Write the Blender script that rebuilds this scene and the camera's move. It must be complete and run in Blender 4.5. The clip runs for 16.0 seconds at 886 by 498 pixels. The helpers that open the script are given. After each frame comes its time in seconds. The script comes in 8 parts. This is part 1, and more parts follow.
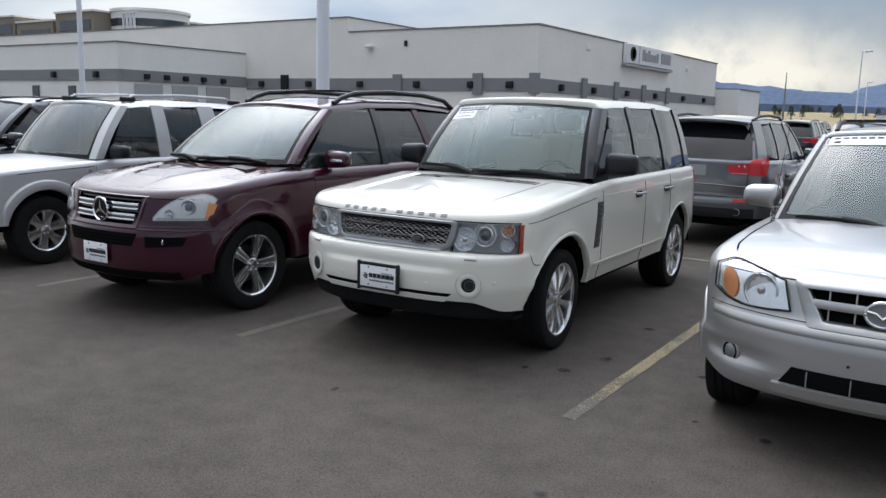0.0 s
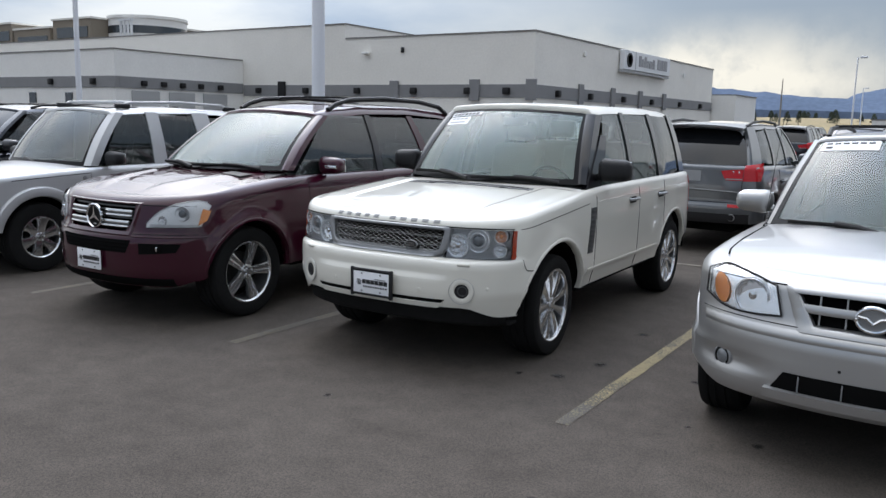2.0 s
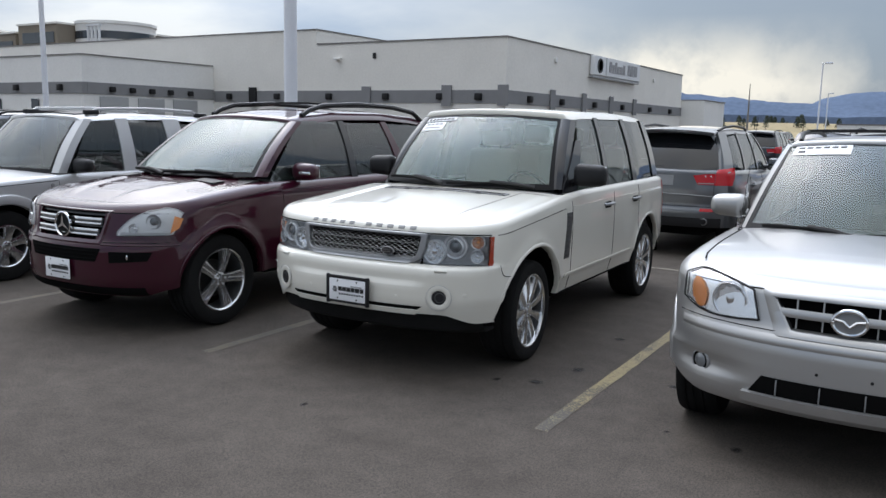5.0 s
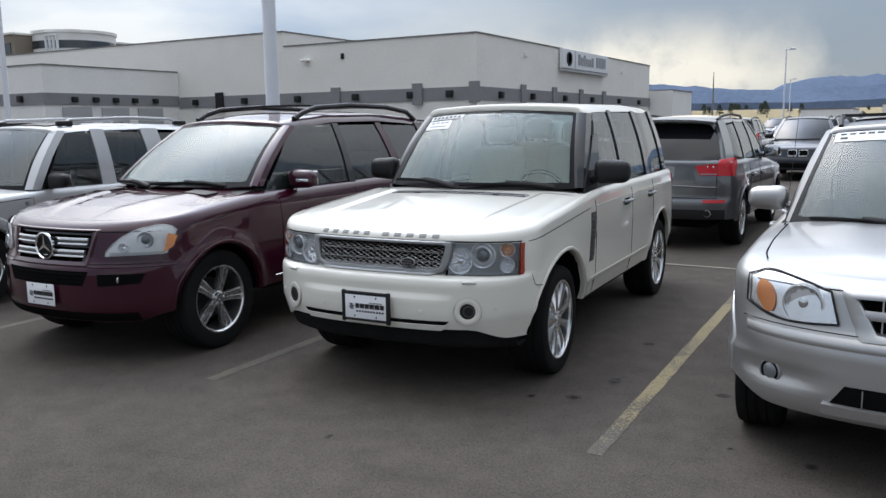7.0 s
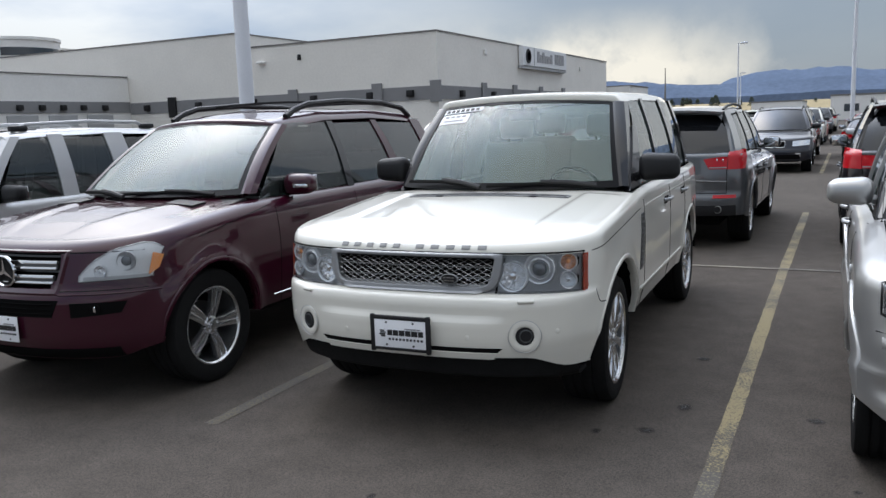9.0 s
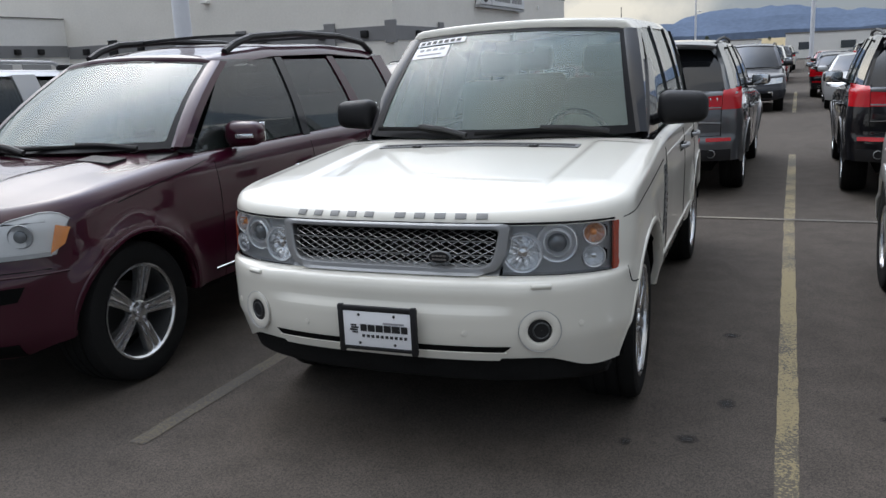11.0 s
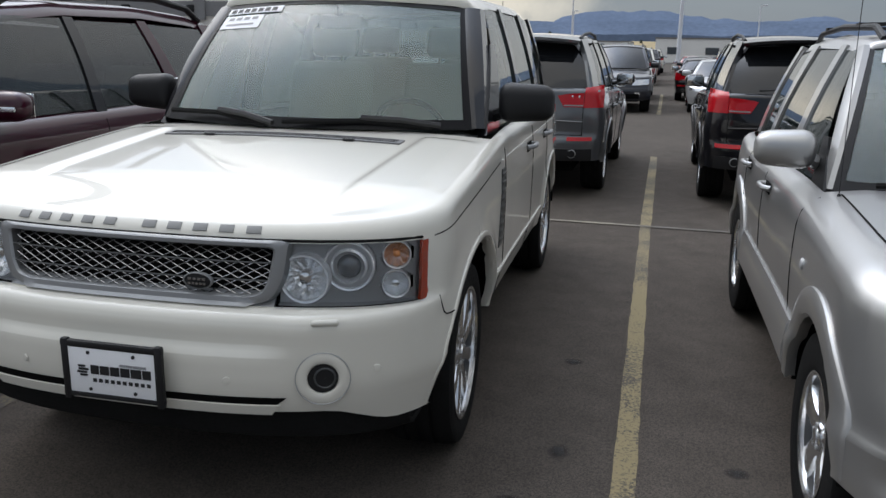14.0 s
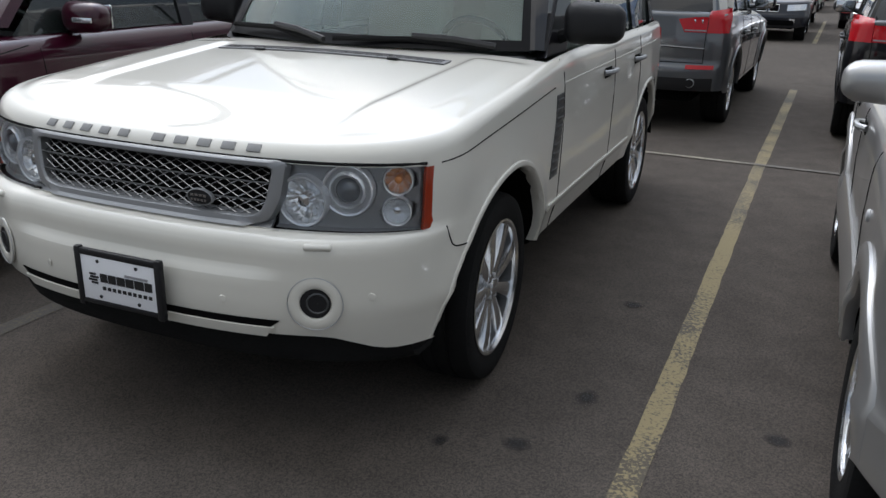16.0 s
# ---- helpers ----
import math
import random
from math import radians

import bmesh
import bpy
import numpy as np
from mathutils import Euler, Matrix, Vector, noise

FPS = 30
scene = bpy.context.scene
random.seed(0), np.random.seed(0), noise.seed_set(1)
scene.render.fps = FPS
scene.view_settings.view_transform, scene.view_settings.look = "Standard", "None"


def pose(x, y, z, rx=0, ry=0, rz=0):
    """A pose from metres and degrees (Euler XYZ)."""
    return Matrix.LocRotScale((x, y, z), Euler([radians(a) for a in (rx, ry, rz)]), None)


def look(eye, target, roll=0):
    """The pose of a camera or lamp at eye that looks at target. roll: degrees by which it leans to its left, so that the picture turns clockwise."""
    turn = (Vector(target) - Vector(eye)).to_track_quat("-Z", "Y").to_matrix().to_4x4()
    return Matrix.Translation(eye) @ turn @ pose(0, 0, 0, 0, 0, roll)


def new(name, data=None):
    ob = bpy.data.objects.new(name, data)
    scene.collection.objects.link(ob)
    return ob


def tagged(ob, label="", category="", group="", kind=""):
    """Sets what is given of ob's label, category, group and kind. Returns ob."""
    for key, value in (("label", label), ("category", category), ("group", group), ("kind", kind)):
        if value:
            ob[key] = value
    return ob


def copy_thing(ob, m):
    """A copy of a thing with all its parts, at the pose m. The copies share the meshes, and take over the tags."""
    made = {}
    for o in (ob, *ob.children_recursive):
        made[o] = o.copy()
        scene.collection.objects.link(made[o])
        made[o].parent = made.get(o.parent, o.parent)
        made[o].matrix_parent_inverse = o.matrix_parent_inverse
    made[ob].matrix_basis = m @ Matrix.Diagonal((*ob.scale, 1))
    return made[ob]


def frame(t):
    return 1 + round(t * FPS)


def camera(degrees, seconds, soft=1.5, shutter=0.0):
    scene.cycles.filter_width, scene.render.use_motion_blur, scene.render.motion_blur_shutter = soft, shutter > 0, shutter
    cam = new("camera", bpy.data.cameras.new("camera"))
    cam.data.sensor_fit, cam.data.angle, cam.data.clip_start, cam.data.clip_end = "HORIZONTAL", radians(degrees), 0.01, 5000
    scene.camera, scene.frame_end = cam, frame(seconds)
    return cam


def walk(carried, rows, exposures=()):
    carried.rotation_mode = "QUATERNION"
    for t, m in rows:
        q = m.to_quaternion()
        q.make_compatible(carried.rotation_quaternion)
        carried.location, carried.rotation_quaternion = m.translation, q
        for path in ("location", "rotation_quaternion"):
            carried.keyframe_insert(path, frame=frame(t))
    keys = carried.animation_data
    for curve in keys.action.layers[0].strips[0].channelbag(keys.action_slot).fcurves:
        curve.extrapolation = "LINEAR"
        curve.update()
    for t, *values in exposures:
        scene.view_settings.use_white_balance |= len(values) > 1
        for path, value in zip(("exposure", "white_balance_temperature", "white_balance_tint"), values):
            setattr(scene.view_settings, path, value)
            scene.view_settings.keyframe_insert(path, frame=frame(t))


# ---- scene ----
cam = camera(57.0, 16.0)
PATH = [
    (0, (3.463, -5.398, 1.725), (2.366, -3.759, 1.395), 1.5),
    (0.5, (3.473, -5.393, 1.711), (2.366, -3.76, 1.382), 2.5),
    (1, (3.475, -5.383, 1.725), (2.381, -3.748, 1.361), 2.3),
    (1.5, (3.475, -5.38, 1.726), (2.405, -3.727, 1.374), 1.6),
    (2, (3.49, -5.383, 1.725), (2.396, -3.739, 1.41), 1.4),
    (2.5, (3.483, -5.381, 1.717), (2.416, -3.715, 1.427), 1.9),
    (3, (3.484, -5.387, 1.718), (2.413, -3.727, 1.409), 1.7),
    (3.5, (3.48, -5.389, 1.719), (2.425, -3.718, 1.412), 1.6),
    (4, (3.486, -5.387, 1.718), (2.445, -3.704, 1.424), 1.3),
    (4.5, (3.488, -5.375, 1.722), (2.441, -3.697, 1.423), 1.5),
    (7, (2.927, -5.156, 1.725), (1.947, -3.44, 1.421), -0.8),
    (7.5, (2.794, -5.01, 1.705), (1.713, -3.361, 1.368), 0.2),
    (8, (2.56, -4.895, 1.69), (1.522, -3.217, 1.361), -0.2),
    (8.5, (2.311, -4.825, 1.7), (1.366, -3.097, 1.353), -1.7),
    (9, (2.122, -4.691, 1.687), (1.233, -2.925, 1.382), -2.1),
    (11.5, (1.427, -3.66, 1.622), (0.725, -1.851, 1.141), -2.4),
    (12, (1.312, -3.53, 1.606), (0.902, -1.642, 1.087), -1.3),
    (12.5, (1.295, -3.476, 1.612), (0.986, -1.589, 1.025), -3.7),
    (13, (1.402, -3.375, 1.614), (1.098, -1.467, 1.097), -1.5),
    (13.5, (1.57, -3.266, 1.613), (1.131, -1.395, 1.06), 0.0),
    (14, (1.626, -3.082, 1.596), (1.122, -1.207, 1.118), 1.0),
    (14.5, (1.698, -2.92, 1.602), (1.226, -1.03, 1.149), -0.8),
    (15, (1.821, -2.84, 1.617), (1.159, -1.023, 1.109), -0.1),
    (15.5, (1.929, -2.805, 1.585), (1.206, -1.028, 1.019), 2.8),
    (16, (1.969, -2.804, 1.576), (1.172, -1.091, 0.918), 1.5),
]
walk(cam, [(t, look(eye, target, roll)) for t, eye, target, roll in PATH], ((0, 0.36, 6690, 10), (9, 0.31, 6720, 10), (11.5, 0.12, 6850, 10), (12.5, 0.02, 6920, 10), (16, 0.02, 6920, 10)))

# ---- world, sun ----
def build_world():
    w = bpy.data.worlds.new("world")
    scene.world = w
    w.use_nodes = True
    nt = w.node_tree
    nt.nodes.clear()
    N, L = nt.nodes.new, nt.links.new
    out, bg = N("ShaderNodeOutputWorld"), N("ShaderNodeBackground")
    L(bg.outputs[0], out.inputs[0])
    sky = N("ShaderNodeTexSky")
    sky.sky_type, sky.sun_disc = "NISHITA", False
    sky.sun_elevation, sky.sun_rotation = radians(53), radians(SUN_AZIMUTH)
    sky.dust_density, sky.air_density = 1.5, 1.0
    scale = N("ShaderNodeMix")
    scale.data_type, scale.blend_type = "RGBA", "MULTIPLY"
    scale.inputs[0].default_value = 1.0
    L(sky.outputs[0], scale.inputs[6])
    scale.inputs[7].default_value = (0.09, 0.09, 0.09, 1)
    geo = N("ShaderNodeTexCoord")
    sep = N("ShaderNodeSeparateXYZ")
    L(geo.outputs["Generated"], sep.inputs[0])

    def math_node(op, a, b=0.0, clamp=False):
        n = N("ShaderNodeMath")
        n.operation, n.use_clamp = op, clamp
        for i, v in enumerate((a, b)):
            if isinstance(v, (int, float)):
                n.inputs[i].default_value = v
            else:
                L(v, n.inputs[i])
        return n.outputs[0]

    # flat cloud layer: the direction over its height
    up = math_node("ADD", math_node("MAXIMUM", sep.outputs[2], 0.0), 0.22)
    plane = N("ShaderNodeCombineXYZ")
    L(math_node("DIVIDE", sep.outputs[0], up), plane.inputs[0])
    L(math_node("DIVIDE", sep.outputs[1], up), plane.inputs[1])
    n1 = N("ShaderNodeTexNoise")
    n1.inputs["Scale"].default_value, n1.inputs["Detail"].default_value = 0.9, 7
    n1.inputs["Roughness"].default_value = 0.52
    L(plane.outputs[0], n1.inputs["Vector"])
    ramp = N("ShaderNodeValToRGB")
    ramp.color_ramp.elements[0].position, ramp.color_ramp.elements[1].position = 0.37, 0.63
    ramp.color_ramp.elements[0].color = (0.27, 0.36, 0.52, 1)
    ramp.color_ramp.elements[1].color = (0.66, 0.70, 0.75, 1)
    L(n1.outputs[0], ramp.inputs[0])
    # a storm front over the far side of the lot
    front = math_node("MULTIPLY", math_node("ADD", sep.outputs[0], 0.72), 2.4, True)
    front = math_node("MULTIPLY", front, math_node("MULTIPLY", math_node("ADD", sep.outputs[1], 0.1), 2.0, True))
    front = math_node("MULTIPLY", front, math_node("SUBTRACT", 1.0, math_node("MULTIPLY", math_node("SUBTRACT", sep.outputs[2], 0.15), 2.5, True)))
    storm = N("ShaderNodeMix")
    storm.data_type = "RGBA"
    L(math_node("MULTIPLY", front, 0.9), storm.inputs[0])
    L(ramp.outputs[0], storm.inputs[6])
    storm.inputs[7].default_value = (0.225, 0.285, 0.37, 1)
    mix = N("ShaderNodeMix")
    mix.data_type = "RGBA"
    mix.inputs[0].default_value = 0.8
    L(scale.outputs[2], mix.inputs[6])
    L(storm.outputs[2], mix.inputs[7])
    # bank of bright cumulus low over the hills
    bank = N("ShaderNodeTexNoise")
    bank.inputs["Scale"].default_value, bank.inputs["Detail"].default_value = 6.5, 8
    bank.inputs["Roughness"].default_value = 0.58
    L(geo.outputs["Generated"], bank.inputs["Vector"])
    d = math_node("ADD", math_node("MULTIPLY", sep.outputs[0], -math.sin(radians(CLOUD_YAW))),
                  math_node("MULTIPLY", sep.outputs[1], math.cos(radians(CLOUD_YAW))))
    ragged = math_node("MULTIPLY", math_node("SUBTRACT", bank.outputs[0], 0.5), 0.055)
    near = math_node("MULTIPLY", math_node("SUBTRACT", math_node("ADD", d, ragged), 0.972), 34.0, True)
    low = math_node("SUBTRACT", 1.0, math_node("MULTIPLY", math_node("ABSOLUTE", math_node("SUBTRACT", sep.outputs[2], 0.05)), 12.5), True)
    puff = math_node("MULTIPLY", math_node("SUBTRACT", bank.outputs[0], 0.36), 4.0, True)
    f = math_node("MULTIPLY", math_node("MULTIPLY", near, low), puff)
    f = math_node("MULTIPLY", f, 1.35, True)
    mix2 = N("ShaderNodeMix")
    mix2.data_type = "RGBA"
    L(f, mix2.inputs[0])
    L(mix.outputs[2], mix2.inputs[6])
    mix2.inputs[7].default_value = (0.80, 0.79, 0.73, 1)
    # an overcast sky is brightest overhead
    lift = N("ShaderNodeMix")
    lift.data_type, lift.blend_type = "RGBA", "MULTIPLY"
    lift.inputs[0].default_value = 1.0
    L(mix2.outputs[2], lift.inputs[6])
    high = math_node("MAXIMUM", math_node("SUBTRACT", sep.outputs[2], 0.30), 0.0)
    L(math_node("ADD", math_node("MULTIPLY", high, ZENITH), 1.0), lift.inputs[7])
    # thin cloud glows round the hidden sun
    dot = N("ShaderNodeVectorMath")
    dot.operation = "DOT_PRODUCT"
    L(geo.outputs["Generated"], dot.inputs[0])
    dot.inputs[1].default_value = SUN_FROM
    glow = math_node("MULTIPLY", math_node("POWER", math_node("MAXIMUM", dot.outputs["Value"], 0.0), 8.0), 5.0)
    shine = N("ShaderNodeMix")
    shine.data_type, shine.blend_type = "RGBA", "MULTIPLY"
    shine.inputs[0].default_value = 1.0
    L(lift.outputs[2], shine.inputs[6])
    L(math_node("ADD", glow, 1.0), shine.inputs[7])
    L(shine.outputs[2], bg.inputs[0])
    bg.inputs[1].default_value = SKY_STRENGTH


SUN_AZIMUTH, CLOUD_YAW, SKY_STRENGTH, ZENITH = -46.0, 19.0, 0.88, 1.3
SUN_FROM = Vector((-3.0, 2.9, 5.6)).normalized()
build_world()
sun = new("sun", bpy.data.lights.new("sun", "SUN"))
sun.data.energy, sun.data.angle, sun.data.color = 0.8, radians(140), (1.0, 0.95, 0.88)
sun.matrix_world = look(SUN_FROM * 8, (0, 0, 0))


# ---- materials ----
def material(name, colour, rough=0.5, metal=0.0, coat=0.0, spec=0.5, noise_scale=0.0, vary=0.0, bump=0.0, bump_scale=200.0, rough_vary=0.0, emit=0.0):
    m = bpy.data.materials.new(name)
    m.use_nodes = True
    nt = m.node_tree
    N, L = nt.nodes.new, nt.links.new
    b = nt.nodes["Principled BSDF"]
    b.inputs["Base Color"].default_value = (*colour, 1)
    b.inputs["Roughness"].default_value, b.inputs["Metallic"].default_value = rough, metal
    b.inputs["Coat Weight"].default_value, b.inputs["Coat Roughness"].default_value = coat, 0.03
    b.inputs["Specular IOR Level"].default_value = spec
    if emit:
        b.inputs["Emission Color"].default_value, b.inputs["Emission Strength"].default_value = (*colour, 1), emit
    pos = N("ShaderNodeNewGeometry")
    if vary:
        n = N("ShaderNodeTexNoise")
        n.inputs["Scale"].default_value, n.inputs["Detail"].default_value = noise_scale, 6
        L(pos.outputs["Position"], n.inputs["Vector"])
        n2 = N("ShaderNodeTexNoise")
        n2.inputs["Scale"].default_value, n2.inputs["Detail"].default_value = noise_scale * 14, 3
        L(pos.outputs["Position"], n2.inputs["Vector"])
        add = N("ShaderNodeMath")
        add.operation = "ADD"
        L(n.outputs[0], add.inputs[0])
        L(n2.outputs[0], add.inputs[1])
        mr = N("ShaderNodeMapRange")
        mr.inputs[1].default_value, mr.inputs[2].default_value = 0.6, 1.4
        mr.inputs[3].default_value, mr.inputs[4].default_value = 1 - vary, 1 + vary
        L(add.outputs[0], mr.inputs[0])
        mix = N("ShaderNodeMix")
        mix.data_type, mix.blend_type = "RGBA", "MULTIPLY"
        mix.inputs[0].default_value = 1.0
        mix.inputs[6].default_value = (*colour, 1)
        L(mr.outputs[0], mix.inputs[7])
        L(mix.outputs[2], b.inputs["Base Color"])
        if rough_vary:
            mr2 = N("ShaderNodeMapRange")
            mr2.inputs[1].default_value, mr2.inputs[2].default_value = 0.35, 0.65
            mr2.inputs[3].default_value, mr2.inputs[4].default_value = rough - rough_vary, rough + rough_vary
            L(n.outputs[0], mr2.inputs[0])
            L(mr2.outputs[0], b.inputs["Roughness"])
    if bump:
        n3 = N("ShaderNodeTexNoise")
        n3.inputs["Scale"].default_value, n3.inputs["Detail"].default_value = bump_scale, 4
        L(pos.outputs["Position"], n3.inputs["Vector"])
        bp = N("ShaderNodeBump")
        bp.inputs["Strength"].default_value, bp.inputs["Distance"].default_value = bump, 0.01
        L(n3.outputs[0], bp.inputs["Height"])
        L(bp.outputs[0], b.inputs["Normal"])
    return m


def glass_material(name, tint, gloss_rough=0.02, ior=1.5, dust_sheen=0.0):
    """Thin pane: tinted see-through, mirror-like by Fresnel, with a dusty teal film that paints in sky reflection."""
    m = bpy.data.materials.new(name)
    m.use_nodes = True
    nt = m.node_tree
    nt.nodes.clear()
    N, L = nt.nodes.new, nt.links.new
    out, mix, tr, gl, fr = (N(k) for k in ("ShaderNodeOutputMaterial", "ShaderNodeMixShader", "ShaderNodeBsdfTransparent", "ShaderNodeBsdfGlossy", "ShaderNodeFresnel"))
    tr.inputs[0].default_value = (*tint, 1)
    gl.inputs["Roughness"].default_value = gloss_rough
    gl.inputs[0].default_value = (1, 1, 1, 1)
    fr.inputs[0].default_value = ior
    L(fr.outputs[0], mix.inputs[0])
    L(tr.outputs[0], mix.inputs[1])
    L(gl.outputs[0], mix.inputs[2])
    last = mix.outputs[0]
    # diffuse mix: dusty film and painted sky reflection in one
    if dust_sheen:
        df, dm = N("ShaderNodeBsdfDiffuse"), N("ShaderNodeMixShader")
        df.inputs[0].default_value = (0.43, 0.60, 0.55, 1)
        pos, n = N("ShaderNodeNewGeometry"), N("ShaderNodeTexNoise")
        n.inputs["Scale"].default_value, n.inputs["Detail"].default_value = 2.2, 5
        L(pos.outputs["Position"], n.inputs["Vector"])
        mr = N("ShaderNodeMapRange")
        mr.inputs[1].default_value, mr.inputs[2].default_value = 0.3, 0.7
        mr.inputs[3].default_value, mr.inputs[4].default_value = dust_sheen * 0.6, dust_sheen * 1.4
        L(n.outputs[0], mr.inputs[0])
        L(mr.outputs[0], dm.inputs[0])
        L(last, dm.inputs[1])
        L(df.outputs[0], dm.inputs[2])
        last = dm.outputs[0]
    L(tr.outputs[0] if ior == 1.0 else last, out.inputs[0])
    return m


def asphalt_material():
    m = material("asphalt", (0.1, 0.094, 0.09), 0.9, 0, 0, 0.12)
    nt = m.node_tree
    N, L = nt.nodes.new, nt.links.new
    b = nt.nodes["Principled BSDF"]
    pos = N("ShaderNodeNewGeometry")

    def tex(kind, scale, detail=4):
        n = N(kind)
        n.inputs["Scale"].default_value = scale
        if "Detail" in n.inputs:
            n.inputs["Detail"].default_value = detail
        L(pos.outputs["Position"], n.inputs["Vector"])
        return n

    def ramp(src, stops):
        r = N("ShaderNodeValToRGB")
        el = r.color_ramp.elements
        while len(el) < len(stops):
            el.new(0.5)
        for e, (p, c) in zip(el, stops):
            e.position, e.color = p, (*c, 1)
        L(src, r.inputs[0])
        return r.outputs[0]

    def blend(mode, a, c, f=1.0):
        x = N("ShaderNodeMix")
        x.data_type, x.blend_type = "RGBA", mode
        x.inputs[0].default_value = f
        L(a, x.inputs[6])
        L(c, x.inputs[7])
        return x.outputs[2]

    big = ramp(tex("ShaderNodeTexNoise", 0.45, 6).outputs[0], [(0.3, (0.0495, 0.0435, 0.0382)), (0.7, (0.0635, 0.056, 0.0492))])
    mid = ramp(tex("ShaderNodeTexNoise", 5.0, 8).outputs[0], [(0.3, (0.86, 0.86, 0.86)), (0.7, (1.1, 1.1, 1.1))])
    grit = ramp(tex("ShaderNodeTexVoronoi", 210).outputs["Color"], [(0.1, (0.80, 0.80, 0.80)), (0.85, (1.10, 1.10, 1.10)), (0.97, (1.7, 1.65, 1.6))])
    dirt = ramp(tex("ShaderNodeTexNoise", 1.3, 3).outputs[0], [(0.56, (1, 1, 1)), (0.74, (0.87, 0.865, 0.865))])
    fine = ramp(tex("ShaderNodeTexNoise", 75, 5).outputs[0], [(0.34, (0.87, 0.87, 0.87)), (0.5, (1, 1, 1)), (0.66, (1.14, 1.135, 1.13))])
    col = blend("MULTIPLY", blend("MULTIPLY", blend("MULTIPLY", blend("MULTIPLY", big, mid), grit), fine), dirt)
    L(col, b.inputs["Base Color"])
    bp = N("ShaderNodeBump")
    bp.inputs["Strength"].default_value, bp.inputs["Distance"].default_value = 0.6, 0.004
    L(tex("ShaderNodeTexNoise", 160, 3).outputs[0], bp.inputs["Height"])
    L(bp.outputs[0], b.inputs["Normal"])
    return m


def worn_paint_material(name, colour, under, cover):
    """Road paint worn through to the asphalt in flecks."""
    m = material(name, colour, 0.75)
    nt = m.node_tree
    N, L = nt.nodes.new, nt.links.new
    b = nt.nodes["Principled BSDF"]
    pos = N("ShaderNodeNewGeometry")
    n = N("ShaderNodeTexNoise")
    n.inputs["Scale"].default_value, n.inputs["Detail"].default_value, n.inputs["Roughness"].default_value = 70.0, 6, 0.7
    L(pos.outputs["Position"], n.inputs["Vector"])
    worn = N("ShaderNodeTexNoise")
    worn.inputs["Scale"].default_value, worn.inputs["Detail"].default_value = 1.6, 5
    L(pos.outputs["Position"], worn.inputs["Vector"])
    both = N("ShaderNodeMix")
    both.inputs[0].default_value = 0.42
    L(n.outputs[0], both.inputs[2])
    L(worn.outputs[0], both.inputs[3])
    r = N("ShaderNodeValToRGB")
    r.color_ramp.elements[0].position, r.color_ramp.elements[1].position = cover, cover + 0.05
    r.color_ramp.elements[0].color, r.color_ramp.elements[1].color = (*colour, 1), (*under, 1)
    L(both.outputs[0], r.inputs[0])
    L(r.outputs[0], b.inputs["Base Color"])
    return m


def oil_material():
    """A soaked stain that fades out at its rim."""
    m = material("oil", (0.022, 0.02, 0.019), 0.8)
    nt = m.node_tree
    N, L = nt.nodes.new, nt.links.new
    b = nt.nodes["Principled BSDF"]
    co, sub, gr, mr = N("ShaderNodeTexCoord"), N("ShaderNodeMapping"), N("ShaderNodeTexGradient"), N("ShaderNodeMapRange")
    sub.inputs["Location"].default_value, sub.inputs["Scale"].default_value = (-1, -1, 0), (2, 2, 0)
    gr.gradient_type = "SPHERICAL"
    L(co.outputs["Generated"], sub.inputs[0])
    L(sub.outputs[0], gr.inputs[0])
    mr.inputs[1].default_value, mr.inputs[2].default_value, mr.inputs[3].default_value, mr.inputs[4].default_value = 0.05, 0.7, 0.0, 0.75
    L(gr.outputs["Fac"], mr.inputs[0])
    L(mr.outputs[0], b.inputs["Alpha"])
    return m


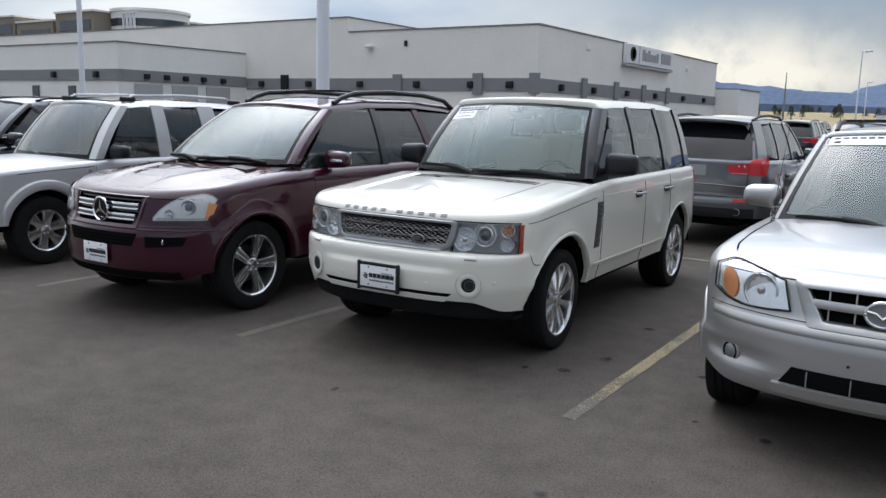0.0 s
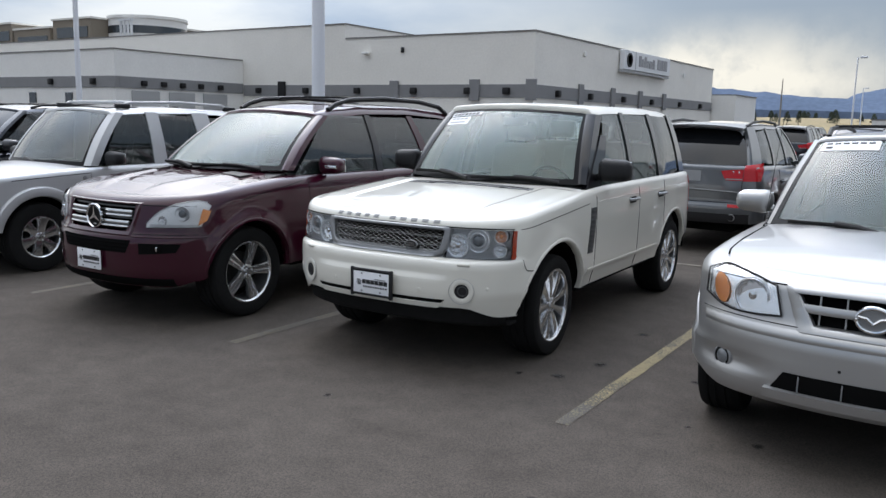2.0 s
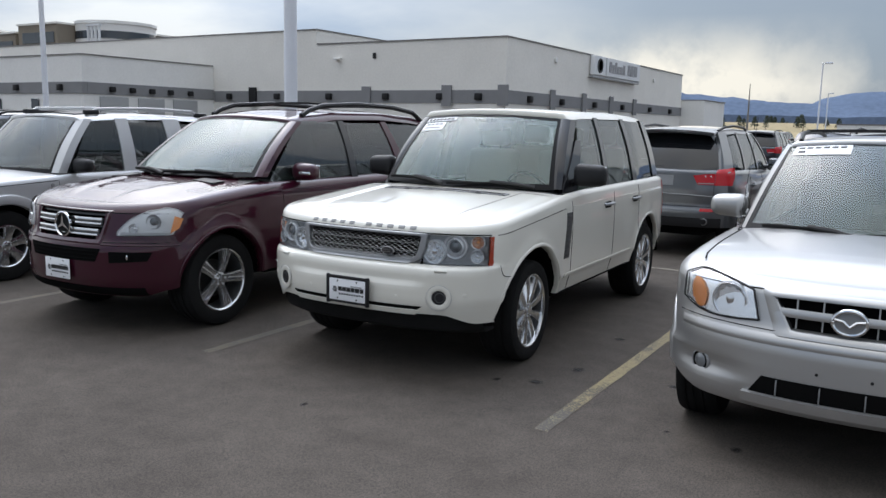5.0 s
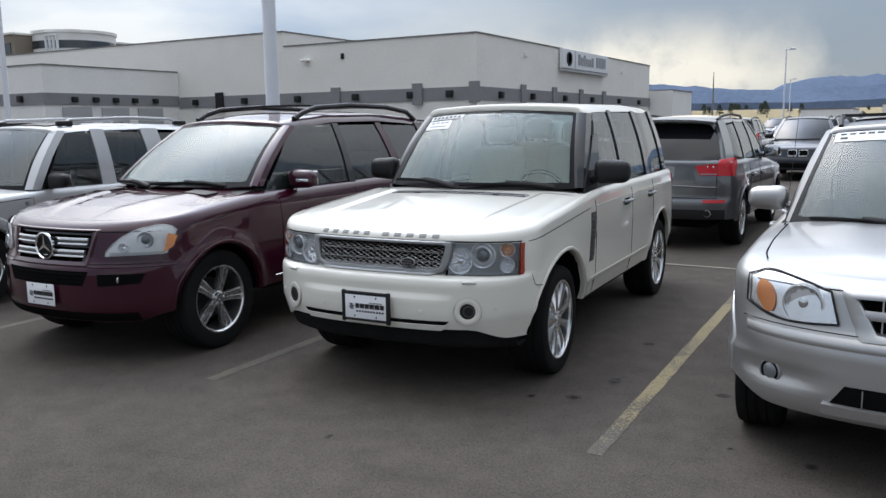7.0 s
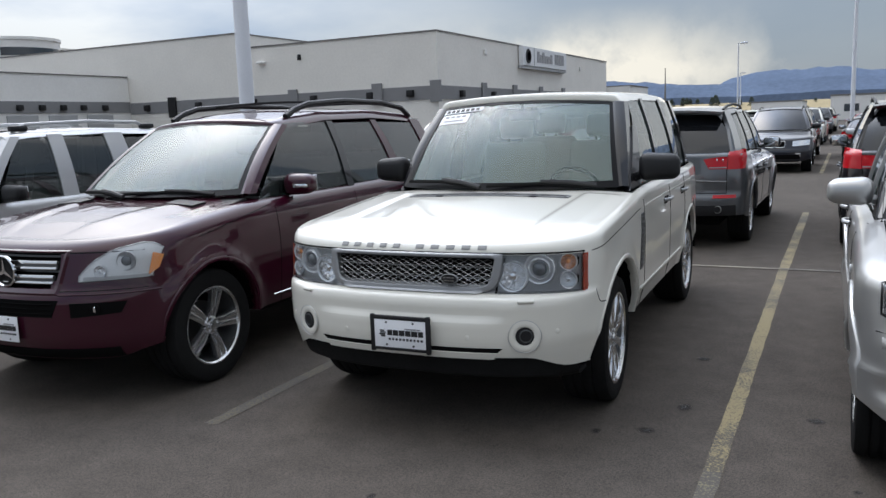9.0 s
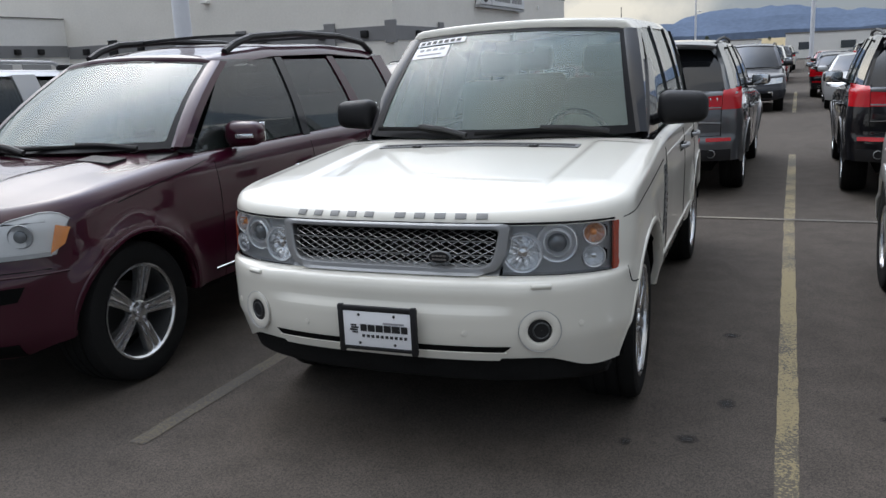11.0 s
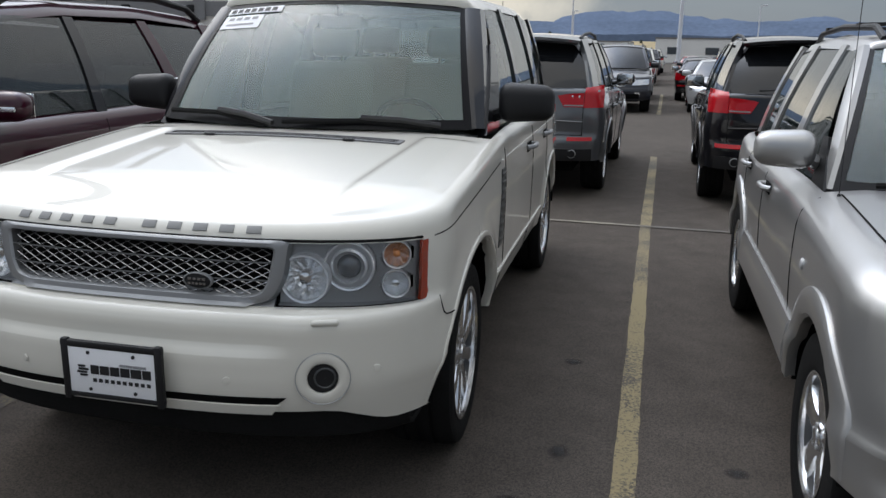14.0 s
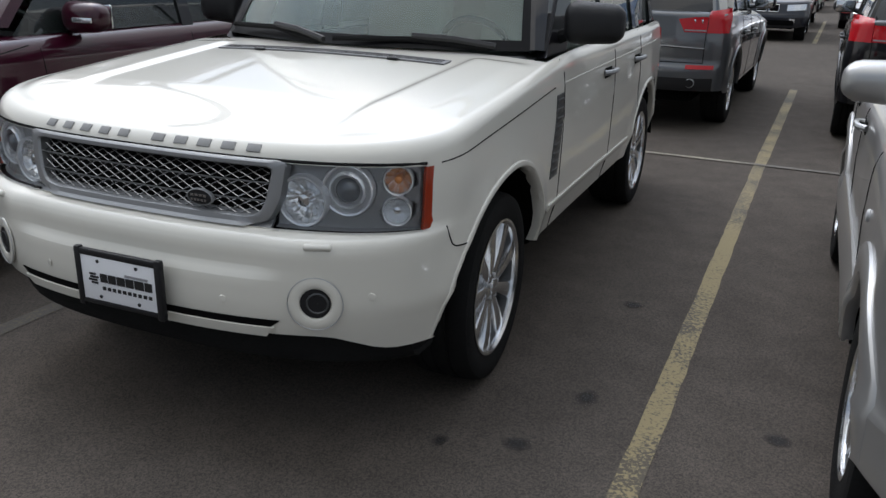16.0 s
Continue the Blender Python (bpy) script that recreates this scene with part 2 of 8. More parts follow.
M = {
    "asphalt": asphalt_material(),
    "yellow_paint": worn_paint_material("yellow_paint", (0.245, 0.196, 0.098), (0.075, 0.063, 0.045), 0.488),
    "faded_paint": worn_paint_material("faded_yellow_paint", (0.112, 0.092, 0.06), (0.065, 0.058, 0.05), 0.46),
    "thin_paint": worn_paint_material("thin_yellow_paint", (0.17, 0.145, 0.09), (0.068, 0.060, 0.05), 0.475),
    "pale_paint": worn_paint_material("pale_paint", (0.24, 0.215, 0.165), (0.09, 0.08, 0.07), 0.47),
    "oil": oil_material(),
    "disc": material("brake_steel", (0.03, 0.03, 0.03), 0.5, 0.4),
    "white_paint": material("white_car_paint", (0.70, 0.68, 0.61), 0.3, 0, 1.0, 0.15),
    "maroon_paint": material("maroon_car_paint", (0.034, 0.002, 0.0105), 0.35, 0.0, 1.0, 0.1),
    "silver_paint": material("silver_car_paint", (0.43, 0.427, 0.42), 0.35, 0.72, 0.7),
    "pale_silver_paint": material("pale_silver_car_paint", (0.48, 0.483, 0.485), 0.4, 0.3, 0.7),
    "grey_paint": material("grey_car_paint", (0.125, 0.132, 0.14), 0.3, 0.6, 1.0),
    "black_paint": material("black_car_paint", (0.008, 0.008, 0.01), 0.3, 0.0, 1.0, 0.1),
    "blue_paint": material("dark_blue_car_paint", (0.010, 0.012, 0.020), 0.3, 0.3, 1.0),
    "red_paint": material("red_car_paint", (0.25, 0.012, 0.012), 0.3, 0.2, 1.0),
    "plastic": material("black_plastic", (0.014, 0.014, 0.015), 0.45, 0, 0, 0.3, bump=0.15, bump_scale=600),
    "rubber": material("tyre_rubber", (0.012, 0.012, 0.012), 0.85, 0, 0, 0.12, noise_scale=9, vary=0.25, bump=0.3, bump_scale=240),
    "dark": material("dark_void", (0.006, 0.006, 0.006), 0.95, 0, 0, 0.03),
    "seam": material("seam_gap", (0.012, 0.012, 0.012), 0.9, 0, 0, 0.05),
    "trim_grey": material("grey_grille_surround", (0.27, 0.275, 0.28), 0.4, 0.45),
    "strip_grey": material("grey_vent_strip", (0.15, 0.152, 0.155), 0.6),
    "frit": material("black_screen_border", (0.006, 0.006, 0.007), 0.35, 0, 0, 0.15),
    "grille_grey": material("dark_grille_bar", (0.075, 0.078, 0.08), 0.4, 0.4),
    "mesh_metal": material("bright_grille_mesh", (0.36, 0.365, 0.37), 0.25, 0.95),
    "alloy": material("alloy_wheel", (0.72, 0.73, 0.74), 0.2, 0.95, 0.4, noise_scale=30, vary=0.08),
    "chrome": material("chrome", (0.8, 0.81, 0.82), 0.08, 1.0),
    "reflector": material("lamp_reflector", (0.93, 0.94, 0.95), 0.16, 0.85, bump=0.12, bump_scale=140),
    "bright_ring": material("bright_lamp_ring", (0.93, 0.94, 0.95), 0.2, 0.5),
    "projector_glass": material("projector_glass", (0.16, 0.17, 0.18), 0.08, 0.2, 1.0),
    "lamp_pale": material("pale_lamp_housing", (0.62, 0.625, 0.62), 0.3, 0.35),
    "lamp_grey": material("lamp_housing", (0.40, 0.405, 0.41), 0.45, 0.15),
    "orange": material("orange_lens", (0.80, 0.30, 0.09), 0.25, 0.45, 0.8, bump=0.25, bump_scale=140),
    "amber_red": material("amber_red_marker", (0.36, 0.045, 0.018), 0.12, 0, 1.0),
    "red_lens": material("red_tail_lens", (0.46, 0.004, 0.010), 0.2, 0, 0.6, 0.2, bump=0.15, bump_scale=70),
    "plate_white": material("plate_white", (0.82, 0.83, 0.85), 0.4, noise_scale=20, vary=0.03),
    "ink": material("black_ink", (0.012, 0.012, 0.013), 0.5),
    "ink_grey": material("grey_ink", (0.3, 0.3, 0.31), 0.5),
    "letter_grey": material("grey_letter", (0.21, 0.21, 0.205), 0.5, 0.1),
    "sticker": material("white_sticker", (0.85, 0.86, 0.88), 0.5),
    "beige": material("beige_leather", (0.46, 0.42, 0.34), 0.55, noise_scale=12, vary=0.06),
    "dark_cloth": material("dark_upholstery", (0.03, 0.031, 0.032), 0.8, noise_scale=20, vary=0.2),
    "stucco": material("cream_stucco", (0.80, 0.775, 0.72), 0.9, noise_scale=0.5, vary=0.06, bump=0.3, bump_scale=60),
    "stucco_pale": material("pale_stucco", (0.81, 0.80, 0.77), 0.9, noise_scale=0.5, vary=0.05, bump=0.3, bump_scale=60),
    "band": material("grey_block_band", (0.235, 0.235, 0.24), 0.9, noise_scale=1.2, vary=0.08, bump=0.3, bump_scale=30),
    "coping": material("metal_coping", (0.2, 0.19, 0.18), 0.5, 0.4),
    "tan_stone": material("tan_office_wall", (0.25, 0.215, 0.17), 0.9, noise_scale=0.3, vary=0.06),
    "office_glass": material("office_glass", (0.03, 0.04, 0.05), 0.1, 0, 0, 0.8),
    "pole_white": material("white_painted_steel", (0.72, 0.74, 0.78), 0.45, noise_scale=3, vary=0.04),
    "concrete": material("concrete", (0.42, 0.40, 0.37), 0.9, noise_scale=4, vary=0.12, bump=0.3, bump_scale=80),
    "sign_white": material("sign_white", (0.75, 0.76, 0.77), 0.4),
    "grass": material("dry_grass", (0.30, 0.24, 0.13), 0.95, noise_scale=0.15, vary=0.3, bump=0.4, bump_scale=3),
    "leaf": material("dark_foliage", (0.035, 0.048, 0.03), 0.9, noise_scale=1.0, vary=0.4),
    "bark": material("bark", (0.08, 0.06, 0.045), 0.95, noise_scale=4, vary=0.3),
    # distance haze is mixed into both hill colours, more into the far one
    "hill": material("haze_blue_hill", (0.115, 0.15, 0.215), 1.0, 0, 0, 0.0, noise_scale=0.004, vary=0.22),
    "hill_far": material("pale_haze_hill", (0.13, 0.17, 0.245), 1.0, 0, 0, 0.0, noise_scale=0.003, vary=0.15),
    # each pane's film also paints in the sky it reflects
    "glass": glass_material("clear_window_glass", (0.70, 0.88, 0.84), 0.02, 1.7, dust_sheen=0.15),
    "glass_dark": glass_material("tinted_window_glass", (0.25, 0.26, 0.27), 0.02, 1.75, dust_sheen=0.02),
    "privacy": material("privacy_glass", (0.012, 0.013, 0.015), 0.03, 0, 0, 0.6),
    "glass_mid": glass_material("half_tinted_window_glass", (0.62, 0.70, 0.68), 0.02, 2.0, dust_sheen=0.05),
    "glass_dim": glass_material("grey_green_window_glass", (0.50, 0.62, 0.60), 0.02, 1.6, dust_sheen=0.10),
    "pane_inner": glass_material("pane_inner_face", (1, 1, 1), 0.02, 1.0),
    "lens": glass_material("clear_lamp_lens", (0.95, 0.96, 0.97), 0.02, 1.25),
}


PANES = [M[k] for k in ("glass", "glass_dark", "glass_mid", "glass_dim", "lens")]


# ---- mesh helpers ----
def link_mesh(name, verts, faces, mat, parent=None, label="", smooth=True, matrix=None):
    me = bpy.data.meshes.new(name)
    me.from_pydata([tuple(v) for v in verts], [], faces)
    me.validate()
    me.materials.append(mat)
    if smooth:
        me.polygons.foreach_set("use_smooth", [True] * len(me.polygons))
        me.update()
        me.set_sharp_from_angle(angle=radians(38))
    me.update()
    ob = new(name, me)
    if matrix is not None:
        ob.matrix_basis = matrix
    if parent is not None:
        ob.parent = parent
    if label:
        ob["label"] = label
    return ob


def part(name, bm, mat, parent=None, label="", smooth=True, matrix=None):
    """Links a bmesh as one mesh object under a thing or a part."""
    bmesh.ops.recalc_face_normals(bm, faces=bm.faces)
    me = bpy.data.meshes.new(name)
    bm.to_mesh(me)
    bm.free()
    me.materials.append(mat)
    if mat in PANES:
        me.materials.append(M["pane_inner"])
    if smooth:
        me.polygons.foreach_set("use_smooth", [True] * len(me.polygons))
        me.set_sharp_from_angle(angle=radians(38))
    ob = new(name, me)
    if matrix is not None:
        ob.matrix_basis = matrix
    if parent is not None:
        ob.parent = parent
    if label:
        ob["label"] = label
    return ob


def box_bm(size, centre=(0, 0, 0), bevel=0.0, seg=2, bm=None, turn=None):
    bm = bm or bmesh.new()
    m = Matrix.Translation(centre) @ (turn or Matrix()) @ Matrix.Diagonal((*size, 1))
    r = bmesh.ops.create_cube(bm, size=1.0, matrix=m)
    if bevel:
        edges = list({e for v in r["verts"] for e in v.link_edges})
        bmesh.ops.bevel(bm, geom=edges, offset=bevel, segments=seg, affect="EDGES", profile=0.5)
    return bm


def lathe_bm(profile, axis="z", steps=32, bm=None, matrix=None):
    """Turns (radius, along) pairs round an axis."""
    bm = bm or bmesh.new()
    rings = []
    for r, a in profile:
        ring = []
        for k in range(steps):
            c, s = math.cos(2 * math.pi * k / steps), math.sin(2 * math.pi * k / steps)
            p = {"z": (r * c, r * s, a), "x": (a, r * c, r * s), "y": (r * c, a, r * s)}[axis]
            ring.append(bm.verts.new(matrix @ Vector(p) if matrix else p))
        rings.append(ring)
    for a, b in zip(rings, rings[1:]):
        for k in range(steps):
            bm.faces.new((a[k], a[(k + 1) % steps], b[(k + 1) % steps], b[k]))
    for ring, rp in ((rings[0], profile[0]), (rings[-1], profile[-1])):
        if rp[0] > 1e-4:
            bm.faces.new(ring)
    return bm


def tube_bm(points, radius, steps=6, bm=None, taper=None):
    """A round bar along points."""
    bm = bm or bmesh.new()
    pts = [Vector(p) for p in points]
    rings = []
    for i, p in enumerate(pts):
        d = (pts[min(i + 1, len(pts) - 1)] - pts[max(i - 1, 0)]).normalized()
        side = d.cross(Vector((0, 0, 1)))
        if side.length < 1e-3:
            side = d.cross(Vector((1, 0, 0)))
        side.normalize()
        up = side.cross(d)
        r = taper[i] if taper else radius
        rings.append([bm.verts.new(p + r * (side * math.cos(2 * math.pi * k / steps) + up * math.sin(2 * math.pi * k / steps))) for k in range(steps)])
    for a, b in zip(rings, rings[1:]):
        for k in range(steps):
            bm.faces.new((a[k], a[(k + 1) % steps], b[(k + 1) % steps], b[k]))
    bm.faces.new(rings[0])
    bm.faces.new(rings[-1])
    return bm


def sheet_bm(grid, thick=0.006, bm=None, pane=False):
    """A plate from a grid of points grid[i][j], thickened along its normals."""
    bm = bm or bmesh.new()
    n, m = len(grid), len(grid[0])
    G = [[Vector(p) for p in row] for row in grid]
    top, low = [], []
    for i in range(n):
        tr, lr = [], []
        for j in range(m):
            du = G[min(i + 1, n - 1)][j] - G[max(i - 1, 0)][j]
            dv = G[i][min(j + 1, m - 1)] - G[i][max(j - 1, 0)]
            nn = du.cross(dv)
            nn = nn.normalized() if nn.length > 1e-9 else Vector((0, 0, 1))
            tr.append(bm.verts.new(G[i][j]))
            lr.append(bm.verts.new(G[i][j] - nn * thick))
        top.append(tr)
        low.append(lr)
    for i in range(n - 1):
        for j in range(m - 1):
            bm.faces.new((top[i][j], top[i + 1][j], top[i + 1][j + 1], top[i][j + 1]))
            bm.faces.new((low[i][j], low[i][j + 1], low[i + 1][j + 1], low[i + 1][j]))
    for i in range(n - 1):
        bm.faces.new((top[i][0], low[i][0], low[i + 1][0], top[i + 1][0]))
        bm.faces.new((top[i][-1], top[i + 1][-1], low[i + 1][-1], low[i][-1]))
    for j in range(m - 1):
        bm.faces.new((top[0][j], top[0][j + 1], low[0][j + 1], low[0][j]))
        bm.faces.new((top[-1][j], low[-1][j], low[-1][j + 1], top[-1][j + 1]))
    if pane:  # only the outer face shines
        outer = {v for row in top for v in row}
        for f in bm.faces:
            f.material_index = 0 if all(v in outer for v in f.verts) else 1
    return bm


def prism_bm(outline, depth, matrix=None, bm=None, bevel=0.0):
    """A flat outline in (x, z), thickened along -y."""
    bm = bm or bmesh.new()
    mt = matrix or Matrix()
    a = [bm.verts.new(mt @ Vector((x, -depth, z))) for x, z in outline]
    b = [bm.verts.new(mt @ Vector((x, 0, z))) for x, z in outline]
    f = bm.faces.new(a)
    bm.faces.new(b[::-1])
    k = len(outline)
    for i in range(k):
        bm.faces.new((a[i], b[i], b[(i + 1) % k], a[(i + 1) % k]))
    if bevel:
        bmesh.ops.bevel(bm, geom=list(f.edges), offset=bevel, segments=2, affect="EDGES", profile=0.5)
    return bm


def smoothstep(a, b, x):
    t = min(1.0, max(0.0, (x - a) / (b - a)))
    return t * t * (3 - 2 * t)


# ---- vehicles ----
def interp(table, x):
    return float(np.interp(x, [p[0] for p in table], [p[1] for p in table]))


class Shell:
    """The painted lower shell of a car: outline in plan, profile in height, arches cut from its lower edge.
    Local axes: front axle at y 0, nose towards -y, z up from the ground."""

    def __init__(self, spec, step=0.05):
        self.s = s = spec
        self.step = step
        n = s.get("n_front", 2.4)
        nr = s.get("n_rear", 2.6)
        W, yf, yr, cf, cr = s["w"], s["yf"], s["yr"], s["cf"], s["cr"]
        pts = []  # (unit x, y, front weight, rear weight)
        xs = [0.85 * k / 16 for k in range(17)]
        c0 = (1 - 0.85 ** n) ** (1 / n)
        m = max(6, int(cf * c0 / (0.03 if step < 0.06 else 0.06)))
        cs = [c0 * (1 - k / m) for k in range(1, m + 1)]
        for zz in (-0.06, -0.03, 0.0, 0.02, 0.05, 0.09, 0.14, 0.2, 0.27, 0.33):
            b = s["sill"] + zz - s["hub"]
            if abs(b) < s["arch"]:
                c = 1 - (s.get("axle", 0.0) - math.sqrt(s["arch"] ** 2 - b * b) / s.get("arch_k", 1.0) - yf) / cf
                if 0.004 < c < c0:
                    cs.append(c)
        cs = sorted({round(c, 5) for c in cs}, reverse=True)
        for x, c in [(x, (1 - x ** n) ** (1 / n)) for x in xs] + [((1 - c ** n) ** (1 / n), c) for c in cs]:
            pts.append((x, yf + cf * (1 - c), c, 0.0))
        self.nf = len(pts)
        y0, y1 = yf + cf, yr - cr
        ys = set(np.linspace(y0, y1, int((y1 - y0) / step) + 2)[1:-1].round(4))
        for hub in (s.get("axle", 0.0), s["wb"]):
            R = s["arch"]
            for zz in (0.0, 0.02, 0.05, 0.09, 0.14, 0.2, 0.27, 0.33):
                b = s["sill"] + zz - s["hub"]
                if abs(b) < R:
                    a = math.sqrt(R * R - b * b)
                    ys |= {round(hub - a / (s.get("arch_k", 1.0) if hub < 1 else 1.0), 4), round(hub + a, 4)}
        if step < 0.06:
            ys |= {round(s.get("axle", 0.0) + v, 4) for v in np.arange(-s["arch"] * 1.25, s["arch"] * 1.1, 0.02)}
        ys |= {round(v, 4) for v in s.get("cuts", ()) if y0 < v < y1}
        pts += [(1.0, y, 0.0, 0.0) for y in sorted(ys) if y0 < y < y1]
        for k in range(15):
            x = math.cos(math.pi / 2 * k / 14)
            c = max(0.0, 1 - x ** nr) ** (1 / nr)
            pts.append((x, yr - cr * (1 - c), 0.0, c))
        self.pts = pts

    def from_axle(self, y, hub):
        """Distance along the car from an axle, shortened ahead of a long front arch."""
        d = y - hub
        return d * self.s.get("arch_k", 1.0) if d < 0 and hub < 1 else d

    def bottom(self, p):
        s = self.s
        x, y, wf, wr = p
        z = s["sill"]
        if wf > 0:
            z = s["front_bottom"] + (s["sill_f"] - s["front_bottom"]) * smoothstep(*s.get("corner_drop", (0.75, 1.0)), x)
        if wr > 0:
            z = s["rear_bottom"]
        for hub in (s.get("axle", 0.0), s["wb"]):
            d = self.from_axle(y, hub)
            if abs(d) < s["arch"] and x > 0.8:
                z = max(z, s["hub"] + math.sqrt(s["arch"] ** 2 - d * d))
        return z

    def top(self, y):
        t = self.s["top"]
        if y < t[0][0] + 0.13 or y > 1.2:
            return interp(t, y)
        return sum(interp(t, y + 0.13 * k / 2) for k in (-2, -1, 0, 1, 2)) / 5

    def hood_z(self, x, y):
        """Height of the bonnet at (x, y)."""
        e = self.flank(y, self.top(y) - 1e-4)
        y0 = self.s["yf"] + interp(self.s["front"], self.top(self.s["yf"]))
        return self.top(y) + self.s.get("crown", 0.04) * (1 - (x / e) ** 2) * smoothstep(0.0, 0.3, y - y0)

    def point(self, p, z, zt=None):
        s = self.s
        x, y, wf, wr = p
        zt = self.top(y) if zt is None else zt
        rad = interp(s["round"], y)
        d = zt - z
        inset = rad - math.sqrt(max(0.0, rad * rad - (rad - d) ** 2)) if d < rad else 0.0
        side = interp(s["side"], z) + interp(s.get("plan", [(0, 0)]), y)
        bulge = 0.0
        for hub in (s.get("axle", 0.0), s["wb"]):  # flared arch lips
            q = math.hypot(self.from_axle(y, hub), z - s["hub"]) - s["arch"]
            if 0 <= q < 0.14:
                bulge = max(bulge, s.get("flare", 0.015) * (1 - smoothstep(s.get("flare_in", 0.0), s.get("flare_out", 0.12), q)))
        hx = (s["w"] - side + bulge) * x - inset * x
        hy = y + (interp(s["front"], z) + inset * s.get("nose_round", 1.0)) * wf - (interp(s["rear"], z) + inset) * wr
        if wf > 0 and "dent" in s:
            hy += s["dent"](hx, z)
        return Vector((hx, hy, z))

    def front_y(self, x, z):
        """The y of the nose at (x, z)."""
        ax = abs(x)
        best = None
        prev = None
        for p in self.pts[:self.nf]:
            v = self.point(p, z)
            if prev is not None and prev.x <= ax <= v.x:
                t = (ax - prev.x) / max(1e-6, v.x - prev.x)
                return prev.y + (v.y - prev.y) * t
            prev = v
        return prev.y

    def rear_y(self, x, z):
        ax = abs(x)
        prev = None
        for p in self.pts[-15:]:
            v = self.point(p, z)
            if prev is None and ax >= v.x:
                return v.y
            if prev is not None and v.x <= ax <= prev.x:
                t = (ax - prev.x) / min(-1e-6, v.x - prev.x)
                return prev.y + (v.y - prev.y) * t
            prev = v
        return prev.y

    def flank(self, y, z):
        """The half width at (y, z), the rounded front corner included."""
        prev = v = None
        for p in self.pts:
            if p[0] < 0.6 or abs(p[1] - y) > 0.25:
                continue
            v = self.point(p, min(z, self.top(p[1]) - 1e-4))
            if prev is not None and prev.y <= y <= v.y:
                return prev.x + (v.x - prev.x) * (y - prev.y) / max(1e-6, v.y - prev.y)
            prev = v
        return prev.x

    def side_x(self, y, z):
        return self.point((1.0, y, 0, 0), z).x

    def build(self, parent, paint, region, mats):
        s = self.s
        grid_z = sorted({round(float(v), 4) for v in np.linspace(s["zmin"], s["zmax"], s.get("rows", 20))} | {round(v, 4) for v in s.get("levels", ())})
        cols = []
        for p in self.pts:
            zb, zt = self.bottom(p), self.top(p[1])
            rad = interp(s["round"], p[1])
            col = [self.point(p, min(max(z, zb), zt - rad)) for z in grid_z]
            for k in range(1, 7):
                a = math.pi / 2 * k / 6
                z = zt - rad + rad * math.sin(a)
                v = self.point(p, min(z, zt - 1e-5))
                col.append(v)
            # rolled lower lip
            lip = col[0] + Vector((-0.014 * p[0], 0.014 * p[2] - 0.014 * p[3], 0.003))
            cols.append([lip] + col)
        pieces, mids = {}, {}
        for sgn in (1, -1):
            for i in range(len(cols) - 1):
                for j in range(len(cols[0]) - 1):
                    q = [cols[i][j], cols[i + 1][j], cols[i + 1][j + 1], cols[i][j + 1]]
                    c = sum(q, Vector()) / 4
                    if (q[0] - q[2]).length < 1e-4 or ((q[0] - q[3]).length < 1e-4 and (q[1] - q[2]).length < 1e-4):
                        continue
                    wf, wr = (self.pts[i][2] + self.pts[i + 1][2]) / 2, (self.pts[i][3] + self.pts[i + 1][3]) / 2
                    name = region(c, wf, wr)
                    if name is None:
                        continue
                    key = (name, sgn if not name.startswith(("front_bumper", "rear_bumper", "tailgate", "nose", "body")) else 0)
                    V, F, D = pieces.setdefault(key, ([], [], {}))
                    idx = []
                    for v in q:
                        k = (round(v.x * sgn, 5), round(v.y, 5), round(v.z, 5))
                        if k not in D:
                            D[k] = len(V)
                            V.append(k)
                        if D[k] not in idx:
                            idx.append(D[k])
                    if len(idx) >= 3:
                        F.append(idx if sgn > 0 else idx[::-1])
        for (name, _), (V, F, D) in pieces.items():
            link_mesh(name, V, F, mats.get(name, paint), parent)
        self.cols = cols

    def hood(self, parent, mat, y_end, name="hood", y_from=-99, shape=None, crown=None):
        """The bonnet: rows across between the two upper edges."""
        s = self.s
        rows = []
        for p in self.pts:
            if p[3] > 0 or p[1] > y_end or p[1] < y_from:
                continue
            e = self.point(p, self.top(p[1]) - 1e-5)
            rows.append(e)
        V, F = [], []
        m = s.get("hood_m", 28)
        cr = s.get("crown", 0.04) if crown is None else crown
        for e in rows:
            for k in range(m + 1):
                u = -1 + 2 * k / m
                ramp_in = smoothstep(0.0, s.get("hood_ramp", 0.3), e.y - rows[0].y)
                z = e.z + cr * (1 - u * u) * smoothstep(0.0, 0.3, e.y - rows[0].y)
                x = e.x * u
                y = e.y
                if shape:
                    z += shape(x, y, u) * ramp_in
                V.append((x, y, z))
        for i in range(len(rows) - 1):
            for k in range(m):
                a = i * (m + 1) + k
                F.append((a, a + 1, a + m + 2, a + m + 1))
        return link_mesh(name, V, F, mat, parent)


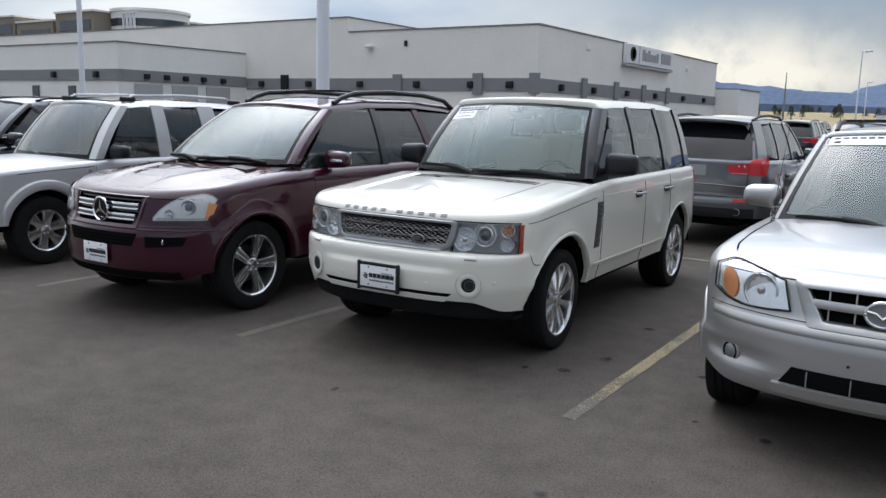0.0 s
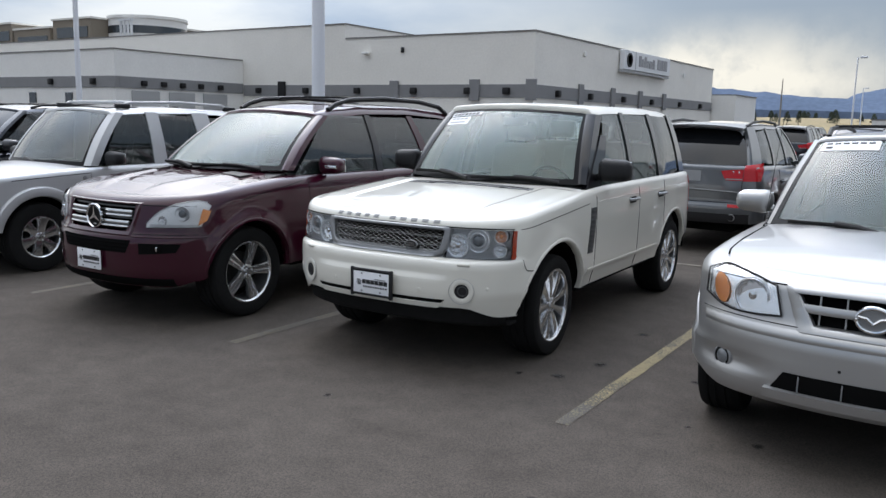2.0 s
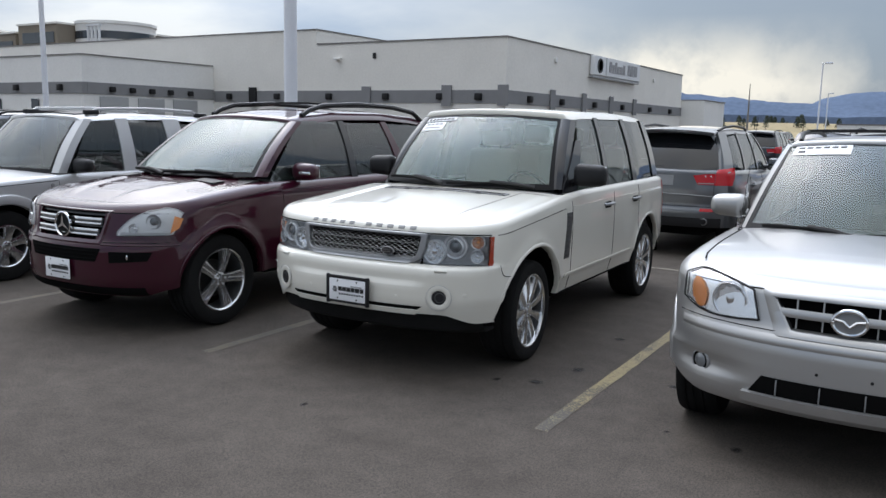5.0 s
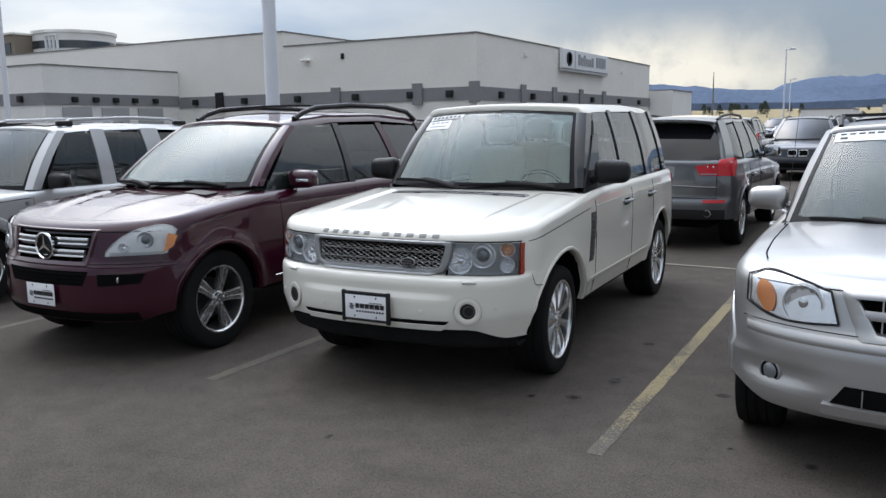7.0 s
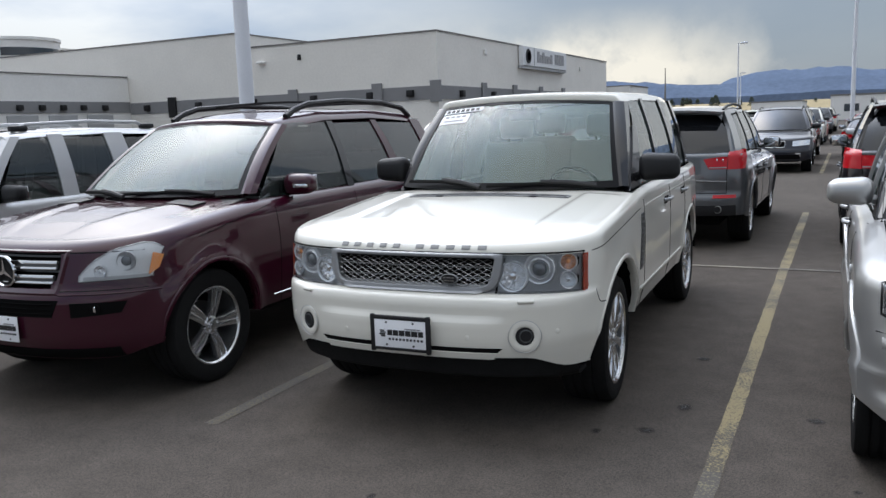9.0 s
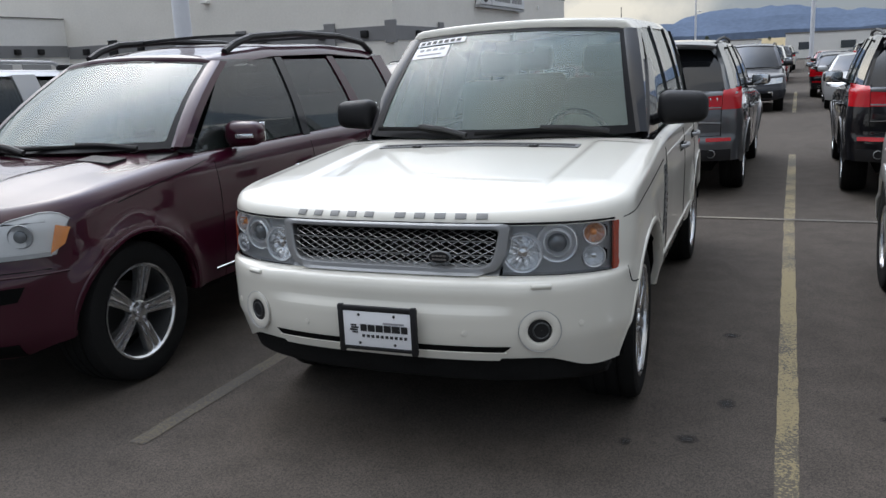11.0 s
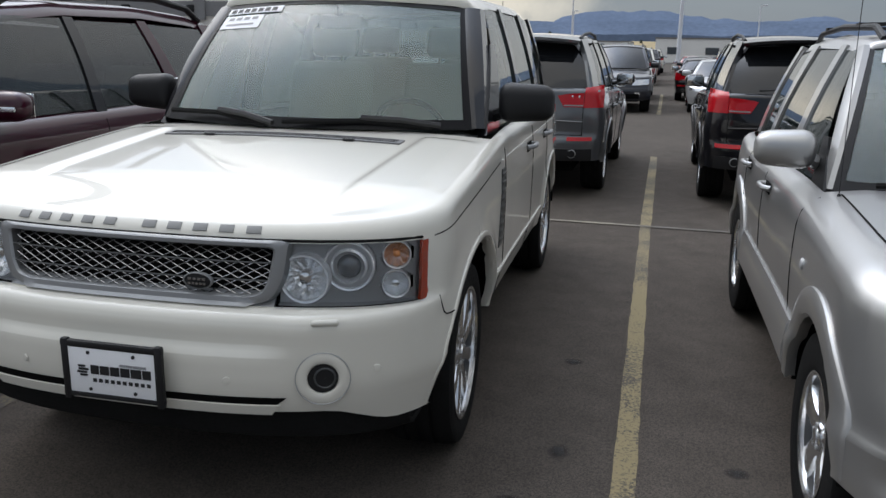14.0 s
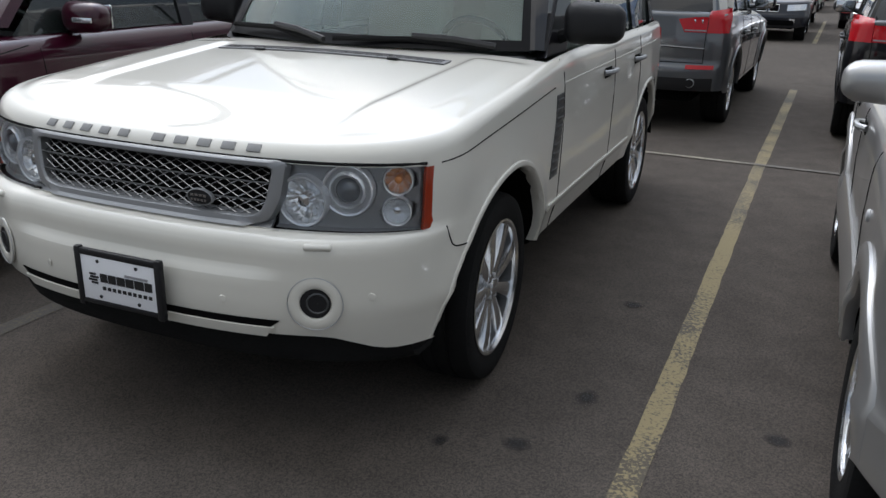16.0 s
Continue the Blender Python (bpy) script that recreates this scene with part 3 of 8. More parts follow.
def wheel(parent, hub, radius, width, rim_r, style, sgn, rim_mat=None, steer=0.0, simple=False):
    """One wheel; its outer face looks to sgn * x."""
    rim_mat = rim_mat or M["alloy"]
    base = pose(hub[0], hub[1], hub[2], 0, 0, steer)
    w2 = width / 2
    prof = [(rim_r, -w2 * 0.9), (radius * 0.93, -w2), (radius * 0.985, -w2 * 0.82), (radius, -w2 * 0.5), (radius * 0.996, -w2 * 0.47), (radius * 0.975, -w2 * 0.45), (radius * 0.975, -w2 * 0.38), (radius, -w2 * 0.36), (radius, -0.012), (radius * 0.978, -0.010),
            (radius * 0.978, 0.010), (radius, 0.012), (radius, w2 * 0.36), (radius * 0.975, w2 * 0.38), (radius * 0.975, w2 * 0.45), (radius * 0.996, w2 * 0.47), (radius, w2 * 0.5),
            (radius * 0.985, w2 * 0.82), (radius * 0.96, w2 * 0.95), (radius * 0.90, w2 * 1.0), (rim_r * 1.12, w2 * 0.99), (rim_r * 1.03, w2 * 0.93), (rim_r, w2 * 0.9)]
    bm = bmesh.new()
    ts = 48
    rings = []
    for r, a in prof:
        rings.append([bm.verts.new((sgn * a, r * math.cos(2 * math.pi * k / ts), r * math.sin(2 * math.pi * k / ts))) for k in range(ts)])
    for a, b in zip(rings, rings[1:]):
        for k in range(ts):
            bm.faces.new((a[k], a[(k + 1) % ts], b[(k + 1) % ts], b[k]))
    tyre = part("wheel", bm, M["rubber"], parent, "black rubber tyre on an alloy rim", matrix=base)
    bm = lathe_bm([(rim_r, w2 * 0.9), (rim_r * 1.02, w2 * 0.96), (rim_r * 0.985, w2 * 0.965), (rim_r * 0.95, w2 * 0.9), (rim_r * 0.945, w2 * 0.8)], "x", 48)
    for v in bm.verts:
        v.co.x *= sgn
    for f in [f for f in bm.faces if len(f.verts) > 4]:
        bm.faces.remove(f)
    part("rim", bm, rim_mat, tyre)
    bm = lathe_bm([(rim_r * 0.945, w2 * 0.8), (rim_r * 0.92, w2 * 0.45), (rim_r * 0.9, -w2 * 0.8)], "x", 40)
    for v in bm.verts:
        v.co.x *= sgn
    for f in [f for f in bm.faces if len(f.verts) > 4]:
        bm.faces.remove(f)
    part("rim_barrel", bm, M["grille_grey"], tyre)
    # brake disc behind the spokes
    bm = lathe_bm([(0.02, 0.01), (rim_r * 0.62, 0.01), (rim_r * 0.62, -0.015), (0.02, -0.015)], "x", 32)
    if simple:
        bm.free()
    else:
        part("brake_disc", bm, M["disc"], tyre)
    # near-black disc added behind the spokes: painted shade for the gaps
    bm = lathe_bm([(rim_r * 0.9, -w2 * 0.3), (0.01, -w2 * 0.32)], "x", 24)
    for v in bm.verts:
        v.co.x *= sgn
    part("wheel_gap_shade", bm, M["dark"], tyre)
    n, kind = style
    whole = bmesh.new()
    for k in range(n):
        a = 2 * math.pi * k / n + (0.3 if kind != "five" else 0)
        bm = whole if simple else bmesh.new()
        legs = [(-0.0, 0.5)] if kind in ("plain", "wide") else [(-0.11, 0.5), (0.11, 0.5)]
        for off, _ in legs:
            if kind == "plain":
                secs = [(0.16, 0.025, 0.78), (0.5, 0.031, 0.84), (0.8, 0.040, 0.85), (0.95, 0.052, 0.84)]
            elif kind == "wide":
                secs = [(0.16, 0.05, 0.72), (0.45, 0.048, 0.82), (0.75, 0.058, 0.84), (0.95, 0.085, 0.84)]
            elif kind == "five":
                secs = [(0.15, 0.022, 0.72), (0.5, 0.022, 0.82), (0.94, 0.030, 0.84)]
            else:
                secs = [(0.16, 0.016, 0.75), (0.5, 0.014, 0.82), (0.94, 0.016, 0.84)]
            prev = None
            for fr, hw, dep in secs:
                r = fr * rim_r
                t = off * (0.35 + 0.65 * fr) * rim_r * (1.0 if kind == "five" else 0.7)
                xo, xi = w2 * dep, w2 * dep - 0.035
                ring = []
                for (tt, xx) in ((-hw, xi), (-hw * 0.8, xo - 0.004), (-hw * 0.45, xo), (hw * 0.45, xo), (hw * 0.8, xo - 0.004), (hw, xi)):
                    yy = r * math.cos(a) - (t + tt) * math.sin(a)
                    zz = r * math.sin(a) + (t + tt) * math.cos(a)
                    ring.append(bm.verts.new((sgn * xx, yy, zz)))
                if prev:
                    for q in range(6):
                        bm.faces.new((prev[q], prev[(q + 1) % 6], ring[(q + 1) % 6], ring[q]))
                prev = ring
        if not simple:
            part("spoke", bm, rim_mat, tyre)
    if simple:
        part("spokes", whole, rim_mat, tyre)
        return tyre
    whole.free()
    bm = lathe_bm([(rim_r * 0.24, w2 * 0.55), (rim_r * 0.23, w2 * 0.78), (rim_r * 0.19, w2 * 0.82), (rim_r * 0.13, w2 * 0.82), (rim_r * 0.125, w2 * 0.87), (0.004, w2 * 0.89)], "x", 24)
    for v in bm.verts:
        v.co.x *= sgn
    part("hub_cap", bm, rim_mat, tyre)
    for k in range(5):
        a = 2 * math.pi * k / 5 + 0.2
        bm = lathe_bm([(0.009, w2 * 0.8), (0.009, w2 * 0.845), (0.004, w2 * 0.855)], "x", 8)
        for v in bm.verts:
            v.co.x *= sgn
        bmesh.ops.translate(bm, verts=bm.verts, vec=(0, rim_r * 0.18 * math.cos(a), rim_r * 0.18 * math.sin(a)))
        part("lug_nut", bm, M["lamp_grey"], tyre)
    return tyre


class Cabin:
    """Everything over the belt line: roof, pillars and panes."""

    def __init__(self, spec):
        self.c = spec

    def x_at(self, y, z):
        c = self.c
        t = (z - c["belt_z"]) / (c["roof_z"] - c["belt_z"])
        w = c["belt_w"] + (c["roof_w"] - c["belt_w"]) * t + 0.02 * math.sin(math.pi * min(1, max(0, t)))
        return w - interp(c.get("plan", [(0, 0)]), y)

    def panel(self, quad, n=7):
        """A grid on the cabin's side from four (y, z): low front, low back, high back, high front."""
        a, b, d, e = quad
        g = []
        for i in range(n):
            u = i / (n - 1)
            row = []
            for j in range(n):
                v = j / (n - 1)
                y = (a[0] * (1 - u) + b[0] * u) * (1 - v) + (e[0] * (1 - u) + d[0] * u) * v
                z = (a[1] * (1 - u) + b[1] * u) * (1 - v) + (e[1] * (1 - u) + d[1] * u) * v
                row.append((y, z))
            g.append(row)
        return g

    def side_sheet(self, name, quad, mat, parent, thick, out=0.0, label=""):
        for sgn in (1, -1):
            g = [[(sgn * (self.x_at(y, z) + out), y, z) for y, z in row] for row in self.panel(quad)]
            if sgn < 0:
                g = g[::-1]
            part(name, sheet_bm(g, thick, pane=mat in PANES), mat, parent, label)

    def roof(self, parent, mat, name="roof"):
        c = self.c
        ys = np.linspace(c["roof_y0"], c["roof_y1"], 26)
        V, F = [], []
        m = 30
        lip = c.get("lip", 0.045)
        rows_in = [(-1, ys[0] - 0.012, lip), (-1, ys[0] - 0.014, lip * 0.45), (0, ys[0] - 0.006, lip * 0.1)] + [(i, y, 0.0) for i, y in enumerate(ys)] + [(25, ys[-1] + 0.012, 0.012), (25, ys[-1] + 0.02, 0.05)]
        for i, y, drop in rows_in:
            i = max(0, i)
            e = c["roof_w"] - interp(c.get("plan", [(0, 0)]), y) + 0.004
            for k in range(m + 1):
                u = -1 + 2 * k / m
                au = abs(u)
                # crown with a rounded shoulder
                sh = max(0.0, au - 0.86) / 0.14
                z = interp(c["roof_line"], y) - drop - c.get("roof_crown", 0.035) * au ** 2 - c["rail"] * (1 - math.sqrt(max(0.0, 1 - sh * sh)))
                bow = interp(c["roof_bow"], au)
                yy = y + bow * (1 - i / 25) - 0.8 * bow * (i / 25)
                V.append((e * u, yy, z))
        for i in range(len(rows_in) - 1):
            for k in range(m):
                a = i * (m + 1) + k
                F.append((a, a + 1, a + m + 2, a + m + 1))
        ob = link_mesh(name, V, F, mat, parent)
        self.roofV = V
        return ob

    def windscreen(self, parent, mat, name, base, top, w0, w1, bow0, bow1, thick=0.006, n=14, frit=None):
        """Curved pane between a low edge (y, z) and a high edge (y, z)."""
        g = []
        for i in range(n + 1):
            u = -1 + 2 * i / n
            row = []
            for j in range(7):
                v = j / 6
                w = w0 + (w1 - w0) * v
                y = base[0] + (top[0] - base[0]) * v + (bow0 + (bow1 - bow0) * v) * u * u
                z = base[1] + (top[1] - base[1]) * v - 0.035 * u * u * v
                off = 0.03 * math.sin(math.pi * v)
                row.append((w * u, y - off * math.copysign(1, top[0] - base[0]), z + off * 0.5))
            g.append(row)
        part(name, sheet_bm(g if top[0] > base[0] else g[::-1], thick, pane=mat in PANES), mat, parent)
        return g


def pane_patch(parent, name, mat, ws, us, vs, inset=0.010, thick=0.002, label="", n=6):
    """A flat label that lies behind a screen, us across (-1 to 1), vs up it (0 to 1)."""
    base, top, w0, w1, bow0, bow1 = ws
    g = []
    for i in range(n + 1):
        row = []
        for j in range(7):
            u, v = us[0] + (us[1] - us[0]) * i / n, vs[0] + (vs[1] - vs[0]) * j / 6
            off = 0.03 * math.sin(math.pi * v)
            y = base[0] + (top[0] - base[0]) * v + (bow0 + (bow1 - bow0) * v) * u * u - off
            z = base[1] + (top[1] - base[1]) * v - 0.035 * u * u * v + off * 0.5
            row.append(((w0 + (w1 - w0) * v) * u, y + inset, z - inset * 0.5))
        g.append(row)
    return part(name, sheet_bm(g, thick), mat, parent, label)


def strip_between(parent, name, mat, a, b, wa, wb, depth, label=""):
    """A tapered bar with a rounded box section from a to b; wa, wb its width along y at either end."""
    bm = bmesh.new()
    n = 8
    rings = []
    for i in range(n + 1):
        t = i / n
        p = Vector(a).lerp(Vector(b), t)
        w = wa + (wb - wa) * t
        s = 1 if a[0] > 0 else -1
        ring = [bm.verts.new(p + Vector((s * dx, dy, 0))) for dx, dy in ((0, -w / 2), (0.006, -w * 0.3), (0.006, w * 0.3), (0, w / 2), (-depth, w / 2), (-depth, -w / 2))]
        rings.append(ring)
    for r0, r1 in zip(rings, rings[1:]):
        for k in range(6):
            bm.faces.new((r0[k], r0[(k + 1) % 6], r1[(k + 1) % 6], r1[k]))
    bm.faces.new(rings[0])
    bm.faces.new(rings[-1])
    return part(name, bm, mat, parent, label)


def seam(parent, points, name="panel_gap", r=0.0026, mat=None):
    return part(name, tube_bm(points, r, 4), mat or M["seam"], parent)


def liners(parent, shell, width=0.34, lo=False):
    """Dark wheel housings and the underbody."""
    s = shell.s
    for hub in (s.get("axle", 0.0), s["wb"]):
        fwd = 1 / s.get("arch_k", 1.0) if hub < 1 else 1.0
        for sgn in (1, -1):
            bm = bmesh.new()
            xo, xi = s["w"] - 0.035, s["w"] - width
            R = s["arch"] + 0.004
            rings = []
            for x in (xo, xi):
                rings.append([bm.verts.new((sgn * x, hub + R * math.cos(math.pi * (0.03 + 0.94 * k / 24)) * (fwd if k > 12 else 1.0), s["hub"] + R * math.sin(math.pi * (0.03 + 0.94 * k / 24)))) for k in range(25)])
            for k in range(24):
                bm.faces.new((rings[0][k], rings[0][k + 1], rings[1][k + 1], rings[1][k]))
            bm.faces.new(rings[1])
            part("wheel_arch_liner", bm, M["dark"], parent)
    y0, y1 = s["yf"] + 0.25, s["yr"] - 0.2
    z0 = s["sill"] - 0.09
    bm = box_bm((2 * s["w"] - 2 * width, y1 - y0, 0.16), (0, (y0 + y1) / 2, z0 + 0.08), 0.02)
    a = math.sqrt(max(0.01, s["arch"] ** 2 - (s["sill"] - s["hub"]) ** 2)) + 0.02
    box_bm((2 * s["w"] - 0.16, s["wb"] - 2 * a, 0.1), (0, s["wb"] / 2, z0 + 0.1), 0.02, bm=bm)
    part("underbody", bm, M["dark"], parent)


def arch_flare(parent, shell, mat, wide=0.05, proud=0.012, lift=1.0, name="arch_flare", z_front=None, z_back=None, hubs=None):
    """A moulded band round each wheel arch: it swells from the flank and rolls in under the edge."""
    s = shell.s
    R = s["arch"]
    prof = [(wide, -0.004), (wide * 0.97, proud * 0.55), (wide * 0.86, proud * 0.92), (wide * 0.6, proud), (wide * 0.25, proud * 0.95), (0.004, proud * 0.75), (-0.007, proud * 0.2), (-0.008, -0.02), (-0.006, -0.034)]
    for hub in hubs or (s.get("axle", 0.0), s["wb"]):
        fwd = 1 / s.get("arch_k", 1.0) if hub < 1 else 1.0
        z1 = (s["sill"] if z_back is None else z_back) - s["hub"]
        z0 = (s["sill_f"] if z_front is None and hub < 1 else (s["sill"] if z_front is None else z_front)) - s["hub"]
        a0, a1 = math.pi - math.asin(max(-0.9, min(0.9, z0 / R))), math.asin(max(-0.9, min(0.9, z1 / R)))
        for sgn in (1, -1):
            bm = bmesh.new()
            n = 40
            rings = []
            for k in range(n + 1):
                a = a0 + (a1 - a0) * k / n
                ring = []
                e = 0.45 + 0.55 * smoothstep(0.0, 0.16, min(k, n - k) / n)
                for dr, out in prof:
                    dr, out = (dr * e, out * e) if dr > 0 else (dr, out)
                    f = fwd if math.cos(a) < 0 else 1.0
                    y, z = hub + (R + dr) * math.cos(a) * f, s["hub"] + (R + dr * lift) * math.sin(a)
                    x = shell.flank(hub + (R + max(dr, 0.0)) * math.cos(a) * f, z) + out
                    ring.append(bm.verts.new((sgn * x, y, z)))
                rings.append(ring)
            for a, b in zip(rings, rings[1:]):
                for q in range(len(prof) - 1):
                    f = (a[q], b[q], b[q + 1], a[q + 1])
                    bm.faces.new(f if sgn > 0 else f[::-1])
            part(name, bm, mat, parent)


def tub(parent, shell, cabin, y0, y1, z_top):
    """Dark cabin floor and inner side walls."""
    c = cabin.c
    w = c["belt_w"] - 0.05
    bm = box_bm((2 * w, y1 - y0, 0.05), (0, (y0 + y1) / 2, 0.55))
    for sgn in (1, -1):
        box_bm((0.05, y1 - y0, z_top - 0.55), (sgn * w, (y0 + y1) / 2, (z_top + 0.55) / 2), 0.02, bm=bm)
    for y in (y0, y1):
        box_bm((2 * w, 0.05, z_top - 0.55), (0, y, (z_top + 0.55) / 2), 0.01, bm=bm)
    part("cabin_lining", bm, M["dark_cloth"], parent)


def seat(parent, x, y, mat, z=0.62, wide=0.52, rest=True):
    bm = box_bm((wide, 0.52, 0.2), (x, y, z + 0.1), 0.06, 3)
    st = part("seat", bm, mat, parent)
    back = box_bm((wide * 0.96, 0.15, 0.66), (0, 0, 0.33), 0.06, 3)
    part("backrest", back, mat, st, matrix=pose(x, y + 0.25, z + 0.16, -14, 0, 0))
    if rest:
        hr = box_bm((wide * 0.52, 0.11, 0.19), (0, 0, 0.79), 0.045, 3)
        box_bm((0.015, 0.015, 0.1), (-0.06, 0, 0.66), 0, bm=hr)
        box_bm((0.015, 0.015, 0.1), (0.06, 0, 0.66), 0, bm=hr)
        part("headrest", hr, mat, st, matrix=pose(x, y + 0.25, z + 0.16, -14, 0, 0))


def steering_wheel(parent, x, y, z, mat):
    bm = bmesh.new()
    R, r = 0.19, 0.017
    rings = []
    for k in range(28):
        a = 2 * math.pi * k / 28
        rings.append([bm.verts.new(((R + r * math.cos(b)) * math.cos(a), r * math.sin(b), (R + r * math.cos(b)) * math.sin(a))) for b in [2 * math.pi * q / 8 for q in range(8)]])
    for i in range(28):
        A, B = rings[i], rings[(i + 1) % 28]
        for q in range(8):
            bm.faces.new((A[q], A[(q + 1) % 8], B[(q + 1) % 8], B[q]))
    box_bm((0.15, 0.05, 0.11), (0, -0.015, -0.01), 0.02, bm=bm)
    box_bm((0.36, 0.02, 0.035), (0, 0, 0.0), 0.008, bm=bm)
    box_bm((0.035, 0.02, 0.18), (0, 0, -0.09), 0.008, bm=bm)
    part("steering_wheel", bm, mat, parent, matrix=pose(x, y, z, 25, 0, 0))


def mirror(parent, base, sgn, paint, size=(0.26, 0.13, 0.19), reach=0.14, cap_mat=None, lamp=False):
    bm = box_bm(size, (0, 0, 0), min(size) * 0.4, 4)
    for v in bm.verts:  # front of the housing is domed, its outer end tapers
        v.co.z *= 1 - 0.25 * max(0, v.co.x / size[0] + 0.1)
        if v.co.y < 0:
            v.co.y *= 1 - 0.7 * abs(v.co.z / size[2]) ** 2
        v.co.x *= sgn
    m = part("door_mirror", bm, cap_mat or paint, parent, matrix=pose(base[0] + sgn * (reach + size[0] / 2 - 0.03), base[1], base[2], 0, 0, sgn * 6))
    bm = tube_bm([(sgn * (-size[0] / 2 - reach + 0.02), 0.03, -size[2] * 0.38), (sgn * (-size[0] / 2), 0.01, -size[2] * 0.3), (sgn * (-size[0] * 0.3), 0, -size[2] * 0.2)], 0.03, 8)
    part("mirror_arm", bm, M["plastic"] if cap_mat is None else cap_mat, m)
    bm = box_bm((size[0] * 0.82, 0.012, size[2] * 0.74), (0, size[1] * 0.5, 0), 0.005)
    part("mirror_glass", bm, M["chrome"], m)
    if lamp:
        bm = box_bm((size[0] * 0.5, 0.012, 0.028), (sgn * size[0] * 0.16, -size[1] * 0.5 - 0.001, -0.01), 0.006)
        part("indicator_lamp", bm, M["reflector"], m)
    return m


def door_handle(parent, x, y, z, sgn, mat, length=0.2):
    bm = tube_bm([(sgn * (x + 0.004), y - length / 2, z), (sgn * (x + 0.036), y - length * 0.36, z + 0.004), (sgn * (x + 0.042), y, z + 0.006), (sgn * (x + 0.036), y + length * 0.36, z + 0.004), (sgn * (x + 0.004), y + length / 2, z)], 0.014, 8)
    h = part("door_handle", bm, mat, parent)
    bm = box_bm((0.006, length * 0.75, 0.055), (sgn * (x + 0.002), y, z - 0.004), 0.0025)
    part("handle_recess", bm, M["seam"], h)


def wiper(parent, a, b, lift=0.02):
    a, b = Vector(a), Vector(b)
    mid = a.lerp(b, 0.5) + Vector((0, -0.01, lift))
    bm = tube_bm([a + Vector((0, 0, 0.012)), a.lerp(b, 0.25) + Vector((0, -0.012, lift + 0.012)), mid + Vector((0, 0, 0.014))], 0.015, 6)
    w = part("wiper", bm, M["ink"], parent)
    bm = tube_bm([a.lerp(b, 0.05), mid, b], 0.013, 6)
    part("wiper_blade", bm, M["rubber"], w)


def round_lamp(parent, centre, r, depth, facing, name="headlight_bulb", bowl="reflector", ring="chrome"):
    """A bowl reflector with a rim and a bulb; facing: matrix whose -y looks out."""
    m = Matrix.Translation(centre) @ facing
    bm = lathe_bm([(r, 0.0), (r * 0.96, -0.006), (r * 0.90, -0.003), (r * 0.88, 0.004), (r * 0.7, depth * 0.55), (r * 0.4, depth * 0.9), (0.004, depth)], "y", 40)
    for i, v in enumerate(bm.verts):  # flutes in the bowl
        q = math.hypot(v.co.x, v.co.z)
        if 0.3 * r < q < 0.8 * r:
            v.co.y += depth * 0.12 * math.sin(10 * math.atan2(v.co.z, v.co.x))
    for f in [f for f in bm.faces if len(f.verts) > 4]:
        bm.faces.remove(f)
    ob = part(name, bm, M[bowl], parent, matrix=m)
    bm = lathe_bm([(r * 0.30, depth * 0.85), (r * 0.30, 0.01), (r * 0.24, -0.002), (0.003, -0.006)], "y", 20)
    part("bulb_cap", bm, M[ring], ob)
    return ob


def bars(parent, name, x0, x1, z, h, y, mat, widths, gap=0.012):
    """A row of plain bars in place of lettering."""
    k = (x1 - x0) / (sum(widths) + gap * (len(widths) - 1))
    x = x0
    for w in widths:
        part(name, box_bm((w * k, 0.003, h), (x + w * k / 2, y, z), 0), mat, parent, smooth=False)
        x += (w + gap) * k


def number_plate(parent, x, y, z, w=0.305, h=0.155, frame=True, tilt=0.0, holder="plastic"):
    """A dealer's plate: its name stands as plain bars."""
    base = pose(x, y, z, tilt, 0, 0)
    bm = box_bm((w, 0.006, h), (0, -0.004, 0), 0.002)
    p = part("dealer_plate", bm, M["plate_white"], parent, "white dealer plate with dark bars", matrix=base)
    if frame:
        bm = bmesh.new()
        fw = 0.026
        for sx in (-1, 1):
            box_bm((fw, 0.022, h + 2 * fw), (sx * (w / 2 + fw / 2 - 0.002), 0.0, 0), 0.006, bm=bm)
        for sz, hh in ((1, fw * 0.9), (-1, fw * 0.7)):
            box_bm((w + 2 * fw, 0.020, hh), (0, 0, sz * (h / 2 + hh / 2 - 0.002)), 0.006, bm=bm)
        box_bm((w * 0.9, 0.02, h * 0.9), (0, 0.011, 0), 0, bm=bm)
        part("plate_frame", bm, M[holder], p)
    bars(p, "name_bar", -w * 0.24, w * 0.45, 0.006, h * 0.19, -0.0085, M["ink"], [0.9, 1, 1, 1, 1.15, 0.9], 0.16)
    bars(p, "word_bar", -w * 0.22, w * 0.44, -h * 0.19, h * 0.075, -0.0085, M["ink"], [1] * 10, 0.75)
    bars(p, "small_bar", w * 0.1, w * 0.4, h * 0.19, h * 0.05, -0.0085, M["ink_grey"], [1] * 4, 0.1)
    for k in range(4):
        hh = (0.75, 1, 1, 0.75)[k]
        bm = box_bm((w * 0.11 * hh, 0.004, h * 0.04), (-w * 0.335 + (0.003 if k % 2 else -0.003), -0.0085, h * (0.10 - 0.066 * k)), 0)
        part("dealer_mark", bm, M["ink"], p, smooth=False)
    for sx in (-1, 1):
        for sz in (-1, 1):
            bm = lathe_bm([(0.006, -0.007), (0.006, -0.010), (0.003, -0.0115)], "y", 8)
            bmesh.ops.translate(bm, verts=bm.verts, vec=(sx * w * 0.26, 0, sz * h * 0.4))
            part("screw", bm, M["ink"], p)
    return p


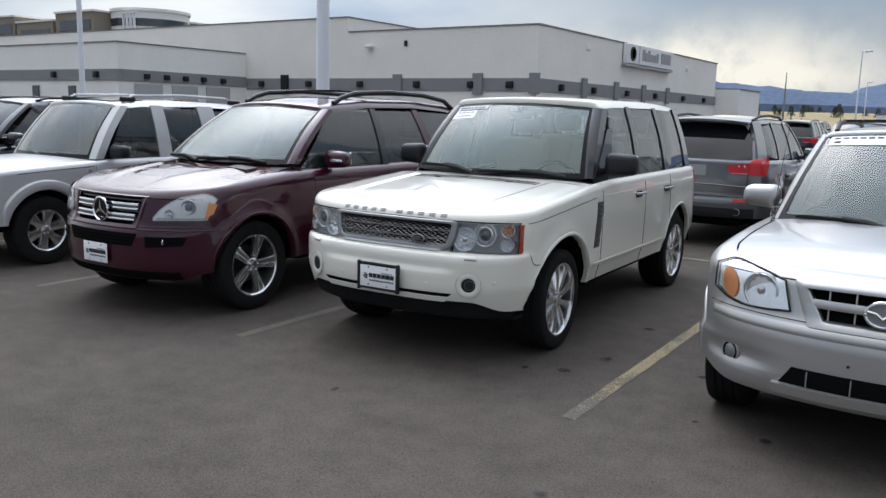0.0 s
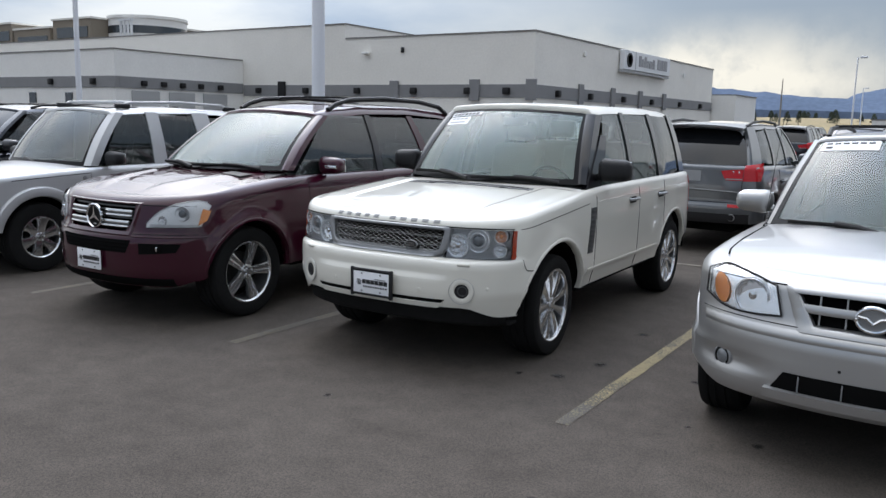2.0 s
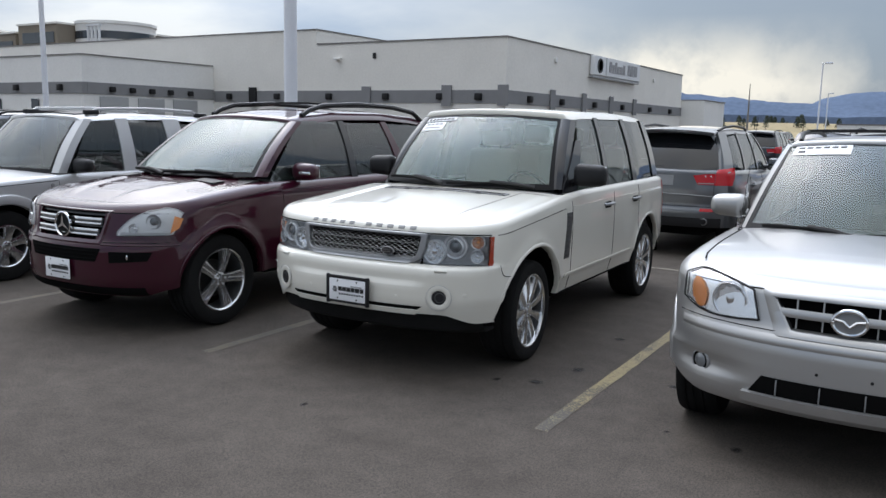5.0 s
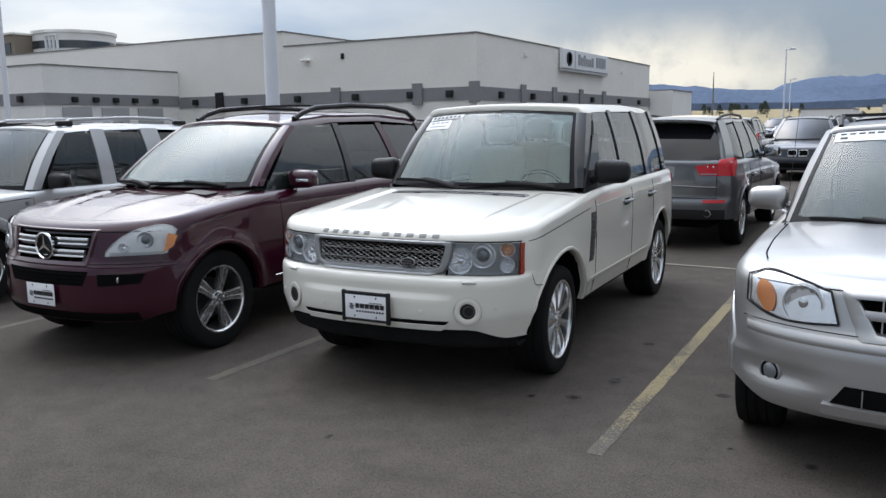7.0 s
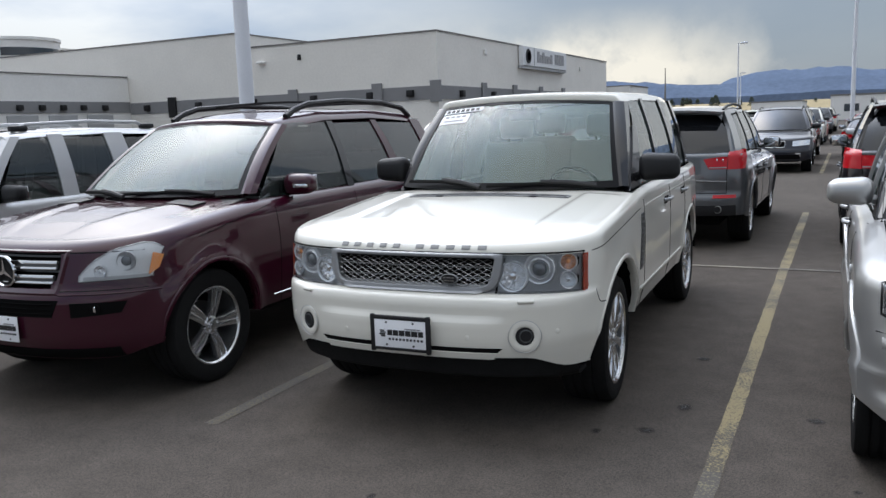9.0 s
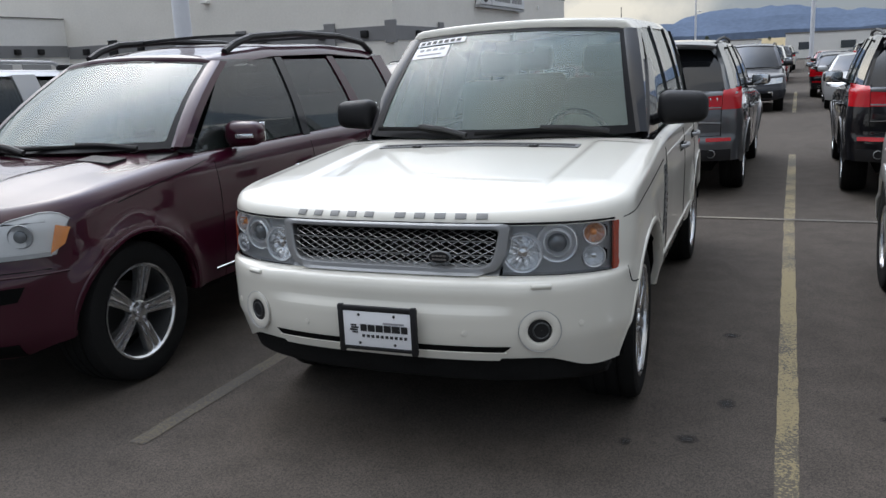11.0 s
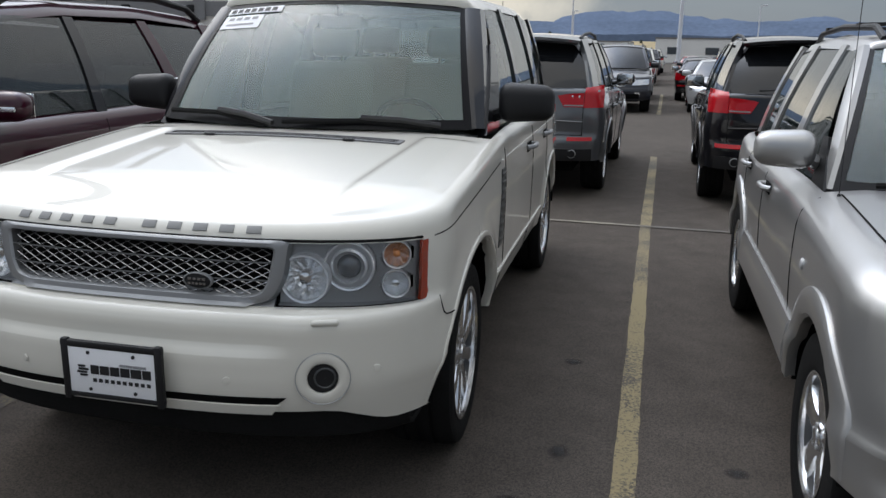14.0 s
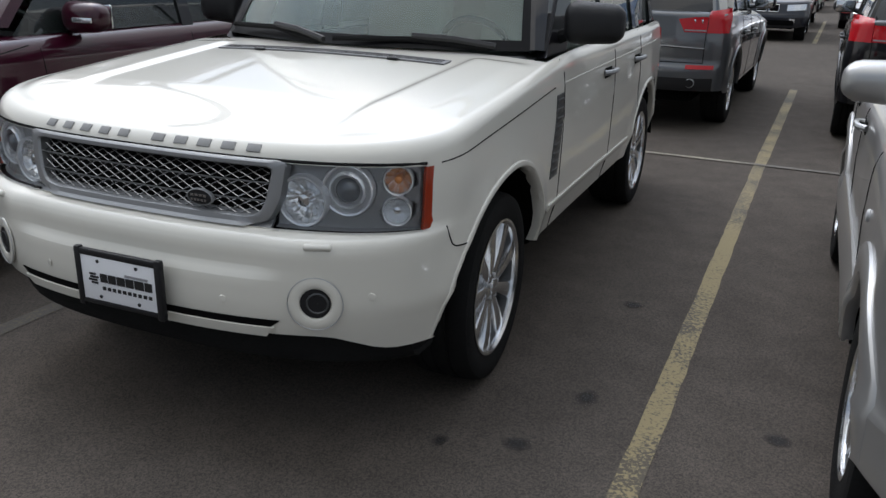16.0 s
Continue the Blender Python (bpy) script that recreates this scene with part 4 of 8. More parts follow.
def grille_ring(parent, shell, outline, mat, steps, n=64, name="grille_surround"):
    """A moulded rim round an opening in the nose: outline(o) gives its four corners grown by o."""
    bm = bmesh.new()
    rows = []
    for o, out in steps:
        cs = outline(o)
        r = []
        for k in range(n):
            t = k / n * 4
            q, f = int(t), t - int(t)
            (xa, za), (xb, zb) = cs[q % 4], cs[(q + 1) % 4]
            x, z = xa + (xb - xa) * f, za + (zb - za) * f
            r.append(bm.verts.new((x, shell.front_y(x, z) - out, z)))
        rows.append(r)
    for a, b in zip(rows, rows[1:]):
        for k in range(n):
            bm.faces.new((a[k], a[(k + 1) % n], b[(k + 1) % n], b[k]))
    return part(name, bm, mat, parent)


def lamp_patch(parent, shell, name, mat, xs, zs, out=0.006, sgn=1, front=True, n=8, m=5, thick=0.01, label="", edge=None):
    """A curved patch that lies on the nose or the tail between xs and zs. edge(u, v) may move (x, z)."""
    g = []
    for i in range(n + 1):
        row = []
        for j in range(m + 1):
            u, v = i / n, j / m
            x = xs[0] + (xs[1] - xs[0]) * u
            z = zs[0] + (zs[1] - zs[0]) * v
            if edge:
                dx, dz = edge(u, v)
                x, z = x + dx, z + dz
            at = shell.front_y if front else shell.rear_y
            y = at(x, z)
            # offset square to the surface
            xa = max(0.0, abs(x) - 0.015)
            slope = (at(abs(x) + 0.015, z) - at(xa, z)) / (abs(x) + 0.015 - xa) * (1 if x >= 0 else -1)
            q = math.hypot(slope, 1)
            x2, y2 = (x + out * slope / q, y - out / q) if front else (x - out * slope / q, y + out / q)
            row.append((sgn * x2, y2, z))
        g.append(row)
    if (sgn < 0) == front:
        g = g[::-1]
    return part(name, sheet_bm(g, thick, pane=mat in PANES), mat, parent, label)


def base_car(name, label, spec, cab, paint, lo=False):
    """Builds shell, cabin, wheels and glass that every car has; returns its Empty, shell and cabin."""
    car = tagged(new(name), label, "car", "cars on the lot")
    sh = Shell(spec, 0.09 if lo else spec.get("step", 0.05))
    d = spec["doors"]
    arch_back = spec["wb"] - spec["arch"] - 0.02

    def region(c, wf, wr):
        for x_to, z_lo, z_hi, x_low in spec.get("holes", ()):
            if wf > 0 and z_lo < c.z < z_hi and c.x < x_low + (x_to - x_low) * (c.z - z_lo) / (z_hi - z_lo):
                return None
        if wf > 0.01 or (c.y < spec.get("axle", 0.0) - spec["arch"] * 0.9):
            return "front_bumper" if c.z < spec["bumper_z"] else ("nose_panel" if wf > 0.35 else "fender")
        if wr > 0.01 or c.y > spec["wb"] + spec["arch"] * 0.98:
            if c.z < spec["rear_bumper_z"]:
                return "rear_bumper"
            return "tailgate" if wr > 0.45 else "rear_quarter"
        if c.z < spec.get("skirt_z", 0):
            return "side_skirt" if d[0] < c.y < spec["wb"] - spec["arch"] * 0.9 else ("fender" if c.y < d[0] else "rear_quarter")
        if c.y < d[0]:
            return "fender"
        if c.y < d[1]:
            return "front_door"
        if c.y < d[2]:
            return "rear_door"
        return "rear_quarter"

    sh.build(car, paint, region, spec.get("mats", {}))
    sh.hood(car, paint, cab["cowl_y"], shape=spec.get("hood_shape"))
    liners(car, sh, lo=lo)
    if not lo:
        arch_flare(car, sh, paint, *spec.get("lip", (0.035, 0.007)), z_back=spec["sill"] + spec.get("lip_up", 0.0))
    cb = Cabin(cab)
    cb.roof(car, spec.get("roof_mat", paint))
    for kind, quad, *mt in cab["side"]:
        if kind == "pillar":
            cb.side_sheet("pillar", quad, mt[0] if mt else paint, car, 0.05, 0.004)
        else:
            cb.side_sheet("side_window", quad, mt[0] if mt else M["glass_dark"], car, 0.005, -0.008)
    cb.ws = cb.windscreen(car, cab.get("ws_mat", M["glass"]), "windscreen", *cab["ws"])
    cb.rw = cb.windscreen(car, cab.get("rw_mat", M["glass_dark"]), "rear_window", *cab["rw"])
    if not lo:
        fr, fe = M["frit"], cab.get("border", 0.945)
        for us, vs in (((-1.0, -fe), (0.0, 1.0)), ((fe, 1.0), (0.0, 1.0)), ((-fe, fe), (0.0, 0.07)), ((-fe, fe), (0.965, 1.0))):
            pane_patch(car, "screen_border", fr, cab["ws"], us, vs, -0.003, 0.002, n=12)
    # corner posts along the screens' outer edges
    for sgn in (1, -1):
        for g, mt, wd in ((cb.ws, cab["a_mat"], cab["a_w"]), (cb.rw, cab["d_mat"], cab["d_w"])):
            edge = g[-1] if sgn > 0 else g[0]
            bm = bmesh.new()
            rings = []
            front = g is cb.ws
            for k, p in enumerate(edge):
                x, y, z = p
                xo = sgn * cb.x_at(y, z)
                yy = y + (wd if front else -wd)
                sec = [(x - sgn * 0.02, y + (-0.006 if front else 0.006), z + 0.004), (x + sgn * 0.012, y + (-0.006 if front else 0.006), z + 0.008), (xo - sgn * 0.004, y + (0.03 if front else -0.03), z + 0.004), (xo, yy, z), (xo - sgn * 0.05, yy, z - 0.01), (x - sgn * 0.02, y + (0.03 if front else -0.03), z - 0.02)]
                rings.append([bm.verts.new(q) for q in sec])
            for a, b in zip(rings, rings[1:]):
                for q in range(6):
                    bm.faces.new((a[q], a[(q + 1) % 6], b[(q + 1) % 6], b[q]))
            bm.faces.new(rings[0])
            bm.faces.new(rings[-1])
            part("pillar", bm, mt, car)
    hubx = spec["w"] - 0.035
    for y, st in ((spec.get("axle", 0.0), spec.get("steer", 0.0)), (spec["wb"], 0.0)):
        for sgn in (1, -1):
            wheel(car, (sgn * (hubx - spec["tyre_w"] / 2), y, spec["tyre_r"]), spec["tyre_r"], spec["tyre_w"], spec["rim_r"], spec["wheel"], sgn, steer=st, simple=lo)
    tub(car, sh, cb, cab["cowl_y"] + 0.05, cab["rw"][0][0] - 0.36, cab["belt_z"] - 0.03)
    # dashboard
    bm = box_bm((2 * cab["belt_w"] - 0.12, 0.55, 0.22), (0, cab["ws"][0][0] + 0.36, cab["belt_z"] - 0.12), 0.06, 3)
    part("dashboard", bm, M["dark_cloth"], car)
    # cowl under the screen
    g = []
    b = cab["ws"]
    for i in range(13):
        u = -1 + 2 * i / 12
        y = b[0][0] + b[4] * u * u
        row = []
        for v in (0, 0.5, 1):
            zz = sh.top(min(y - 0.16 + 0.2 * v, cab["cowl_y"] + 0.3))
            row.append((b[2] * u * 1.02, y - 0.18 + 0.2 * v, max(b[0][1] - 0.025, 0) - 0.03 * (1 - v)))
        g.append(row)
    part("cowl", sheet_bm(g, 0.02), M["plastic"], car)
    # gaps round the doors
    for sgn in (() if lo else (1, -1)):
        for y in d:
            zb = sh.bottom((1.0, y, 0, 0))
            zs = np.linspace(zb, sh.top(y) - 0.005, 14)
            seam(car, [(sgn * (sh.side_x(y, z) + 0.0005), y, z) for z in zs])
        # sill edge
        if not spec.get("sill_gap", True):
            continue
        ys = np.linspace(d[0], d[2], 12)
        seam(car, [(sgn * (sh.side_x(y, spec["sill"] + 0.05) + 0.0005), y, spec["sill"] + 0.05) for y in ys if sh.bottom((1.0, y, 0, 0)) < spec["sill"] + 0.04])
    # gap over the front bumper, bonnet edge
    if spec.get("bumper_gap", True):
        seam(car, [(x, sh.front_y(x, spec["bumper_z"]) - 0.002, spec["bumper_z"]) for x in np.linspace(-spec["w"] * 0.9, spec["w"] * 0.9, 25)])
    return car, sh, cb


def hood_gap(car, sh, y_end, drop, name="bonnet_gap"):
    for sgn in (1, -1):
        pts = []
        for p in sh.pts:
            if p[3] > 0 or p[1] > y_end or p[0] < 0.6:
                continue
            v = sh.point(p, sh.top(p[1]) - drop)
            pts.append((sgn * (v.x + 0.001), v.y - 0.001 * p[2], v.z))
        seam(car, pts, name)


# -- the white full-size SUV --
def white_suv():
    spec = dict(w=0.965, yf=-0.985, yr=3.86, cf=0.56, cr=0.45, n_front=2.65, n_rear=3.2, wb=2.88, hub=0.375, arch=0.487, arch_k=0.81, sill=0.43, sill_f=0.412, corner_drop=(0.70, 0.93),
                front_bottom=0.478, rear_bottom=0.45, zmin=0.40, zmax=1.22, hood_m=112, lip=(0.026, 0.006), sill_gap=False, bumper_gap=False, rows=26, levels=(0.66, 0.68, 0.70, 0.72, 0.75, 0.765, 0.778, 0.785, 0.79, 0.795, 0.8, 0.805, 0.62, 0.52, 0.46, 1.0, 1.005), holes=((0.905, 0.805, 1.0, 0.905),),
                top=[(-1, 1.06), (-0.6, 1.095), (0, 1.15), (0.6, 1.20), (1.0, 1.215), (2.5, 1.225), (3.9, 1.23)],
                round=[(-1, 0.062), (-0.5, 0.048), (0.3, 0.038), (4, 0.04)],
                side=[(0.3, 0.07), (0.45, 0.04), (0.53, 0.022), (0.56, 0.008), (0.72, 0.004), (0.95, 0.0), (1.10, 0.008), (1.25, 0.03)],
                plan=[(-1, 0.0), (0, 0.0), (1.0, 0.01), (2.9, 0.012), (3.9, 0.06)],
                front=[(0.3, 0.08), (0.445, 0.03), (0.50, 0.01), (0.56, 0.0), (0.75, 0.004), (0.778, 0.014), (0.790, 0.03), (0.797, 0.055), (0.81, 0.10), (1.0, 0.125), (1.06, 0.135)],
                rear=[(0.3, 0.05), (0.5, 0.0), (0.72, 0.01), (0.76, 0.06), (1.23, 0.12)], flare=0.012,
                bumper_z=0.8, rear_bumper_z=0.74, doors=(0.70, 1.76, 2.52), cuts=(0.70, 1.76, 2.52), belt=1.2, tyre_r=0.378, tyre_w=0.27, rim_r=0.268,
                wheel=(9, "plain"), crown=0.03, steer=1.5,
                dent=lambda x, z: 0.020 * (1 - smoothstep(0.47, 0.55, x)) * smoothstep(0.655, 0.70, z) * (1 - smoothstep(0.80, 0.805, z)),
                hood_shape=lambda x, y, u: 0.013 * smoothstep(0.585 + 0.03 * y, 0.635 + 0.03 * y, abs(x)) * (1 - smoothstep(0.88, 1.0, abs(u))) * (1 - smoothstep(0.38, 0.5, y)) * smoothstep(-0.84, -0.72, y), hood_ramp=0.12)
    cab = dict(belt_z=1.215, roof_z=1.83, belt_w=0.875, roof_w=0.715, cowl_y=0.62, roof_y0=1.02, roof_y1=3.50, rail=0.055, roof_crown=0.03,
               plan=[(0.6, 0.03), (1.2, 0.0), (2.8, 0.005), (3.6, 0.06)],
               roof_line=[(0.9, 1.862), (1.3, 1.888), (2.4, 1.895), (3.2, 1.88), (3.6, 1.86)], roof_bow=[(0, 0), (0.5, 0.03), (1, 0.13)],
               ws=((0.44, 1.225), (1.015, 1.825), 0.80, 0.665, 0.24, 0.11), rw=((3.72, 1.22), (3.48, 1.84), 0.76, 0.64, -0.12, -0.09),
               a_mat=M["black_paint"], a_w=0.15, d_mat=M["black_paint"], d_w=0.14, ws_mat=M["glass"], rw_mat=M["glass_dark"],
               side=[("pillar", [(0.70, 1.2), (0.98, 1.2), (1.24, 1.62), (1.12, 1.62)], M["black_paint"]),
                     ("window", [(0.92, 1.21), (1.72, 1.21), (1.72, 1.80), (1.30, 1.80)], M["glass_mid"]),
                     ("pillar", [(1.70, 1.2), (1.80, 1.2), (1.80, 1.82), (1.71, 1.82)], M["black_paint"]),
                     ("window", [(1.80, 1.21), (2.56, 1.22), (2.50, 1.80), (1.80, 1.80)], M["glass_mid"]),
                     ("pillar", [(2.55, 1.2), (2.66, 1.2), (2.58, 1.82), (2.48, 1.82)], M["black_paint"]),
                     ("window", [(2.66, 1.22), (3.42, 1.23), (3.26, 1.80), (2.58, 1.80)], M["glass_dark"]),
                     ("pillar", [(3.40, 1.2), (3.62, 1.2), (3.42, 1.82), (3.25, 1.82)], M["black_paint"])])
    car, sh, cb = base_car("full_size_suv", "boxy ivory-white SUV with grey mesh grille, parked nose out", spec, cab, M["white_paint"])
    # grille: grey surround, dark back, diamond mesh rows, bars
    gx, gz0, gz1 = 0.485, 0.83, 0.99

    back = lamp_patch(car, sh, "grille", M["dark"], (-gx, gx), (gz0 - 0.01, gz1 + 0.015), -0.04, 1, True, 16, 2, 0.02)
    lamp_patch(back, sh, "grille_sill", M["trim_grey"], (-0.478, 0.478), (0.797, 0.845), -0.012, 1, True, 20, 2, 0.01)
    bm = bmesh.new()

    def frame_pt(t, o):
        # slightly tapered surround with rounded corners
        hw, z0, z1 = gx + o, gz0 - o * 0.7, gz1 + o * 0.5
        cs = [(-hw + 0.028, z0), (hw - 0.028, z0), (hw, z1), (-hw, z1)]
        k = int(t * 4) % 4
        f = t * 4 - int(t * 4)
        a, b = Vector(cs[k]), Vector(cs[(k + 1) % 4])
        p = a.lerp(b, f)
        for c, rr in ((0, 0.06 + o), (1, 0.06 + o), (2, 0.02), (3, 0.02)):
            d = (p - Vector(cs[c])).length
            if d < rr:
                q0, q1 = Vector(cs[c - 1]), Vector(cs[(c + 1) % 4])
                mid = Vector(cs[c]) + ((q0 - Vector(cs[c])).normalized() + (q1 - Vector(cs[c])).normalized()) * rr * 0.5
                p = p.lerp(mid, 0.55 * (1 - d / rr))
        return p.x, p.y
    n = 160
    rows = []
    for o, out in ((-0.010, -0.03), (-0.008, 0.006), (0.0, 0.013), (0.022, 0.014), (0.036, 0.009), (0.044, -0.012)):
        r = []
        for k in range(n):
            x, z = frame_pt(k / n, o)
            r.append(bm.verts.new((x, sh.front_y(x, z) - out, z)))
        rows.append(r)
    for a, b in zip(rows, rows[1:]):
        for k in range(n):
            bm.faces.new((a[k], a[(k + 1) % n], b[(k + 1) % n], b[k]))
    part("grille_surround", bm, M["trim_grey"], back)
    for zc in (0.882, 0.938):
        bm = tube_bm([(x, sh.front_y(x, zc) - 0.004, zc) for x in np.linspace(-gx + 0.02, gx - 0.02, 17)], 0.003, 6)
        part("grille_bar", bm, M["grille_grey"], back)
    # diamond mesh: crossing wires
    for z0, z1 in ((0.832, 0.880), (0.884, 0.936), (0.940, 0.988)):
        bm = bmesh.new()
        m = 9
        step = (2 * gx - 0.05) / m
        zm = (z0 + z1) / 2
        for k in range(m):
            xa = -gx + 0.025 + step * k
            xm, xb = xa + step / 2, xa + step
            for lo, hi in ((z0, zm), (zm, z1)):
                for (x0, za), (x1, zb) in (((xa, lo), (xm, hi)), ((xm, hi), (xb, lo)), ((xa, hi), (xm, lo)), ((xm, lo), (xb, hi))):
                    tube_bm([(x0, sh.front_y(x0, za) + 0.006, za), (x1, sh.front_y(x1, zb) + 0.006, zb)], 0.0019, 4, bm=bm)
        part("grille_mesh", bm, M["mesh_metal"], back)
    bx, bz = 0.235, 0.875
    bm = lathe_bm([(0.048, 0.0), (0.048, -0.008), (0.043, -0.012), (0.003, -0.013)], "y", 28)
    for v in bm.verts:
        v.co.z *= 0.52
    bd = part("badge", bm, M["plastic"], back, "dark oval badge", matrix=pose(bx, sh.front_y(bx, bz) - 0.008, bz))
    bm = lathe_bm([(0.051, 0.0), (0.051, -0.010), (0.046, -0.012), (0.045, 0.0)], "y", 28)
    for v in bm.verts:
        v.co.z *= 0.53
    part("badge_rim", bm, M["trim_grey"], bd)
    bars(bd, "badge_bar", -0.03, 0.03, 0.007, 0.008, -0.0145, M["mesh_metal"], [1, 1, 1, 1], 0.3)
    bars(bd, "badge_bar", -0.03, 0.03, -0.008, 0.008, -0.0145, M["mesh_metal"], [1, 1, 1, 1, 1], 0.3)
    # name on the bonnet's front edge as plain blocks
    z_l = 1.036
    for x0, x1, k in ((-0.45, -0.07, 5), (0.022, 0.43, 5)):
        wl = (x1 - x0 - 0.036 * (k - 1)) / k
        for q in range(k):
            x = x0 + q * (wl + 0.036) + wl / 2
            bm = box_bm((wl * 0.9, 0.003, 0.028), (0, 0, 0), 0.001)
            part("name_block", bm, M["letter_grey"], car, matrix=pose(x, sh.front_y(x, z_l) - 0.0005, z_l + 0.0005, -44, 0, 8 * x / 0.4))
    # headlights
    for sgn in (1, -1):
        hx0, hx1 = 0.485, 0.905
        hl = lamp_patch(car, sh, "headlight", M["lamp_grey"], (hx0, hx1 + 0.01), (0.80, 1.008), -0.085, sgn, True, 14, 6, 0.01, "clear headlight with round lamps in a grey housing")
        lamp_patch(hl, sh, "headlight_lens", M["lens"], (hx0, hx1), (0.803, 1.004), 0.006, sgn, True, 14, 6, 0.003)

        # grey face with a hole for each lamp stands behind the lens
        holes = ((0.562, 0.886, 0.080), (0.694, 0.926, 0.080), (0.828, 0.957, 0.046), (0.828, 0.863, 0.046))
        for x, z, r in holes:
            yaw = math.degrees(math.atan2(sh.front_y(x + 0.03, z) - sh.front_y(x - 0.03, z), 0.06))
            at = pose(sgn * x, sh.front_y(x, z) + 0.020, z, 0, 0, sgn * yaw * 0.6)
            # rolled chrome bezel round a deep dish
            bm = lathe_bm([(r * 1.04, 0.022), (r * 1.03, -0.004), (r * 0.98, -0.010), (r * 0.91, -0.008), (r * 0.88, 0.004)], "y", 44)
            for f in [f for f in bm.faces if len(f.verts) > 4]:
                bm.faces.remove(f)
            lamp = part("lamp_bezel", bm, M["bright_ring"], hl, matrix=at)
            if (x, z) == (0.694, 0.926):
                dish = [(r * 0.89, 0.002), (r * 0.84, 0.016), (r * 0.74, 0.012), (r * 0.71, -0.006), (r * 0.63, -0.010), (r * 0.56, -0.004), (r * 0.52, 0.012), (0.004, 0.014)]
                part("lamp_dish", lathe_bm(dish, "y", 44), M["lamp_grey"], lamp)
                bm = lathe_bm([(r * 0.73, 0.004), (r * 0.71, -0.008), (r * 0.63, -0.013), (r * 0.57, -0.006)], "y", 44)
                for f in [f for f in bm.faces if len(f.verts) > 4]:
                    bm.faces.remove(f)
                part("lamp_ring", bm, M["bright_ring"], lamp)
                part("projector_lens", lathe_bm([(r * 0.5, 0.010), (r * 0.46, -0.004), (r * 0.32, -0.014), (0.003, -0.018)], "y", 28), M["projector_glass"], lamp)
                continue
            bm = bmesh.new()
            rings = []
            for q, dep in ((0.89, 0.003), (0.74, 0.020), (0.56, 0.034), (0.36, 0.043), (0.18, 0.047)):
                rings.append([bm.verts.new((q * r * math.cos(2 * math.pi * k / 40), dep + (0.004 if k % 4 < 2 else -0.001) * q, q * r * math.sin(2 * math.pi * k / 40))) for k in range(40)])
            for ra, rb in zip(rings, rings[1:]):
                for k in range(40):
                    bm.faces.new((ra[k], ra[(k + 1) % 40], rb[(k + 1) % 40], rb[k]))
            bm.faces.new(rings[-1])
            part("lamp_dish", bm, M["reflector"], lamp, smooth=False)
            amber = (x, z) == (0.828, 0.957)
            part("bulb_cap", lathe_bm([(r * 0.30, 0.044), (r * 0.31, 0.016), (r * 0.24, 0.004), (0.003, 0.0)], "y", 20), M["orange"] if amber else M["chrome"], lamp)
        # moulded face between the lamps
        bm = bmesh.new()
        nu, nv = 64, 30
        grid = {}
        for i in range(nu + 1):
            for j in range(nv + 1):
                x, z = hx0 + (hx1 - hx0 + 0.008) * i / nu, 0.803 + 0.202 * j / nv
                grid[i, j] = (x, z)
        made = {}
        for i in range(nu):
            for j in range(nv):
                x, z = (grid[i, j][0] + grid[i + 1, j + 1][0]) / 2, (grid[i, j][1] + grid[i + 1, j + 1][1]) / 2
                if any(math.hypot(x - hx, z - hz) < r * 0.99 for hx, hz, r in holes):
                    continue
                f = []
                for k in ((i, j), (i + 1, j), (i + 1, j + 1), (i, j + 1)):
                    if k not in made:
                        gx_, gz_ = grid[k]
                        made[k] = bm.verts.new((sgn * gx_, sh.front_y(gx_, gz_) + 0.026, gz_))
                    f.append(made[k])
                bm.faces.new(f if sgn > 0 else f[::-1])
        part("lamp_face", bm, M["trim_grey"], hl)
        # amber wrap-round marker
        g = []
        for i in range(5):
            row = []
            for j in range(6):
                u, v = i / 4, j / 5
                x = 0.900 + 0.026 * u
                z = 0.806 + 0.193 * v
                row.append((sgn * (x + 0.003), sh.front_y(min(x, 0.93), z) - 0.009 + 0.03 * u, z))
            g.append(row)
        if sgn < 0:
            g = g[::-1]
        part("side_marker", sheet_bm(g, 0.012), M["amber_red"], hl, "amber-red side marker")
        # fog lamp in the bumper
        fx, fz = 0.653, 0.597
        fy = sh.front_y(fx, fz)
        bm = lathe_bm([(0.084, 0.006), (0.083, 0.002), (0.080, 0.0), (0.056, -0.001), (0.050, 0.002), (0.046, 0.035)], "y", 40)
        for f in [f for f in bm.faces if len(f.verts) > 4]:
            bm.faces.remove(f)
        yaw = math.degrees(math.atan2(sh.front_y(fx + 0.05, fz) - sh.front_y(fx - 0.05, fz), 0.1))
        fl = part("fog_lamp", bm, M["white_paint"], car, "round fog lamp in a white bezel", matrix=pose(sgn * fx, fy - 0.006, fz, 0, 0, sgn * yaw))
        bm = lathe_bm([(0.0475, 0.004), (0.044, 0.012), (0.002, 0.018)], "y", 28)
        part("fog_recess", bm, M["plastic"], fl)
        ring = [(0.085 * math.cos(a), 0.0, 0.085 * math.sin(a)) for a in np.linspace(0, 2 * math.pi, 33)]
        part("bezel_gap", tube_bm(ring, 0.0016, 4), M["lamp_grey"], fl)
        bm = lathe_bm([(0.034, 0.014), (0.032, 0.008), (0.026, 0.004), (0.024, 0.010), (0.002, 0.004)], "y", 28)
        for v in bm.verts:
            v.co.x = v.co.x * 0.85 + sgn * 0.006
        lens = part("fog_lens", bm, M["projector_glass"], fl)
        bm = lathe_bm([(0.036, 0.010), (0.035, 0.003), (0.031, 0.001), (0.028, 0.005)], "y", 32)
